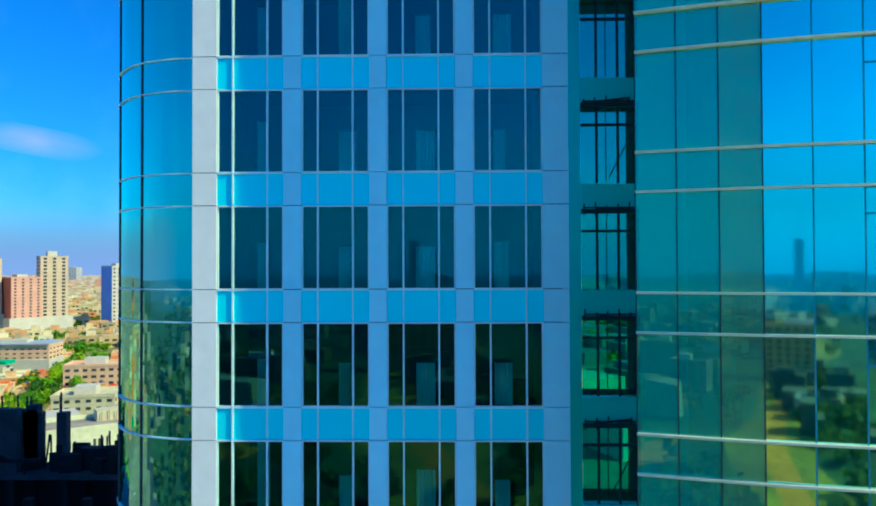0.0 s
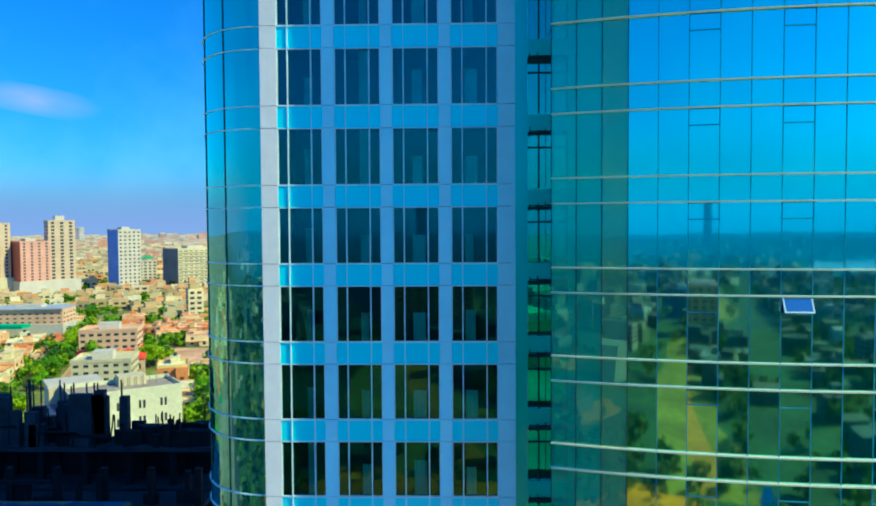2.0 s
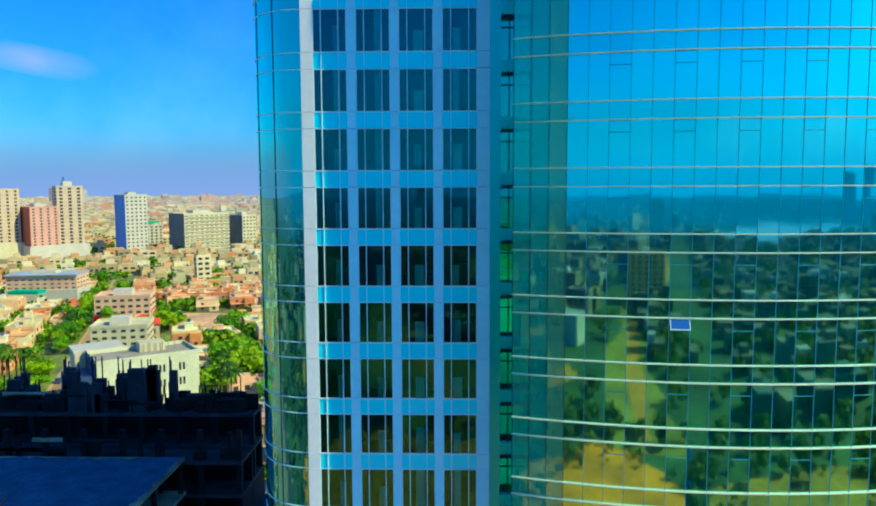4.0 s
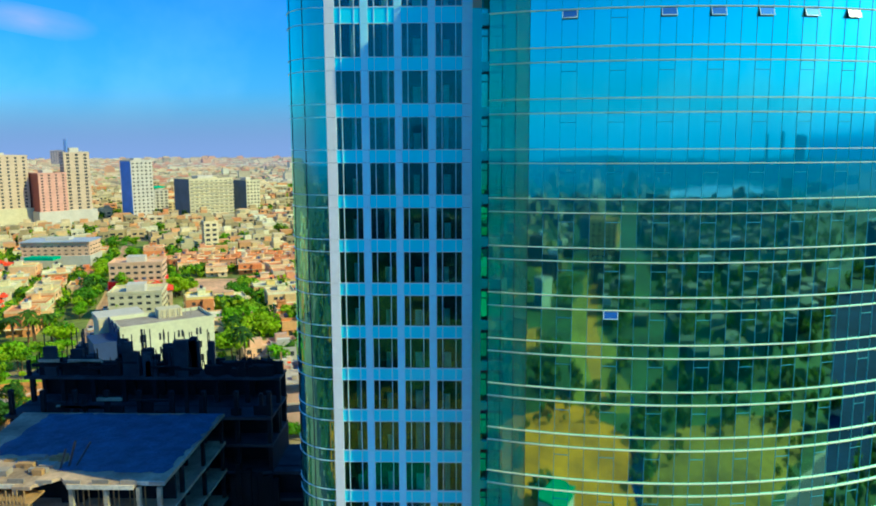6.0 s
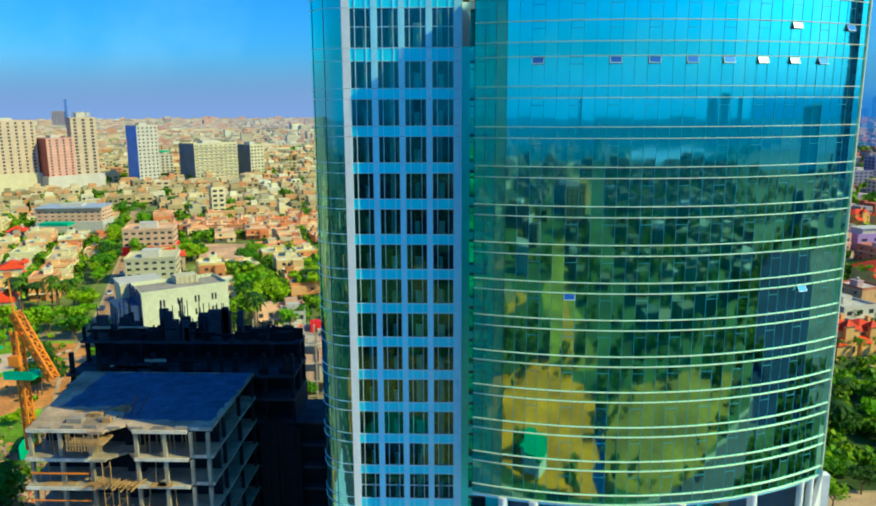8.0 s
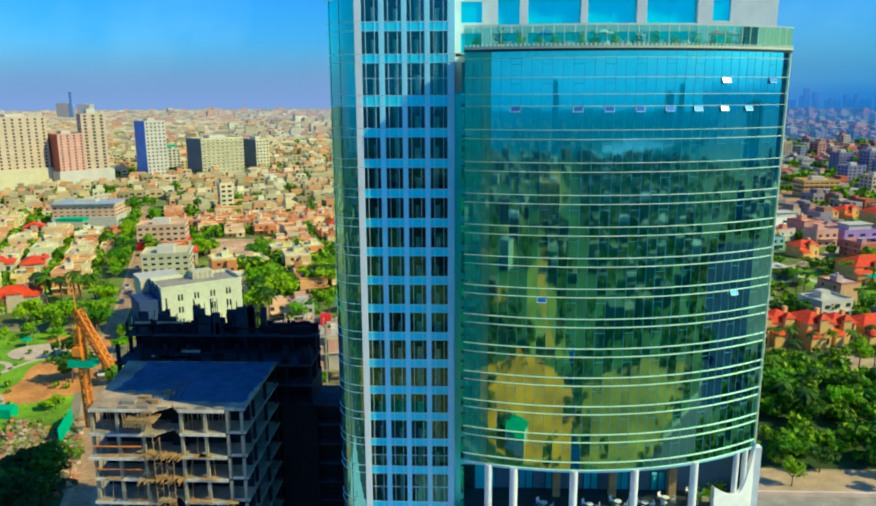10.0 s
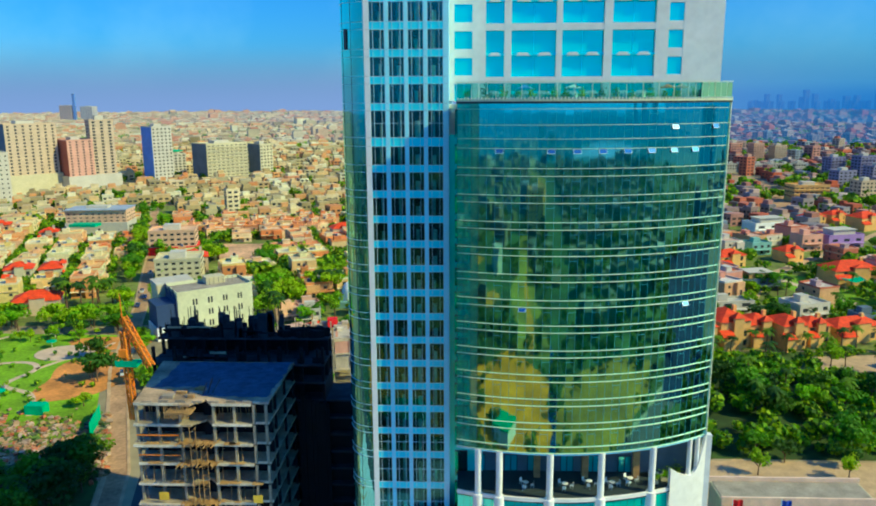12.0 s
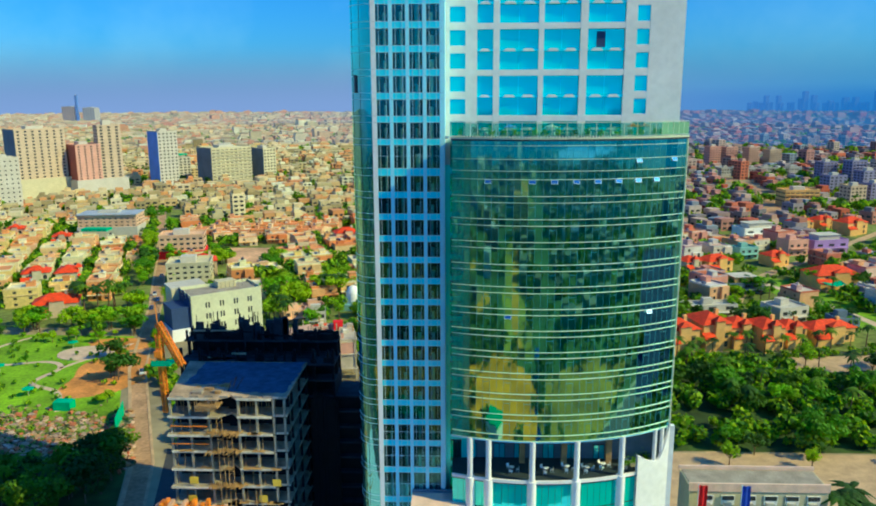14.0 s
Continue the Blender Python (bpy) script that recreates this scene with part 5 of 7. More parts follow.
block("school_block", "long peach building with a blue-grey roof", -214, 341, 36, 18, 15, 8, M["peach"], 3, 10, 4, (0.42, 0.3), (8.5, 0.4, M["pale"]))
solid("roof_sheet", Build().box(-18.5, 18.5, -1.5, 19, 16.1, 16.6), M["roof_sheet"], "blue-grey roof canopy on a long building", "roof", "", at=pose(-214, 341, 0, 0, 0, 8))
solid("green_canopy", Build().box(-224, -208, 327, 335, 8.0, 9.6), M["green_net"], "bright green sheet canopy", "canopy", "")
block("office_block", "orange-brown office block with bands", 285, 490, 28, 16, 13, 4, M["ochre"], 3, 7, 4, (0.8, 0.4), balcony=True)
block("cream_house", "wide cream house with a flat roof", -119, 226, 20, 16, 10.5, 14, M["cream"], 3, 6, 4, (0.5, 0.4))
block("pink_house", "pale pink house with red balcony bands", -146, 288, 24, 16, 12.5, 14, M["peach"], 3, 7, 4, (0.55, 0.4), (4.2, 0.5, M["banner_red"]))

M["dusk"] = material("grey_lilac_render", (0.27, 0.25, 0.38), 0.85, vary=0.15, scale=0.1)
MID_RISE = [(325, 828, 15, 26, "pink", "salmon pink apartment tower"), (346, 830, 15, 25, "pink", "salmon pink apartment tower"), (372, 826, 14, 25, "salmon", "salmon pink apartment tower"),
            (400, 830, 16, 22, "beige", "tan apartment tower with balconies"), (350, 566, 18, 17, "dusk", "grey-lilac apartment block with dark windows"), (336, 503, 15, 15, "beige", "tan apartment block with balconies"),
            (358, 512, 17, 16, "dusk", "grey-lilac apartment block with dark windows"), (382, 650, 16, 22, "dusk", "grey-lilac apartment block with dark windows"), (406, 640, 17, 24, "dusk", "grey-lilac apartment block with dark windows"),
            (392, 588, 20, 19, "dusk", "grey-lilac apartment block with dark windows"), (430, 612, 18, 24, "dusk", "grey-lilac apartment block with dark windows")]
for x, y, w, h, mat, label in MID_RISE:
    block("apartment_block", label, x, y, w, 13, h, 14, M[mat], int(h / 3.1), 4, 3, (0.5, 0.45), balcony=h > 20)
for k in range(6):
    block("terrace_block", "cream terrace block with dark openings", 304 + 14.5 * k, 722 - 0.6 * k, 11.5, 10, 9 + 1.2 * (k % 2), 4, M["pale"], 2, 4, 3, (0.45, 0.5))

HALL_ROT = 36
hall = thing("cream_hall", "cream building with paired slit windows and parapets", "building", at=pose(-88, 147, 0, 0, 0, HALL_ROT))
part("wall", Build().box(0, 27, 0, 15, 0, 15.6), M["hall_plaster"], hall)
part("roof", Build().box(0.3, 26.7, 0.3, 14.7, 15.6, 15.75), M["concrete"], hall)
part("parapet", Build().box(-0.1, 27.1, -0.1, 0.25, 15.6, 16.7).box(-0.1, 0.2, 0.25, 15, 15.6, 16.7).box(26.8, 27.1, 0.25, 15, 15.6, 16.7).box(-0.1, 27.1, 15, 15.3, 15.6, 16.7), M["hall_plaster"], hall)
part("stair_head", Build().box(13, 20, 9, 14, 15.75, 18.4), M["cream"], hall)
for k in range(6):
    part("roof_post", Build().tube((14.0 + 1.7 * k, 8.4, 15.75), (14.0 + 1.7 * k, 8.4, 18.2 + 0.4 * (k % 2)), 0.12, n=5), M["concrete"], hall)
part("upper_floor", Build().box(-3, 10, 15.4, 25, 0, 16.2), M["cream"], hall)
part("upper_roof", Build().box(-3.3, 10.3, 15.35, 25.3, 16.2, 17.0), M["pale"], hall)
part("side_annex", Build().box(-7.0, -0.5, 1.0, 13.0, 4.6, 12.6), M["navy"], hall, "dark blue side annex")
part("annex_base", Build().box(-7.4, -0.5, 0.4, 13.4, 0, 4.6), M["wall_white"], hall, "white base under the annex")
slit = Build().box(0, 0.6, -0.05, 0.1, 0, 2.1).mesh("window", M["pane_dark"])
for row in range(3):
    for cx in (5.2, 10.6, 16.0, 21.4):
        for dx in (0, 1.05):
            part("window", slit, None, hall, at=pose(cx + dx, 0, 3.0 + 4.2 * row))
# dark blue strips cover the whole side wall
for k in range(9):
    part("sheet", Build().box(-0.42, -0.16, 0.2 + 1.65 * k, 1.75 + 1.65 * k, 0.4, 14.2 + 1.4 * ((k * 7) % 3)), M["navy"], hall, "dark blue strips on the side wall")

mosque = thing("domed_hall", "small white domed building among trees", "building", at=pose(-34.5, 186, 0))
part("wall", Build().tube((0, 4, 0), (0, 4, 6), 3.0, n=20), M["wall_white"], mosque)
part("base", Build().box(-5, 5, -0.5, 8.5, 0, 2.6), M["teal_paint"], mosque)
dm = Build()
for i in range(6):
    a0, a1 = math.pi / 2 * i / 6, math.pi / 2 * (i + 1) / 6
    dm.tube((0, 4, 6 + 4.2 * math.sin(a0)), (0, 4, 6 + 4.2 * math.sin(a1)), 3.0 * math.cos(a0), max(0.02, 3.0 * math.cos(a1)), 20)
part("dome", dm, M["wall_white"], mosque)

annex = thing("forecourt_block", "cream forecourt block with dark windows and vents", "building")
part("wall", Build().box(57, 83.5, 20, 27, 0, 14.2), M["cream"], annex)
part("roof", Build().box(57.3, 83.2, 20.4, 26.7, 14.2, 14.35), M["concrete"], annex)
part("parapet", Build().box(56.8, 83.7, 19.8, 20.2, 13.4, 15.1).box(56.8, 83.7, 26.8, 27.2, 14.2, 15.1), M["entry_roof"], annex)
for k in range(6):
    wf = part("window", Build().box(59 + 4.1 * k, 61.6 + 4.1 * k, 19.85, 20.05, 10.6, 12.6), M["wall_white"], annex)
    part("pane", Build().box(59.15 + 4.1 * k, 61.45 + 4.1 * k, 19.8, 19.86, 11.6, 12.5), M["pane_dark"], wf)
    part("vent_box", Build().box(59.4 + 4.1 * k, 60.9 + 4.1 * k, 19.4, 19.85, 10.3, 11.2), M["pale"], annex)
part("canopy", Build().box(58, 82, 18.2, 19.8, 7.2, 7.6), M["cream"], annex)
for x, mat, lab in ((58.2, M["banner_red"], "tall red banner on a pole"), (66.4, M["banner_blue"], "tall blue banner on a pole")):
    fl = thing("flag", lab, "flag", "forecourt flags", at=pose(x, 18.6, 0))
    part("pole", Build().tube((0, 0, 0), (0, 0, 15.6), 0.08, n=6), M["mullion"], fl)
    part("cloth", Build().strip([(0.1 + 0.2 * k, 0.12 * math.sin(k * 1.3)) for k in range(9)], [(0.1 + 0.2 * k, 0.12 * math.sin(k * 1.3) + 0.03) for k in range(9)], 8.0, 15.3), mat, fl)
for x, y, k in ((69.5, 17.2, 1.15), (73.2, 16.6, 1.2), (76.4, 17.4, 1.1), (53.2, 16.0, 1.1)):
    tree(x, y, k)
for x, y, k in ((86.5, 20.0, 1.55), (88.6, 22.5, 1.6), (90.5, 19.0, 1.45)):
    palm(x, y, k)
# sports screen and sheds by the park
solid("green_fence", Build().box(0, 0.15, 0, 12, 0, 4.5), M["green_net"], "green sheet fence at the park edge", "fence", "", at=pose(-80.5, 68.4, 0, 0, 0, 15))
solid("park_shed", Build().box(-2.5, 2.5, -1.6, 1.6, 0, 2.6), M["green_net"], "small turquoise park shed", "shed", "", at=pose(-103, 84, 0))
for i, (x, y) in enumerate(((-119, 93), (-128, 136), (-133, 147), (-140, 112))):
    kiosk = thing("park_shelter", "small green park shelter on posts", "shelter", "park shelters", at=pose(x, y, 0))
    part("canopy", Build().prism(blob(0, 0, 1.8, 1.8, 6), 2.3, 2.6), M["green_net"], kiosk)
    part("post", Build().tube((0, 0, 0), (0, 0, 2.3), 0.1, n=6), M["pale"], kiosk)


def car(x, y, rot, mat, label):
    """A small saloon: body, cabin, four wheels."""
    t = thing("car", label, "car", "cars on the street", at=pose(x, y, 0.03, 0, 0, rot))
    part("body", Build().box(-0.85, 0.85, -2.1, 2.1, 0.35, 0.95), mat, t)
    part("cabin", Build().box(-0.75, 0.75, -1.2, 0.9, 0.95, 1.45), M["pane_dark"], t)
    for wx in (-0.85, 0.65):
        for wy in (-1.35, 1.35):
            part("wheel", Build().tube((wx, wy, 0.32), (wx + 0.2, wy, 0.32), 0.32, n=12), M["dark_metal"], t)


M["car_white"] = material("white_car_paint", (0.75, 0.75, 0.75), 0.25, vary=0.02)
M["car_blue"] = material("blue_car_paint", (0.04, 0.08, 0.25), 0.25, vary=0.02)
for x, y, rot, mat, lab in ((-123.6, 200.0, 20.5, "car_blue", "dark blue saloon car on the street"), (-129.0, 209.5, 20.5, "car_white", "white saloon car on the street"), (-121.0, 187.0, 18.0, "car_blue", "dark blue saloon car on the street"),
                            (-92.5, 112.5, 24.0, "car_white", "white saloon car on the street"), (-140.0, 244.0, 20.5, "car_white", "white saloon car on the street")):
    car(x, y, rot, M[mat], lab)


# ---- houses ----
def house_proto(seed, plaster="house"):
    """A two or three storey flat-roofed house with parapet, stair head, tank, balcony and windows, its parts built once."""
    g = random.Random(seed)
    w, d = g.uniform(11, 14.5), g.uniform(13, 17)
    fl = g.choice((2, 2, 2, 3))
    h = 3.3 * fl + 0.4
    t = new("house")
    b = Build().box(-w / 2, w / 2, -d / 2, d / 2, 0, h)
    sx = g.choice((-1, 1))
    ww = w * g.uniform(0.35, 0.55)
    dd = g.uniform(1.2, 2.6)
    x0 = -w / 2 if sx < 0 else w / 2 - ww
    b.box(x0, x0 + ww, -d / 2 - dd, -d / 2, 0, h - g.choice((0, 3.3)))
    part("wall", b, M[plaster], t)
    roofing = {"house": "roof", "house_warm": "roof_warm", "house_rose": "roof_rose"}[plaster]
    ro = Build().box(-w / 2 + 0.25, w / 2 - 0.25, -d / 2 + 0.25, d / 2 - 0.25, h, h + 0.12)
    part("roof", ro, M[roofing], t)
    pr = Build()
    ph = g.uniform(0.7, 1.1)
    pr.box(-w / 2, w / 2, -d / 2, -d / 2 + 0.2, h, h + ph).box(-w / 2, w / 2, d / 2 - 0.2, d / 2, h, h + ph)
    pr.box(-w / 2, -w / 2 + 0.2, -d / 2 + 0.2, d / 2 - 0.2, h, h + ph).box(w / 2 - 0.2, w / 2, -d / 2 + 0.2, d / 2 - 0.2, h, h + ph)
    part("parapet", pr, M[plaster], t)
    hx, hy = g.uniform(-w / 4, w / 4), g.uniform(0, d / 4)
    part("stair_head", Build().box(hx - 1.8, hx + 1.8, hy - 2.2, hy + 2.2, h, h + 2.7).box(hx - 2.1, hx + 2.1, hy - 2.5, hy + 2.5, h + 2.7, h + 2.9), M[plaster], t)
    part("water_tank", Build().tube((hx, hy + 0.4, h + 2.9), (hx, hy + 0.4, h + 4.2), 0.75, n=10) if g.random() < 0.6
         else Build().box(-w / 4 - 1, -w / 4 + 0.8, -1, 0.6, h + 0.1, h + 1.5), M["tank"], t)
    part("ledge", Build().box(-w / 2 - 0.3, w / 2 + 0.3, -d / 2 - dd - 0.3, -d / 2, 3.3, 3.55).box(w / 2, w / 2 + 0.5, -d / 2, d / 2, 3.3 * (fl - 1), 3.3 * (fl - 1) + 0.25), M["roof"], t)
    wm = Build().box(-0.8, 0.8, -0.05, 0.12, 0, 1.4).mesh("window", M["pane_dark"])
    for f in range(fl):
        z = 3.3 * f + 1.1
        fx = -sx * w * 0.22
        part("window", wm, None, t, at=pose(fx, -d / 2, z))
        part("window", wm, None, t, at=pose(x0 + ww / 2, -d / 2 - dd + 0.0, min(z, h - 5.0 if z > h - 4 else z)))
        for yy in (-d / 4, d / 4):
            part("window", wm, None, t, at=pose(w / 2, yy, z, 0, 0, 90))
    return t


PROTOS = [house_proto(40 + i) for i in range(9)] + [house_proto(60 + i, "house_warm") for i in range(4)] + [house_proto(80 + i, "house_rose") for i in range(5)]
LABELS = ["pale plastered flat-roofed house with a roof stair", "tan two-storey house with flat roof and tank", "cream house with parapet roof and balcony ledge"]
hrnd = random.Random(5)


def near_seg(x, y, line, d):
    p = Vector((x, y))
    for a, b in zip(line, line[1:]):
        a, b = Vector(a), Vector(b)
        t = max(0, min(1, (p - a).dot(b - a) / (b - a).length_squared))
        if (a + (b - a) * t - p).length < d:
            return True
    return False


CLEAR = [(-62, 108, -64, 24), (-80, 166, 26, 28), (-34.5, 188, 10, 10), (-33, 112, 13, 11), (-383, 558, 32, 32), (-348, 574, 24, 24), (-330, 590, 18, 18), (-300, 641, 24, 24),
         (-246, 672, 34, 34), (-212, 701, 22, 22), (-374, 491, 22, 22), (-306, 698, 20, 20), (-214, 349, 26, 16), 
         (-217, 331, 10, 6), (-109, 287, 20, 33), (-119, 234, 16, 14), (-146, 296, 18, 14), (-110, 352, 52, 8), (-105, 372, 52, 8), (118, 140, 50, 22), (186, 234, 17, 12), (-149, 178, 27, 21),
         (141, 177, 12, 11), (113, 184, 16, 9), (140, 222, 14, 10), (158, 165, 9, 9), (198, 358, 18, 12), (219, 312, 17, 11), (168, 296, 11, 9), (199, 306, 9, 9),
         (178, 279, 10, 9), (134, 296, 9, 9), (141, 262, 11, 9), (236, 382, 12, 10), (252, 386, 11, 9), (264, 372, 11, 9), (282, 497, 26, 14), *((x, y + 6, w * 0.5 + 6, 13) for x, y, w, *_ in MID_RISE), (340, 727, 48, 10), (530, -1010, 310, 190)]
GARDEN_LANE = [(148, 252), (156.5, 236), (165.8, 214), (172, 188), (177, 160)]
DIRT_ROAD = [(292, 715), (299, 660), (291, 600), (278, 535), (258, 480), (236, 440)]


def is_free(x, y, margin=0.0):
    if near_seg(x, y, ROAD, 12.5 + margin) or near_seg(x, y, EAST_ROAD, 9.5 + margin) or near_seg(x, y, GARDEN_LANE, 13 + margin) or near_seg(x, y, DIRT_ROAD, 11 + margin):
        return False
    if -205 < x < -60 and 40 < y < 160 and x < -60 - (y - 40) * 0.38:
        return False
    for cx, cy, rx, ry in CLEAR:
        if abs(x - cx) < rx + margin and abs(y - cy) < ry + margin:
            return False
    return not (-60 < x < 130 and -15 < y < 70)


near_houses, tree_spots, hip_spots = [], [], []
for iu in range(-50, 56):
    for iv in range(2, 42):
        u, v = iu * 13.4 + (iu // 2) * 4.2, iv * 15.0 + (iv // 2) * 5.2
        u, v = u + hrnd.uniform(-0.8, 0.8), v + hrnd.uniform(-1, 1)
        p = GU * u + GV * v
        x, y = p.x, p.y
        s = y + 112
        left = 13 - 0.70 * s < x < 13 - 0.10 * s and 166 < y < 402
        right = 13 + 0.25 * s < x < 13 + 0.60 * s and 150 < y < 335
        if not (left or right):
            continue
        if not is_free(x, y):
            continue
        if hrnd.random() < (0.15 if left else 0.36):
            tree_spots.append((x, y, 1.4))
            continue
        near_houses.append((x, y))
for n, (x, y) in enumerate(near_houses):
    if hrnd.random() < (0.05 if x < 0 else 0.08):
        hip_spots.append((x, y))
        continue
    k = 13 + hrnd.randrange(5) if x > 0 else 9 + hrnd.randrange(4) if 280 < y < 450 and -190 < x < -10 and hrnd.random() < 0.8 else hrnd.randrange(9)
    rot = math.degrees(GRID) + hrnd.choice((0, 0, 0, 90, -90, 180)) + hrnd.uniform(-6, 6)
    s = hrnd.uniform(0.74, 0.92)
    tagged(copy_thing(PROTOS[k], pose(x, y, 0, 0, 0, rot) @ Matrix.Diagonal((s, s, s * hrnd.uniform(0.85, 1.1), 1))), "rose-brown plastered flat-roofed house among gardens" if k > 12 else "orange plastered flat-roofed house in a terrace row" if k > 8 else LABELS[k % 3], "house", "city houses")
for row, (y0, x0, x1) in enumerate(((349, -156, -68), (369, -150, -62))):
    for i in range(int((x1 - x0) / 9.2)):
        x = x0 + 9.2 * i
        m = pose(x, y0 + 0.04 * (x + 110) + hrnd.uniform(-0.8, 0.8), 0, 0, 0, 2.3) @ Matrix.Diagonal((0.68, 0.72, 0.84 * hrnd.uniform(0.9, 1.15), 1))
        tagged(copy_thing(PROTOS[9 + (i + row) % 4], m), "orange plastered flat-roofed house in a terrace row", "house", "city houses")
for t in PROTOS:
    for o in (*t.children_recursive, t):
        bpy.data.objects.remove(o)


def hip_house(x, y, rot, w, d, h, wall="beige"):
    t = thing("red_roofed_house", "tan house with a bright red hipped tile roof", "house", "red-roofed houses", at=pose(x, y, 0, 0, 0, rot))
    part("wall", Build().box(-w / 2, w / 2, -d / 2, d / 2, 0, h), M[wall], t)
    e, r = 0.6, min(w, d) * 0.28
    b = Build()
    c = [(-w / 2 - e, -d / 2 - e, h), (w / 2 + e, -d / 2 - e, h), (w / 2 + e, d / 2 + e, h), (-w / 2 - e, d / 2 + e, h)]
    if w > d:
        k = (w - d) / 2
        r0, r1 = (-k, 0, h + r), (k, 0, h + r)
        b.face(c[0], c[1], r1, r0).face(c[1], c[2], r1).face(c[2], c[3], r0, r1).face(c[3], c[0], r0)
    else:
        k = (d - w) / 2
        r0, r1 = (0, -k, h + r), (0, k, h + r)
        b.face(c[0], c[1], r0).face(c[1], c[2], r1, r0).face(c[2], c[3], r1).face(c[3], c[0], r0, r1)
    b.face(*reversed(c))
    part("roof", b, M["red_roof"], t)
    wm = pane_cache.setdefault("hipwin", Build().box(-0.8, 0.8, -0.06, 0.1, 0, 2.0).mesh("window", M["pane_dark"]))
    for f in range(int(h // 3.2)):
        for cx in (-w * 0.28, w * 0.05, w * 0.32):
            part("window", wm, None, t, at=pose(cx, -d / 2, 0.9 + 3.2 * f))
    part("chimney", Build().box(w * 0.2, w * 0.2 + 1.2, -1, 0.2, h, h + r + 0.8), M[wall], t)
    part("bay", Build().box(-w * 0.12, w * 0.2, -d / 2 - 1.2, -d / 2, 0, h + 1.4), M[wall], t)
    bx0, bx1, by0, by1, bz = -w * 0.12 - 0.4, w * 0.2 + 0.4, -d / 2 - 1.6, -d / 2 + 1.6, h + 1.4
    mid = ((bx0 + bx1) / 2, (by0 + by1) / 2, bz + 1.8)
    part("bay_roof", Build().face((bx0, by0, bz), (bx1, by0, bz), mid).face((bx1, by0, bz), (bx1, by1, bz), mid).face((bx1, by1, bz), (bx0, by1, bz), mid).face((bx0, by1, bz), (bx0, by0, bz), mid), M["red_roof"], t)
    wx = -w / 2 - 0.3
    part("wing", Build().box(wx, wx + w * 0.34, -d / 2 - 2.6, -d / 2 + 0.4, 0, h * 0.55), M[wall], t)
    part("wing_roof", Build().face((wx - 0.4, -d / 2 - 3.0, h * 0.55), (wx + w * 0.34 + 0.4, -d / 2 - 3.0, h * 0.55), (wx + w * 0.34 + 0.4, -d / 2, h * 0.55 + 1.5), (wx - 0.4, -d / 2, h * 0.55 + 1.5))
         .face((wx - 0.4, -d / 2, h * 0.55 + 1.4), (wx + w * 0.34 + 0.4, -d / 2, h * 0.55 + 1.4), (wx + w * 0.34 + 0.4, -d / 2 - 3.0, h * 0.55 - 0.1), (wx - 0.4, -d / 2 - 3.0, h * 0.55 - 0.1)), M["red_roof"], t)


for x, y, rot, w, d, h in ((88, 142, 14, 13, 11, 8.5), (101, 147, 14, 11, 13, 9.5), (112, 149, 14, 10, 10, 7.5), (121, 146, 14, 9, 11, 8.2), (131, 150, 14, 9, 9, 6.5),
                           (146, 153, 16, 18, 9, 5.5), (186, 234, 10, 22, 13, 6.6), (178, 279, 22, 12, 9, 5.5), (134, 296, 22, 11, 10, 8), (141, 262, 22, 15, 10, 6.6), (236, 382, 22, 15, 10, 6.5), (252, 386, 22, 12, 9, 7.5),
                           (-158, 180, 22, 17, 12, 5.5), (264, 372, 22, 17, 12, 8), (90, 215, 22, 12, 12, 8), (-120, 250, 22, 12, 12, 8), (-60, 330, 22, 14, 10, 8)):
    hip_house(x, y, rot, w, d, h, "ochre" if x > 0 else "beige")
for x, y in hip_spots:
    hip_house(x, y, 22.4 + hrnd.choice((0, 90)) + hrnd.uniform(-5, 5), hrnd.uniform(9, 12), hrnd.uniform(8, 10), hrnd.choice((6.0, 6.6, 7.2)), hrnd.choice(("beige", "ochre", "salmon", "cream")))


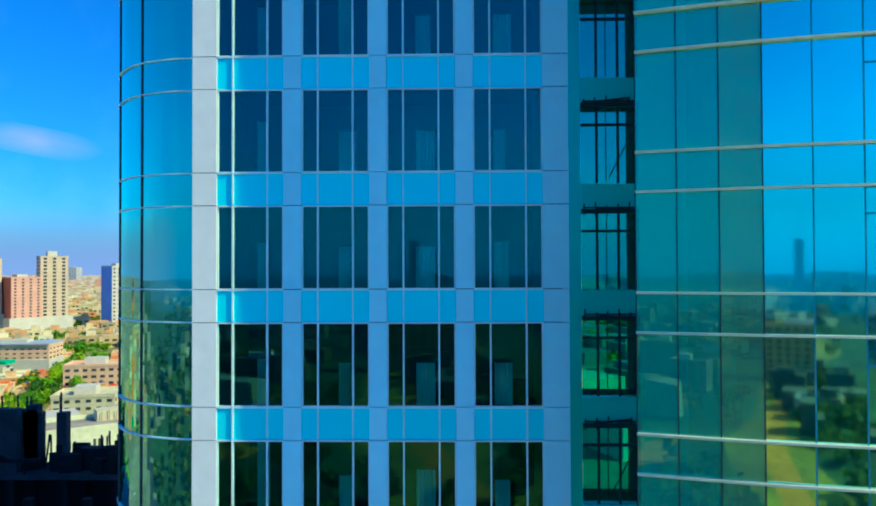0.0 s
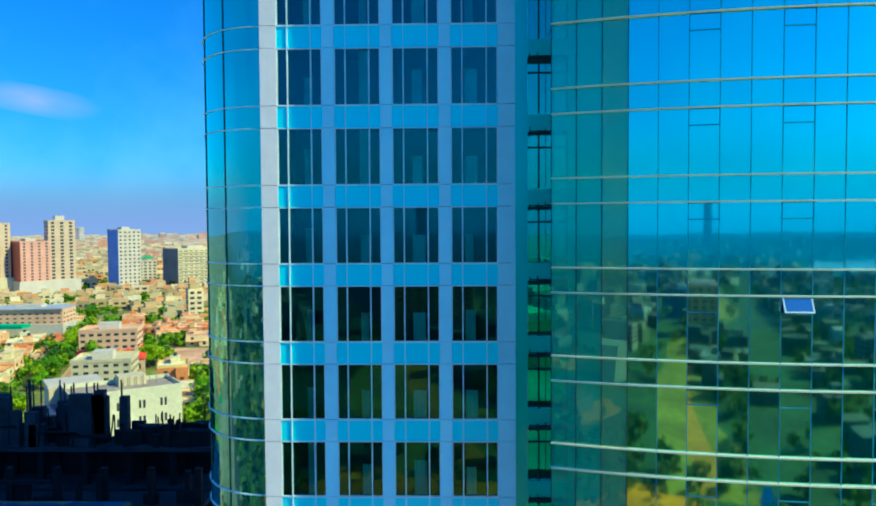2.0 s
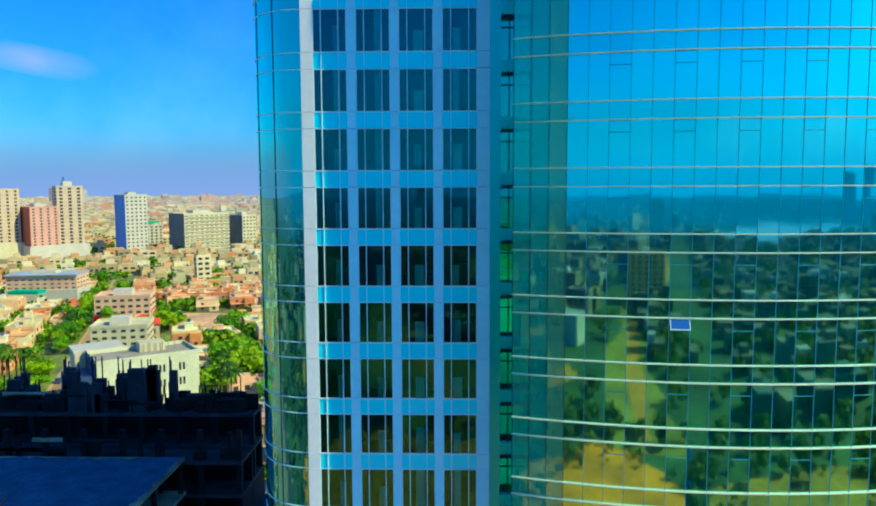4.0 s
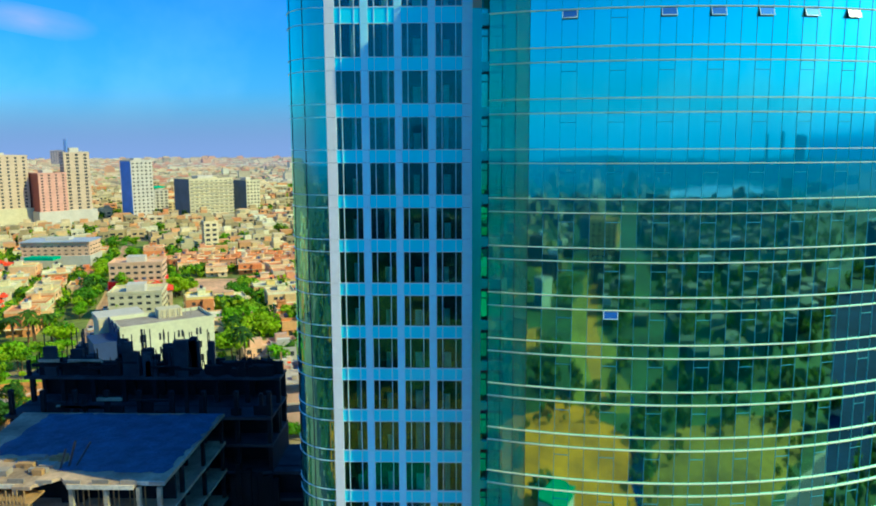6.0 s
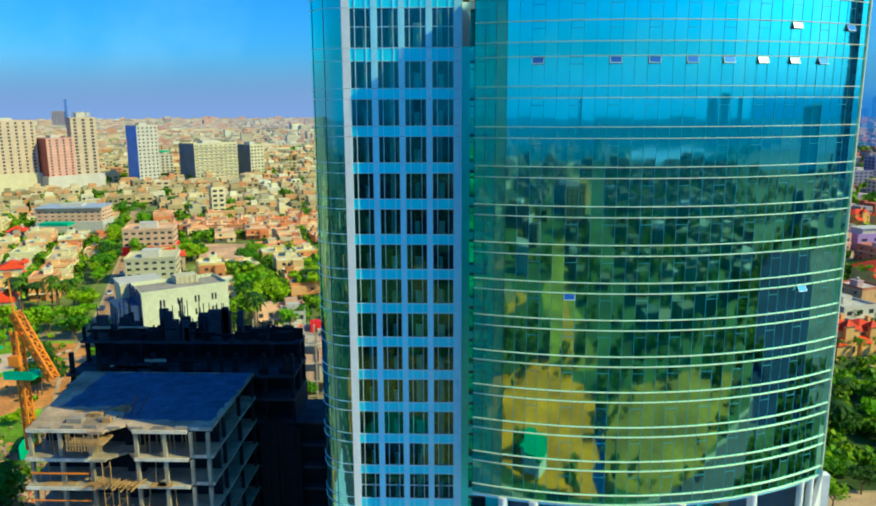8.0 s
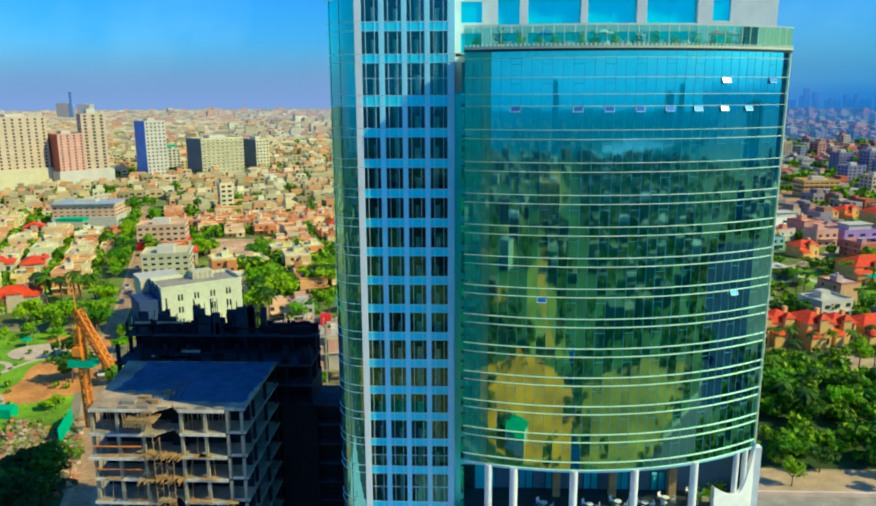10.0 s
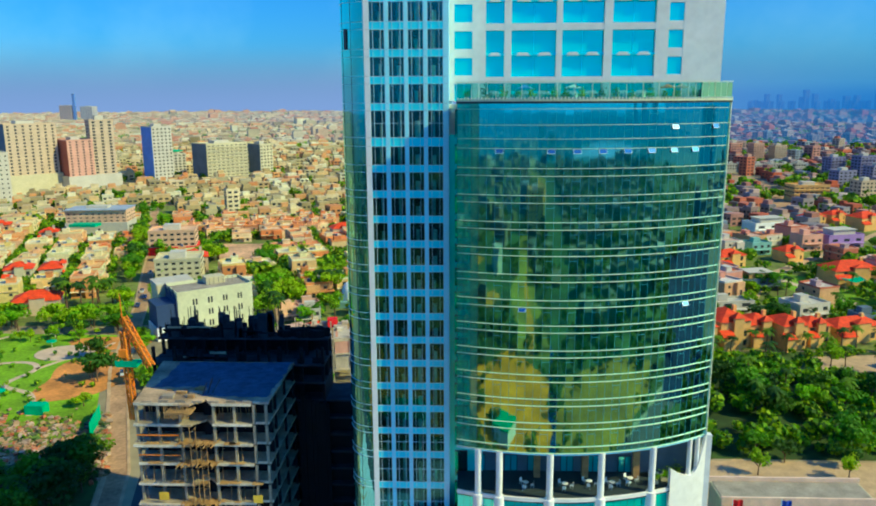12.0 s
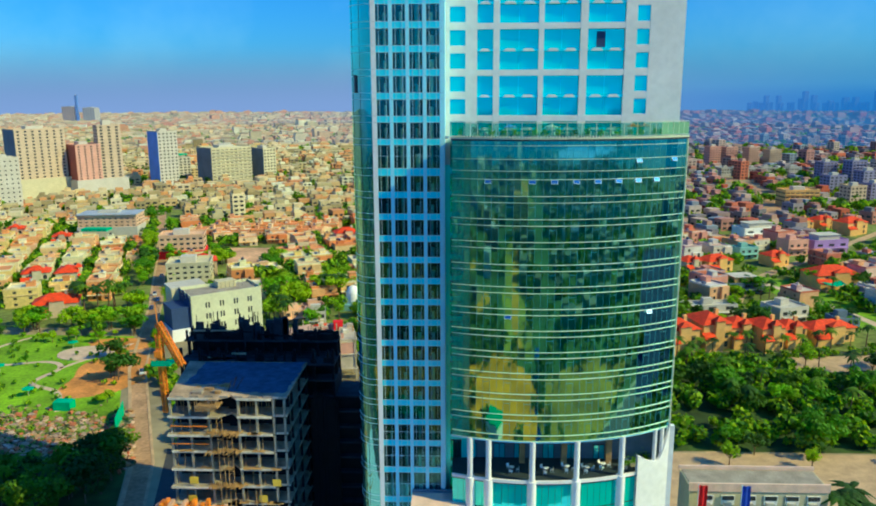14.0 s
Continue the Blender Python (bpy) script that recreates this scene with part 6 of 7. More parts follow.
def villa(x, y, rot, w, d, h, mat, label="low white flat-roofed villa among garden trees", top=None):
    """A low white villa: walls, parapet, porch and windows."""
    t = thing("villa", label, "house", "garden villas", at=pose(x, y, 0, 0, 0, rot))
    part("wall", Build().box(-w / 2, w / 2, -d / 2, d / 2, 0, h), mat, t)
    part("parapet", Build().box(-w / 2, w / 2, -d / 2, -d / 2 + 0.25, h, h + 0.9).box(-w / 2, w / 2, d / 2 - 0.25, d / 2, h, h + 0.9)
         .box(-w / 2, -w / 2 + 0.25, -d / 2 + 0.25, d / 2 - 0.25, h, h + 0.9).box(w / 2 - 0.25, w / 2, -d / 2 + 0.25, d / 2 - 0.25, h, h + 0.9), mat, t)
    part("stair_head", Build().box(-2, min(2, w / 4), 0, d / 3, h, h + 2.6), mat, t)
    if top:
        part("upper_storey", Build().box(-w * 0.3, w * 0.32, -d * 0.3, d * 0.4, h, h + 3.0), M[top], t)
        part("upper_roof", Build().box(-w * 0.33, w * 0.35, -d * 0.36, d * 0.43, h + 3.0, h + 3.3), M["pale"], t)
    part("porch", Build().box(-w / 2 + 1, w / 2 - 1, -d / 2 - 2.2, -d / 2, h * 0.5, h * 0.5 + 0.3), mat, t)
    for k in range(3):
        for f in range(2):
            part("window", Build().box(-w / 2 + w * (k + 0.3) / 3, -w / 2 + w * (k + 0.75) / 3, -d / 2 - 0.05, -d / 2 + 0.1, 0.9 + h * 0.5 * f, 0.9 + h * 0.5 * f + 1.4), M["pane_dark"], t)


for x, y, rot, w, d, h, mat, label, top in (
        (141, 177, 20, 14, 11, 6.2, "pale", "low white flat-roofed villa among garden trees", None),
        (113, 184, 8, 22, 8, 4.4, "pale", "long low white bungalow under trees", None),
        (140, 222, 10, 17, 11, 4.6, "slate", "grey house with an orange upper storey", "ochre"),
        (158, 165, 12, 9, 8, 5.0, "slate", "small grey block beside the lawn", None),
        (198, 357, 16, 26, 13, 6.6, "wall_white", "white modern house with stepped roofs", "pale"),
        (219, 311, 14, 22, 12, 7.6, "lilac", "lilac painted house with a flat roof", "pale"),
        (168, 295, 18, 12, 9, 6.0, "teal_paint", "pale teal painted house with a flat roof", None),
        (199, 306, 16, 13, 10, 8.4, "pink", "rose-brown house with deep openings", None),
        (-56, 172, 30, 10, 7, 4.2, "peach", "low peach shack behind the hall", None),
        (-46, 167, 12, 8, 7, 5.4, "pale", "low white shack behind the hall", None),
        (-50, 181, 24, 9, 6, 3.6, "salmon", "low salmon shack behind the hall", None)):
    villa(x, y, rot, w, d, h, M[mat], label, top)
solid("garden_lane", Build().strip(offset_line(GARDEN_LANE, 2.0), offset_line(GARDEN_LANE, -2.0), 0.06, 0.1), M["park_pave"], "pale lane between lawns", "path")
solid("dirt_road", Build().strip(offset_line(DIRT_ROAD, 7.0), offset_line(DIRT_ROAD, -7.0), 0.05, 0.1), M["dust_road"], "dusty road curving between houses", "road")
sheet = thing("garden_canopy", "bright green sheet canopy beside a lawn", "canopy", at=pose(181, 220, 0, 0, 0, 12))
part("canopy", Build().face((-5, -2, 4.6), (0, -2.4, 3.6), (0, 2, 4.2), (-5, 2, 5.0)).face((0, -2.4, 3.6), (5, -2, 4.4), (5, 2, 5.2), (0, 2, 4.2))
     .face((-5, 2, 4.9), (0, 2, 4.1), (0, -2.4, 3.5), (-5, -2, 4.5)).face((0, 2, 4.1), (5, 2, 5.1), (5, -2, 4.3), (0, -2.4, 3.5)), M["green_net"], sheet)
for px, py, pz in ((-5, -2, 4.5), (5, -2, 4.3), (5, 2, 5.1), (-5, 2, 4.9)):
    part("post", Build().tube((px, py, 0), (px, py, pz), 0.1, n=6), M["pale"], sheet)
solid("garden_east", Build().prism([(62, 63), (190, 63), (200, 138), (84, 138)], 0, 0.04), M["scrub"], "green garden ground under trees", "lawn")
solid("lawn_east", Build().prism([(142, 254), (152, 262), (170, 242), (180, 214), (188, 180), (190, 158), (164, 168), (160, 190), (154, 218)], 0, 0.05), M["lawn"], "green lawn strip beside a street", "lawn")
solid("soil_court", Build().prism([(-92, 256), (-93, 284), (-103, 318), (-131, 318), (-120, 286), (-110, 256)], 0, 0.05), material("court_soil", (0.62, 0.36, 0.20), 0.95, vary=0.3, scale=0.06, fine=0.2), "bare orange earth court among houses", "soil")

for x, y, k, rot in ((-20, 150, 0, 22), (-38, 140, 1, 112), (-14, 128, 2, 22), (-52, 128, 1, 22)):
    hip_house(x, y, rot, (11, 9, 10)[k], (9, 12, 10)[k], 6.4, ("salmon", "cream", "pink")[k])

# ---- trees in place ----
trnd = random.Random(9)
road_trees = []
for i in range(96):
    j = trnd.choice((2, 3, 3, 4, 4, 5, 6, 6, 6, 7, 7))
    a, side = trnd.random(), trnd.choice((1, 1, -1))
    p, q = Vector(ROAD[j]), Vector(ROAD[j + 1])
    n = (q - p).normalized()
    c = p + (q - p) * a + Vector((-n.y, n.x)) * side * trnd.uniform(4.6, 8.0)
    if math.sin(c.y * 0.075 + side * 1.3) < -0.1 or c.y < 105 and side > 0:
        continue
    road_trees.append((c.x, c.y))
for n, (x, y) in enumerate(road_trees[:30]):
    tree(x, y, trnd.uniform(0.6, 1.3))
for i in range(36):
    y = 226 + 4.0 * i + trnd.uniform(-2, 2)
    x = next(a[0] + (b[0] - a[0]) * (y - a[1]) / (b[1] - a[1]) for a, b in zip(ROAD, ROAD[1:]) if a[1] <= y <= b[1])
    tree(x - trnd.uniform(5.5, 9.5), y, trnd.uniform(0.6, 1.15))
for i in range(34):
    x = -112 - 90 * trnd.random()
    tree(x, 154 + trnd.uniform(-4, 8), trnd.uniform(0.7, 1.2))
for i in range(9):
    palm(-132 - 2.4 * i + trnd.uniform(-2, 2), 186 + trnd.uniform(-5, 4), trnd.uniform(1.2, 1.5))
for i in range(6):
    t = trnd.random()
    tree(-82 - 32 * t - trnd.uniform(1, 5), 68 + 82 * t, trnd.uniform(0.45, 0.9))
# dark foliage here puts the tower's shade into the leaf colour
for i in range(24):
    y = trnd.uniform(24, 45)
    tree(trnd.uniform(-96 + (y - 40), -70), y, trnd.uniform(0.8, 1.4), True)
for x, y in ((-71, 34), (-72, 39), (-70, 44), (-73, 47), (-71, 50), (-69.5, 38), (-74, 50), (-75, 47), (-74, 52), (-77, 49), (-72, 53)):
    tree(x, y, trnd.uniform(0.9, 1.2), True)
for i in range(18):
    y = trnd.uniform(96, 150)
    tree(trnd.uniform(-192, -150) if i % 3 else trnd.uniform(-150, -116), y if i % 3 else trnd.uniform(142, 152), trnd.uniform(0.45, 0.85))
for i in range(8):
    palm(trnd.uniform(-96, -76), trnd.uniform(36, 47), trnd.uniform(0.6, 0.9))
for i in range(14):
    tree(trnd.uniform(-190, -115), trnd.uniform(70, 148), trnd.uniform(0.3, 0.6))
for i in range(46):
    tree(trnd.uniform(70, 165), trnd.uniform(52, 128), trnd.uniform(0.7, 1.3), trnd.random() < 0.45)
for i in range(20):
    palm(trnd.uniform(76, 160), trnd.uniform(84, 130), trnd.uniform(0.8, 1.1))
for i in range(12):
    x = 86 + 6.4 * i + trnd.uniform(-1.5, 1.5)
    palm(x, 132 + 0.16 * (x - 84) + trnd.uniform(-2, 2), trnd.uniform(0.7, 1.0))
for i in range(44):
    x, y = trnd.uniform(95, 215), trnd.uniform(160, 250)
    if near_seg(x, y, GARDEN_LANE, 10):
        continue
    tree(x, y, trnd.uniform(0.7, 1.2), trnd.random() < 0.4) if trnd.random() < 0.7 else palm(x, y, 1.0)
for i in range(16):
    tree(-122 + trnd.uniform(-6, 5), 262 + 1.5 * i + trnd.uniform(-2, 2), trnd.uniform(0.8, 1.3))
for i in range(12):
    tree(-88 + trnd.uniform(-4, 4) - 0.2 * i, 258 + 3.2 * i, trnd.uniform(0.7, 1.1))
for i in range(16):
    tree(trnd.uniform(-58, -8), trnd.uniform(98, 165), trnd.uniform(0.7, 1.2), trnd.random() < 0.3)
for i in range(16):
    a = trnd.random()
    tree(104 + 70 * a, 164 + 18 * a + trnd.uniform(-4, 4), trnd.uniform(0.5, 1.0), trnd.random() < 0.5)
for x, y in ((-64, 182), (-66, 190), (-60, 190), (-64, 172), (-44, 204), (-52, 205), (-70, 198), (-26, 204), (-70, 210), (-60, 222), (-34, 214), (-44, 226), (-54, 214), (-62, 204), (-48, 218)):
    tree(x, y, trnd.uniform(1.1, 1.6))
for x, y in ((-61, 170), (-57, 163), (-46, 206), (-42, 210), (-50, 208), (-30, 206)):
    palm(x, y, trnd.uniform(1.0, 1.4))
for x, y, s in [p for p in tree_spots if p[1] < 200]:
    tree(x, y, s * trnd.uniform(0.8, 1.2), x > 0 and trnd.random() < 0.7)

# ---- the rest of the city, out to the haze ----
crnd = random.Random(21)
far_west, far_east, far_south, far_win, far_trees, south_trees = Build(), Build(), Build(), Build(), Build(), Build()


def far_building(x, y, w, d, h, rot, windows):
    far = far_east if x > 40 and y > 300 else far_south if y < -60 else far_west
    c, s = math.cos(rot), math.sin(rot)
    i = len(far.v)
    pts = [(x + a * c - b * s, y + a * s + b * c) for a, b in ((-w / 2, -d / 2), (w / 2, -d / 2), (w / 2, d / 2), (-w / 2, d / 2))]
    far.v += [(px, py, 0) for px, py in pts] + [(px, py, h) for px, py in pts]
    far.f += [(i + 4, i + 5, i + 6, i + 7)] + [(i + k, i + (k + 1) % 4, i + 4 + (k + 1) % 4, i + 4 + k) for k in range(4)]
    if crnd.random() < 0.6:
        k = crnd.uniform(0.2, 0.35)
        ox, oy = x + crnd.uniform(-0.2, 0.2) * w, y + crnd.uniform(-0.2, 0.2) * d
        i = len(far.v)
        pts2 = [(ox + a * c - b * s, oy + a * s + b * c) for a, b in ((-w * k, -d * k), (w * k, -d * k), (w * k, d * k), (-w * k, d * k))]
        far.v += [(px, py, h) for px, py in pts2] + [(px, py, h + 2.8) for px, py in pts2]
        far.f += [(i + 4, i + 5, i + 6, i + 7)] + [(i + q, i + (q + 1) % 4, i + 4 + (q + 1) % 4, i + 4 + q) for q in range(4)]
    if windows:
        fl = max(1, int(h / 3.2))
        for f in range(fl):
            z0 = 3.2 * f + 1.0
            for e0, e1, nx, ny in ((pts[0], pts[1], s, -c), (pts[1], pts[2], c, s), (pts[3], pts[0], -c, -s)):
                for t0, t1 in ((0.12, 0.4), (0.58, 0.86)):
                    ax, ay = e0[0] + (e1[0] - e0[0]) * t0 + nx * 0.06, e0[1] + (e1[1] - e0[1]) * t0 + ny * 0.06
                    bx, by = e0[0] + (e1[0] - e0[0]) * t1 + nx * 0.06, e0[1] + (e1[1] - e0[1]) * t1 + ny * 0.06
                    far_win.face((ax, ay, z0), (bx, by, z0), (bx, by, z0 + 1.5), (ax, ay, z0 + 1.5))


def far_tree(x, y, r, n):
    for _ in range(n):
        d = Vector((crnd.gauss(0, 1), crnd.gauss(0, 1), crnd.gauss(0, 0.8))).normalized()
        p = Vector((x, y, r * 1.15)) + Vector((d.x * r, d.y * r, d.z * r * 0.8)) * crnd.uniform(0.5, 1.0)
        u = Vector((crnd.gauss(0, 1), crnd.gauss(0, 1), crnd.gauss(0, 1))).normalized() * r * (0.42 if n < 30 else 0.30)
        v = u.cross(d).normalized() * r * (0.36 if n < 30 else 0.27)
        (far_trees if y > 1 else south_trees).face(tuple(p - u), tuple(p - v), tuple(p + u), tuple(p + v))


def fill(y0, y1, cell, x_lo, x_hi, empty, tall, windows, green):
    y = y0
    while y < y1:
        x = x_lo(y)
        while x < x_hi(y):
            px, py = x + crnd.uniform(-0.12, 0.12) * cell, y + crnd.uniform(-0.12, 0.12) * cell
            x += cell
            if not is_free(px, py, min(6, 0.3 * cell)):
                continue
            if crnd.random() < empty:
                if crnd.random() < green:
                    far_tree(px, py, crnd.uniform(2.5, 4.2) * (cell / 18) ** 0.5, 22 if cell < 20 else 12)
                continue
            h = crnd.choice((6.5, 7, 7.5, 9.5, 10)) if crnd.random() > tall else crnd.uniform(13, 24)
            far_building(px, py, cell * crnd.uniform(0.45, 0.78), cell * crnd.uniform(0.45, 0.8), h * (0.85 if cell < 18 else 1), GRID + crnd.choice((0, 0, 0.5)) * 0.3, windows)
            if crnd.random() < green:
                far_tree(px + cell * 0.45, py + crnd.uniform(-5, 5), crnd.uniform(1.6, 3.2) * (cell / 18) ** 0.5, 16 if cell < 20 else 8)
        y += cell


for x, y in near_houses:
    for _ in range(7 if x < 0 else 8):
        if crnd.random() < 0.62:
            p = Vector((x, y)) + GU * crnd.choice((-8.4, 8.4)) + GV * crnd.uniform(-9, 9)
            far_tree(p.x, p.y, crnd.uniform(1.4, 3.3), 50)
for x, y in road_trees[30:]:
    far_tree(x, y, crnd.uniform(2.0, 3.6), 110)
for x, y, _s in tree_spots:
    for _ in range(4):
        far_tree(x + crnd.uniform(-8, 8), y + crnd.uniform(-8, 8), crnd.uniform(2.4, 4.0), 90)
for x, y in near_houses:
    if crnd.random() < (0.35 if x < 0 else 0.6):
        p = Vector((x, y)) + GU * crnd.choice((-8.6, 8.6)) + GV * crnd.choice((-9, 9))
        far_tree(p.x, p.y, crnd.uniform(2.6, 4.4), 110)
for i in range(190):
    x, y = crnd.uniform(-68, -12), crnd.uniform(126, 226)
    if x < -52 and y < 168 or abs(x + 35) < 9 and 166 < y < 198:
        continue
    far_tree(x, y, crnd.uniform(1.0, 2.4), 70)
# north, left of the tower and right of it
fill(404, 560, 15, lambda y: 13 - 0.74 * (y + 112), lambda y: 13 - 0.06 * (y + 112), 0.22, 0.01, True, 0.85)
fill(337, 560, 15, lambda y: 13 + 0.20 * (y + 112), lambda y: 13 + 0.66 * (y + 112), 0.40, 0.01, True, 1.0)
fill(560, 1050, 18, lambda y: 13 - 0.74 * (y + 112), lambda y: 13 - 0.03 * (y + 112), 0.24, 0.02, True, 0.85)
fill(560, 820, 17, lambda y: 13 + 0.20 * (y + 112), lambda y: 13 + 0.66 * (y + 112), 0.34, 0.06, True, 0.95)
fill(820, 1450, 22, lambda y: 13 + 0.20 * (y + 112), lambda y: 13 + 0.66 * (y + 112), 0.42, 0.12, True, 0.9)
fill(1050, 2000, 30, lambda y: 13 - 0.74 * (y + 112), lambda y: 13 - 0.03 * (y + 112), 0.28, 0.03, False, 0.8)
fill(1450, 2400, 34, lambda y: 13 + 0.20 * (y + 112), lambda y: 13 + 0.66 * (y + 112), 0.38, 0.08, False, 0.85)
fill(2000, 4300, 48, lambda y: 13 - 0.74 * (y + 112), lambda y: 13 - 0.03 * (y + 112), 0.18, 0.04, False, 0.35)
fill(2400, 4300, 52, lambda y: 13 + 0.20 * (y + 112), lambda y: 13 + 0.66 * (y + 112), 0.42, 0.05, False, 0.85)
# between, behind the tower
fill(200, 1100, 40, lambda y: 13 - 0.10 * (y + 112), lambda y: 13 + 0.22 * (y + 112), 0.4, 0.05, False, 0.6)
# south and west, seen only in the glass
fill(-2400, -700, 40, lambda y: -900 + 0.5 * y, lambda y: 1100 - 0.6 * y, 0.62, 0.04, False, 0.9)
fill(-140, 160, 26, lambda y: -620, lambda y: -215, 0.35, 0.05, False, 0.7)
fill(-140, 90, 30, lambda y: 390, lambda y: 900, 0.6, 0.05, False, 0.9)
# streets of grey houses across the road, in blocks of two rows
for iy in range(30):
    for ix in range(40):
        x = 34 + 17.5 * ix + 7.0 * (ix // 5) - 0.30 * 17.5 * iy * (ix < 3)
        y = -158 - 16.0 * iy - 9.0 * (iy // 2)
        if x > 150 - 0.75 * y or (x < 62 and y > -230):
            continue
        if crnd.random() < 0.66:
            far_building(x + crnd.uniform(-1, 1), y + crnd.uniform(-1, 1), crnd.uniform(10, 15), crnd.uniform(9, 13), crnd.choice((4.5, 7.5, 7.5, 8, 10.5)), radians(crnd.choice((0, 0, 8))), False)
        for _ in range(4):
            if crnd.random() < 0.8:
                far_tree(x + crnd.uniform(-9, 9), y - 8.5 + crnd.uniform(-3, 3), crnd.uniform(2.2, 4.6), 40)
for iy in range(16):
    for ix in range(9):
        x, y = -75 - 24 * ix + crnd.uniform(-3, 3), -190 - 30 * iy + crnd.uniform(-3, 3)
        if crnd.random() < 0.4:
            far_building(x, y, crnd.uniform(11, 20), crnd.uniform(10, 14), crnd.choice((4.5, 7.5, 8, 13)), radians(10), False)


def grove(x, y):
    """Where the trees across the road stand dense: uneven groves with clearings."""
    return math.sin(x * 0.031 + 1.2 * math.sin(y * 0.017)) + math.sin(y * 0.043 + 1.7 * math.sin(x * 0.013 + 2)) > crnd.uniform(-1.1, 0.5)


def strip_x(y):
    """Middle of the open dry strip that runs away from the road."""
    return 6 + 20 * math.sin((y + 160) * 0.012) - 0.06 * max(0, -y - 300)


for i in range(4600):
    y = -150 - 900 * crnd.random() ** 1.6
    x = crnd.uniform(-380 + 0.4 * y, 480 - 0.5 * y)
    if not (-56 < x < 124 and y > -142) and not (x > 34 and x < 150 - 0.75 * y) and abs(x - strip_x(y)) > 20 and is_free(x, y) and grove(x, y):
        far_tree(x, y, crnd.uniform(2.6, 5.0), 36)
for i in range(230):
    x, y = crnd.uniform(-170, 180), crnd.uniform(-150, -68)
    if not ((x + 2) / 42) ** 2 + ((y + 104) / 34) ** 2 < 1 and not (((x - 82) / 48) ** 2 + ((y + 90) / 26) ** 2 < 1):
        far_tree(x, y, crnd.uniform(2.0, 4.4), 60)
for x, y in ((-11, -84), (-14, -80), (-16, -83), (-30, -92), (-27, -88), (-34, -104), (30, -98), (34, -110), (-24, -130), (-28, -126), (38, -96)):
    far_tree(x, y, crnd.uniform(1.8, 3.2), 70)
for i in range(150):
    a, k = crnd.uniform(0, 2 * math.pi), crnd.uniform(0.72, 1.12)
    cx, cy, rx, ry = crnd.choice(((-2, -104, 44, 34), (84, -94, 50, 29)))
    far_tree(cx + rx * k * math.cos(a), cy + ry * k * math.sin(a), crnd.uniform(0.7, 1.7), 40)
for i in range(420):
    x, y = crnd.uniform(130, 420), crnd.uniform(-165, -60)
    if x > 150 - 0.75 * y - 60 and not (y > -60 - (x - 130) * 0.62 and x < 372):
        far_tree(x, y, crnd.uniform(2.4, 4.6), 44)
for i in range(110):
    far_tree(crnd.uniform(52, 190), crnd.uniform(-44, 0), crnd.uniform(1.6, 3.4), 60)
for i in range(360):
    x, y = crnd.uniform(66, 185), crnd.uniform(64, 128)
    if not (120 < x < 156 and y > 114):
        far_tree(x, y, crnd.uniform(1.4, 3.0), 70)
for i in range(210):
    x, y = crnd.uniform(92, 225), crnd.uniform(158, 262)
    if not near_seg(x, y, GARDEN_LANE, 9):
        far_tree(x, y, crnd.uniform(1.2, 2.8), 60)
for i in range(60):
    x = 84 + 82 * crnd.random()
    far_tree(x, 127 + 0.16 * (x - 84) + crnd.uniform(-3, 3), crnd.uniform(0.8, 1.6), 60)
solid("garden_court", Build().prism([(122, 118), (150, 122), (154, 136), (124, 133)], 0, 0.07), M["pave"], "ochre paved court before red-roofed houses", "pavement")
for i in range(60):
    a = crnd.random()
    far_tree(-63 - 30 * a + 5.0 + crnd.uniform(-0.5, 3.0), 56 + 64 * a, crnd.uniform(0.9, 2.3), 70)
for i in range(170):
    x, y = crnd.uniform(-190, -84), crnd.uniform(66, 150)
    if x < -78 - (y - 62) * 0.39:
        far_tree(x, y, crnd.uniform(0.4, 1.1), 26)
ernd = random.Random(77)
for i in range(420):
    y = ernd.uniform(440, 1250)
    far_tree(13 + ernd.uniform(0.20, 0.66) * (y + 112), y, ernd.uniform(3.4, 7.0), 110)
for i in range(300):
    y = ernd.uniform(404, 1000)
    far_tree(13 - ernd.uniform(0.08, 0.72) * (y + 112), y, ernd.uniform(2.4, 4.6), 80)
solid("far_houses_east", far_east, M["far_house_east"], "brown and pink crowded city houses under haze", "houses", "stuff")
M["far_house_south"] = material("grey_plaster_far", (0.4, 0.4, 0.3), 0.9, vary=0.2, scale=0.08, fine=0.15,
                                by_island=[(0.12, 0.13, 0.06), (0.18, 0.18, 0.10), (0.09, 0.10, 0.05), (0.36, 0.34, 0.23), (0.15, 0.13, 0.06), (0.11, 0.12, 0.07), (0.08, 0.10, 0.06), (0.22, 0.19, 0.09)])
solid("far_houses_south", far_south, M["far_house_south"], "grey flat-roofed houses in rows across the road", "houses", "stuff")
solid("far_houses", far_west, M["far_house"], "pale crowded flat-roofed city houses", "houses", "stuff")
solid("far_windows", far_win, M["pane_dark"], "dark windows of far houses", "windows", "stuff")
solid("far_trees", far_trees, M["leaf_far"], "green trees scattered through the city", "trees", "stuff")

solid("south_trees", south_trees, M["leaf_dark"], "dark green trees across the road", "trees", "stuff")

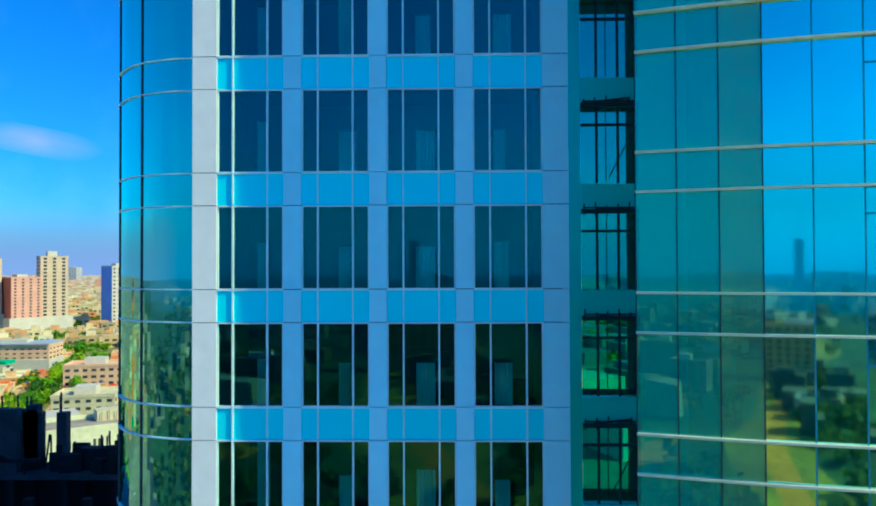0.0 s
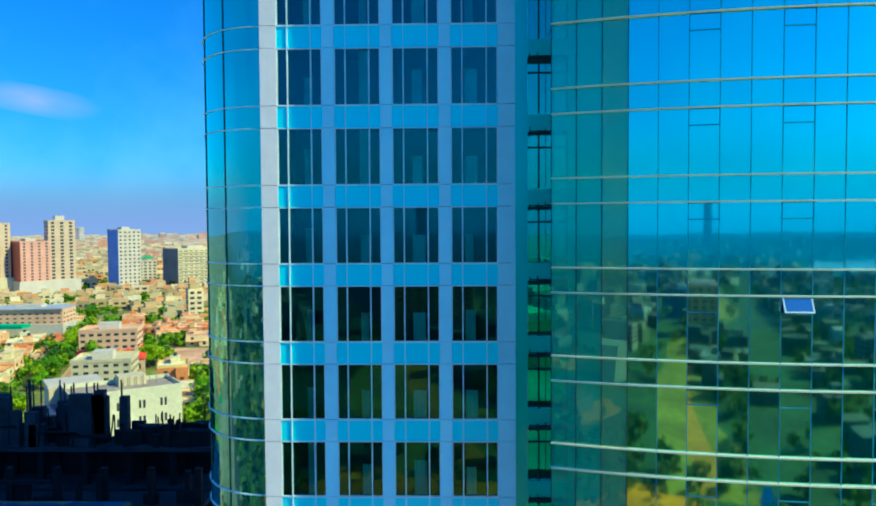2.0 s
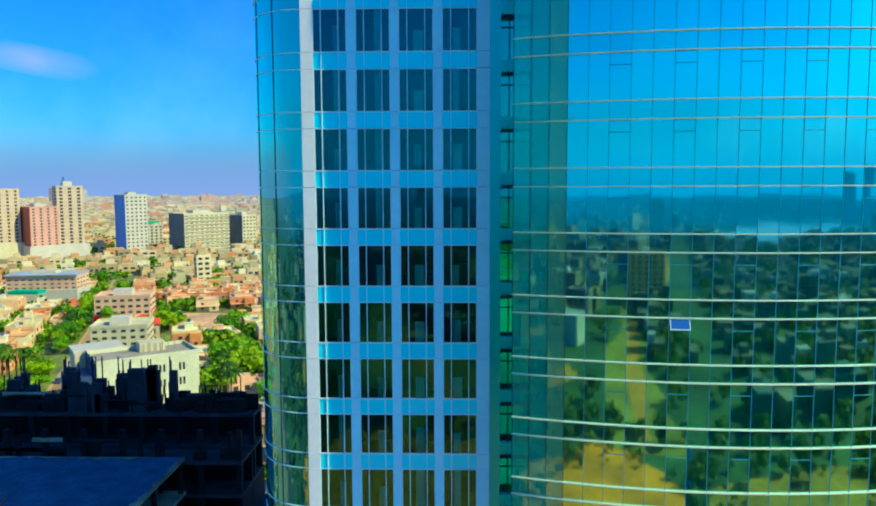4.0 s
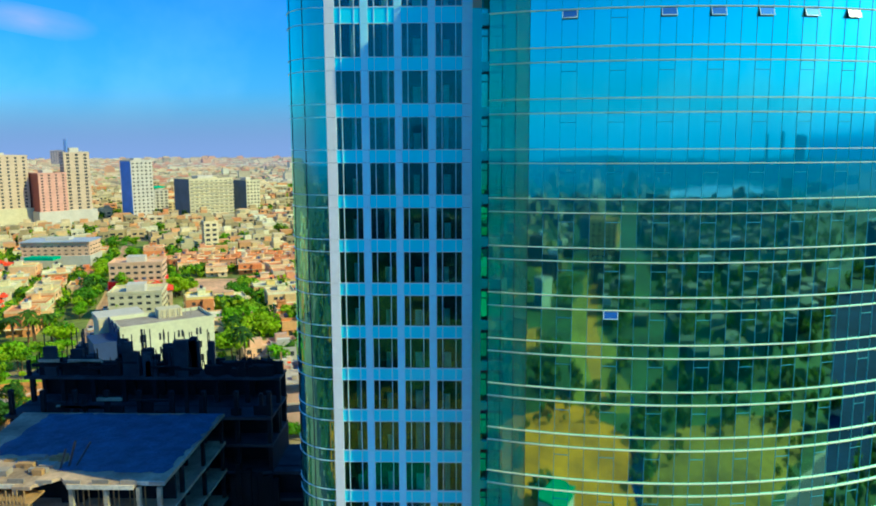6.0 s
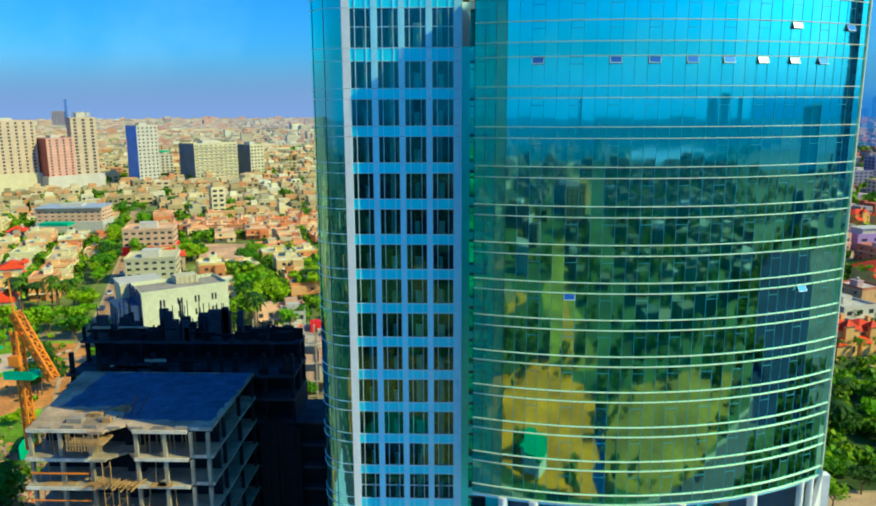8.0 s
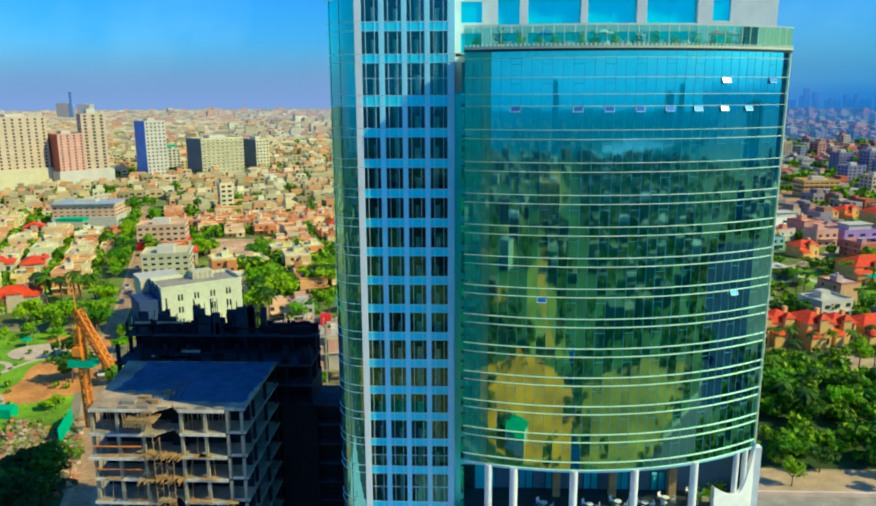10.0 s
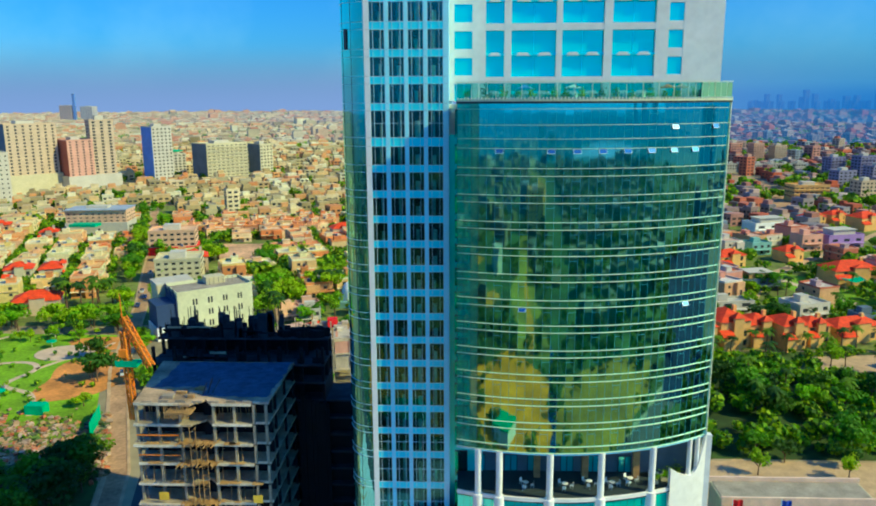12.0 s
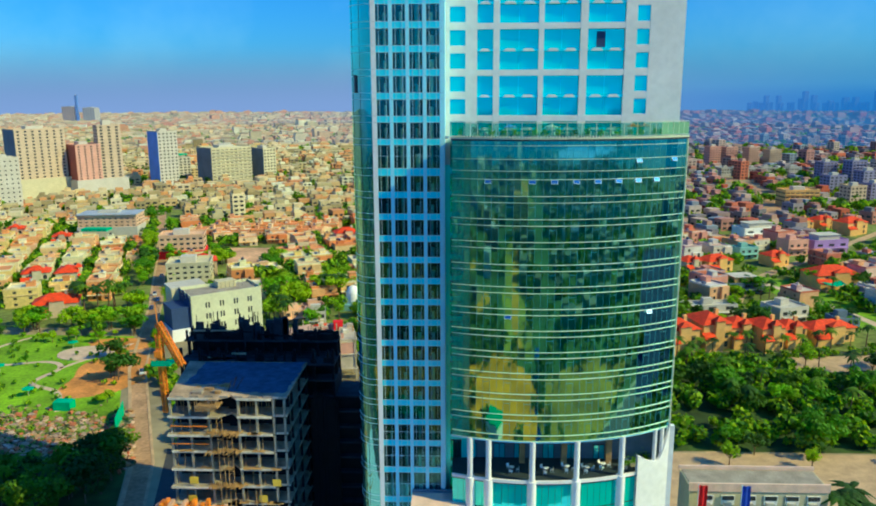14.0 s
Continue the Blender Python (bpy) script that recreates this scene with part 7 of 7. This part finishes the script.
# open land and towers in front of the glass
M["field"] = material("dry_field", (0.28, 0.17, 0.010), 0.95, vary=0.45, scale=0.05, fine=0.2)
solid("green_belt_east", Build().box(150, 4300, -151.9, 70, 0, 0.03), M["scrub"], "dark green scrub land", "ground")
solid("sand_lot", Build().prism(blob(-2, -104, 46, 34, 40, 0.09, 0.4), 0, 0.04), M["sand"], "bare yellow sand lot", "soil")
solid("field", Build().prism(blob(84, -94, 52, 30, 40, 0.10), 0, 0.045), M["field"], "rough olive field", "field")
solid("green_belt", Build().box(-4300, 4300, -4300, -152, 0, 0.03), M["scrub"], "dark green scrub land", "ground")
M["olive"] = material("olive_field", (0.25, 0.21, 0.014), 0.95, vary=0.45, scale=0.04, fine=0.25)
M["earth"] = material("brown_earth", (0.50, 0.22, 0.01), 0.95, vary=0.4, scale=0.05, fine=0.2)
sy = [-140 - 20 * i for i in range(30)]
solid("dry_strip", Build().strip([(strip_x(y) - 21 - 4 * math.sin(y * 0.05), y) for y in sy], [(strip_x(y) + 21 + 4 * math.sin(y * 0.037 + 1), y) for y in sy], 0, 0.06), M["olive"], "open strip of dry olive ground", "field")
solid("dirt_track", Build().strip([(strip_x(y) + 2 - 4, y) for y in sy], [(strip_x(y) + 2 + 5, y) for y in sy], 0.06, 0.09), M["earth"], "brown dirt track on dry ground", "path")
for k in range(14):
    y = -170 - 420 * crnd.random()
    x = -60 - 190 * crnd.random()
    solid("clearing", Build().prism(blob(x, y, crnd.uniform(10, 24), crnd.uniform(8, 18), 24, crnd.uniform(0.08, 0.18), crnd.uniform(0, 3)), 0, 0.05 + 0.004 * k), M["earth" if k % 3 == 0 else "olive"], "rough clearing among trees", "field")
M["canal"] = material("dark_water", (0.01, 0.025, 0.06), 0.12, vary=0.2, scale=0.2)
ditch = [(33 + 0.10 * k, -66 - 2.6 * k) for k in range(34)]
solid("ditch", Build().strip([(x - 2.0 - 0.8 * math.sin(y * 0.3), y) for x, y in ditch], [(x + 2.0 + 0.8 * math.sin(y * 0.22), y) for x, y in ditch], 0, 0.08), M["canal"], "narrow dark water channel", "water")
M["lot"] = material("dark_blue_ground", (0.018, 0.035, 0.075), 0.97, vary=0.3, scale=0.04, spec=0.05)
M["dull_lot"] = material("dull_concrete", (0.15, 0.14, 0.11), 0.97, vary=0.3, scale=0.05, spec=0.1)
# flat dark blue patch that shows up in the tower glass
solid("parking_lot", Build().prism([(128, -56), (148, -16), (372, -72), (322, -178)], 0, 0.1), M["lot"], "dark blue ground patch beside the road", "pavement")
solid("pale_lot", Build().prism([(150, -15), (160, 16), (385, 0), (372, -71)], 0, 0.1), M["dull_lot"], "dull concrete lot beside a dark one", "pavement")
# out of view; added as a reflector that brightens the shaded facade
solid("pavement_front", Build().box(-66, 48.9, -45.9, -0.4, 0, 0.06), M["forecourt"], "unseen pale forecourt added to bounce light onto the towers", "pavement")
solid("front_road", Build().box(-400, 400, -64, -46, 0, 0.05), M["tar"], "wide grey road in front of the tower", "road")
solid("scrub_front", Build().box(-215, 150, -151.9, -66, 0, 0.02), M["scrub"], "rough green ground along the road", "ground")
solid("roadside_garden", Build().box(49, 150, -45.9, 1.9, 0, 0.03), M["scrub"], "dark green planted strip beside the road", "lawn")
M["shed_green"] = material("green_sheet_roof", (0.015, 0.30, 0.09), 0.6, vary=0.2, scale=0.5)
shed = thing("green_shed", "small shed with a bright green roof", "shed", at=pose(-3, -80, 0, 0, 0, 12))
part("wall", Build().box(-6, 6, -5, 5, 0, 4), M["pale"], shed)
part("roof", Build().box(-6.5, 6.5, -5.5, 5.5, 4, 4.5), M["shed_green"], shed)
for x, y, w, d, h in ((-95, -1900, 26, 26, 114), (1080, -1010, 34, 30, 86), (900, -1130, 26, 24, 84), (985, -1080, 26, 20, 94), (892, -306, 40, 105, 70), (760, -60, 50, 58, 168)):
    block("tower_block", "grey tower block under haze across the road", x, y, w, d, h, 0, M["slate"], 16, 3, 3)
block("apartment_block", "wide ochre apartment block among trees", -7, -366, 46, 14, 27, 180, M["ochre"], 8, 9, 3, (0.5, 0.45), balcony=True)
block("apartment_block", "pale striped apartment tower far off", -12, -1000, 26, 20, 44, 180, M["pale"], 12, 4, 3, (0.8, 0.4))
for k, (x, y, w) in enumerate(((-84, -310, 30), (-120, -350, 26), (-46, -450, 30), (150, -290, 30), (225, -330, 34))):
    block("apartment_block", "grey apartment block across the road", x, y, w, 13, 12 + 3.2 * (k % 3), 180, M["drab"], 4 + k % 3, 7, 3, (0.6, 0.5), balcony=k % 2 == 0)
M["water"] = material("creek_water", (0.76, 0.82, 0.78), 0.14, vary=0.15, scale=0.02, spec=0.9)
creek = [(230 + 22 * k, -985 - 60 * math.sin(k * 0.16) + 20 * math.sin(k * 1.1)) for k in range(28)]
solid("creek", Build().strip([(x, y - 20 - 150 * math.sin((x - 230) / 594 * math.pi) - 26 * math.sin(x * 0.045)) for x, y in creek], [(x, y + 14 + 150 * math.sin((x - 230) / 594 * math.pi) + 22 * math.sin(x * 0.06)) for x, y in creek], 0.03, 0.12), M["water"], "pale winding creek far off", "water")

# haze at the foot of the sky, painted on glowing upright sheets
def haze_glow_material(name, thin, thick, low, high, sunward, colour=(0.25, 0.34, 0.72, 1), seaward=(0.045, 0.24, 0.66, 1)):
    """Glow painted as haze: clear at its top, thicker towards the sun and the sea than inland."""
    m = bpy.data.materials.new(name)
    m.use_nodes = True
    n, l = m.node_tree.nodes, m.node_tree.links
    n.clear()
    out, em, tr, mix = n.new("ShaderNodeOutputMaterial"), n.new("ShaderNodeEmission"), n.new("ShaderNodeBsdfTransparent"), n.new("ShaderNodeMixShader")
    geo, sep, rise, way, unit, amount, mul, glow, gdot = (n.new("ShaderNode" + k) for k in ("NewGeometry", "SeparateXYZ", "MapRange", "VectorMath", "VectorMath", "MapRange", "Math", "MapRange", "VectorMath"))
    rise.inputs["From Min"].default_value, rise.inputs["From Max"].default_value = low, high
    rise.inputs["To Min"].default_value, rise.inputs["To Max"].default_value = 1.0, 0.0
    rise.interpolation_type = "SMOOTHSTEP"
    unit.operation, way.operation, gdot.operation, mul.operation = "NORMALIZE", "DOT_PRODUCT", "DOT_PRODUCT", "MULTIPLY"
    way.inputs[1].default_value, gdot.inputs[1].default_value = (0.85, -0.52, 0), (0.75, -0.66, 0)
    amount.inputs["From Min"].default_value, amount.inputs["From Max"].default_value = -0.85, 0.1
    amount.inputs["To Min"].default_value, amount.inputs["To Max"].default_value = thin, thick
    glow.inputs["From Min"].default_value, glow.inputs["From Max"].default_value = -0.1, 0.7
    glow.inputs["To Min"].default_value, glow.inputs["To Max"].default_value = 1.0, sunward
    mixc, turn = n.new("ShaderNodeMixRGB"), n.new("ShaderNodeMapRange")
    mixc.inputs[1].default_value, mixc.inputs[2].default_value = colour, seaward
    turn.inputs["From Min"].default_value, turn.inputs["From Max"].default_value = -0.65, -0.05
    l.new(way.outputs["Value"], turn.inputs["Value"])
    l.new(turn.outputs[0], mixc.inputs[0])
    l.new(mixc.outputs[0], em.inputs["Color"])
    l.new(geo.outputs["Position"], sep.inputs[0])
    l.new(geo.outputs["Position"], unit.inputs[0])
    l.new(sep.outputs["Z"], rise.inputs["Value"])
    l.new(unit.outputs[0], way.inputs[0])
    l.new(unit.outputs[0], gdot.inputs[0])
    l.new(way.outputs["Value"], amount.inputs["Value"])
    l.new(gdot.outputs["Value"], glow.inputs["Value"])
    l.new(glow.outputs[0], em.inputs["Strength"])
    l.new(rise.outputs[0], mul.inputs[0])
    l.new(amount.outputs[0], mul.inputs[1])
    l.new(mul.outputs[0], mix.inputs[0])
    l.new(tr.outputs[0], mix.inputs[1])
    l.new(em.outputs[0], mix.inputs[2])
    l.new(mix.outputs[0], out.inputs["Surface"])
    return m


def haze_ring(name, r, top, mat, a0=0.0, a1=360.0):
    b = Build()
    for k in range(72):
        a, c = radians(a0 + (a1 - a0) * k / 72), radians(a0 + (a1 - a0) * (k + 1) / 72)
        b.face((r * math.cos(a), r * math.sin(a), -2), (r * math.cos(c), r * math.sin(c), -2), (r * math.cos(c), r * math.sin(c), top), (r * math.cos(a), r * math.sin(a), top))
    solid(name, b, mat, "glowing sheet painted as blue haze over the far city", "haze")


# emissive sheets stand in for hazy air, brighter towards the sun
thin_glow = haze_glow_material("thin_haze", 0.10, 0.46, 20, 240, 0.85, seaward=(0.035, 0.19, 0.58, 1))
sea_glow = haze_glow_material("sea_haze", 0.02, 0.10, 10, 130, 0.5)
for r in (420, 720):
    haze_ring("backdrop_air_sea", r, 130, sea_glow, -165, 35)
creek_glow = haze_glow_material("creek_haze", 0.0, 0.40, 30, 240, 0.8, seaward=(0.04, 0.28, 0.60, 1))
haze_ring("backdrop_air_creek", 900, 240, creek_glow, -165, 35)
haze_ring("backdrop_air_mid", 1250, 240, thin_glow)
haze_ring("backdrop_air_far", 2300, 240, thin_glow)
haze_ring("backdrop", 4500, 430, haze_glow_material("haze", 1.0, 1.0, 10, 430, 3.0, seaward=(0.13, 0.37, 0.78, 1)))
haze_ring("backdrop_low", 4420, 170, haze_glow_material("low_haze", 0.0, 0.85, 60, 165, 1.0, seaward=(0.035, 0.15, 0.62, 1)), -40, 95)
# blue haze is put into these towers as base colour and glow
M["far_blue"] = bpy.data.materials.new("haze_glow_tower")
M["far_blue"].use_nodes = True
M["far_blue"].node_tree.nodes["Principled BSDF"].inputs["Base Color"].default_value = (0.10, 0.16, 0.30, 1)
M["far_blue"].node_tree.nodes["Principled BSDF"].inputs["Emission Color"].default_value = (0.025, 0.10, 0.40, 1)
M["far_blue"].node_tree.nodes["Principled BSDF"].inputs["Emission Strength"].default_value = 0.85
sil = Build()
skr = random.Random(77)
for k in range(40):
    x, w = 1560 + 26 * k + skr.uniform(-12, 12), skr.uniform(12, 26)
    sil.box(x, x + w, 4080 - k * 12, 4110 - k * 12, 0, 52 + 62 * skr.random() ** 3)
solid("far_skyline", sil, M["far_blue"], "horizon towers with blue haze glow put into them", "towers", "stuff")

# a thin wisp of cloud low in the sky, a flat card whose glow replaces sunlight
cl = bpy.data.materials.new("cloud")
cl.use_nodes = True
cn, ck = cl.node_tree.nodes, cl.node_tree.links
cn.clear()
co_, ce, ct, cm = cn.new("ShaderNodeOutputMaterial"), cn.new("ShaderNodeEmission"), cn.new("ShaderNodeBsdfTransparent"), cn.new("ShaderNodeMixShader")
ctc, cno, cgr, cmp_, cmu = cn.new("ShaderNodeTexCoord"), cn.new("ShaderNodeTexNoise"), cn.new("ShaderNodeTexGradient"), cn.new("ShaderNodeMapping"), cn.new("ShaderNodeMath")
ce.inputs["Color"].default_value, ce.inputs["Strength"].default_value = (0.50, 0.48, 0.78, 1), 1.0
cgr.gradient_type = "SPHERICAL"
cmp_.inputs["Location"].default_value, cmp_.inputs["Scale"].default_value = (-1, 0, -1), (2, 0, 2)
cno.inputs["Scale"].default_value, cno.inputs["Detail"].default_value = 2.2, 8.0
cmu.operation, cmu.use_clamp = "MULTIPLY", True
ck.new(ctc.outputs["Generated"], cmp_.inputs[0])
ck.new(cmp_.outputs[0], cgr.inputs[0])
ck.new(ctc.outputs["Generated"], cno.inputs["Vector"])
ck.new(cgr.outputs["Fac"], cmu.inputs[0])
ck.new(cno.outputs["Fac"], cmu.inputs[1])
ck.new(cmu.outputs[0], cm.inputs[0])
ck.new(ct.outputs[0], cm.inputs[1])
ck.new(ce.outputs[0], cm.inputs[2])
ck.new(cm.outputs[0], co_.inputs["Surface"])
wisp = Build().face((-300, 0, -75), (300, 0, -105), (300, 0, 45), (-300, 0, 75))
solid("cloud", wisp, cl, "faint pinkish wisp of cloud on a glowing card", "cloud", at=pose(-2070, 3610, 700, 0, 6, 29))
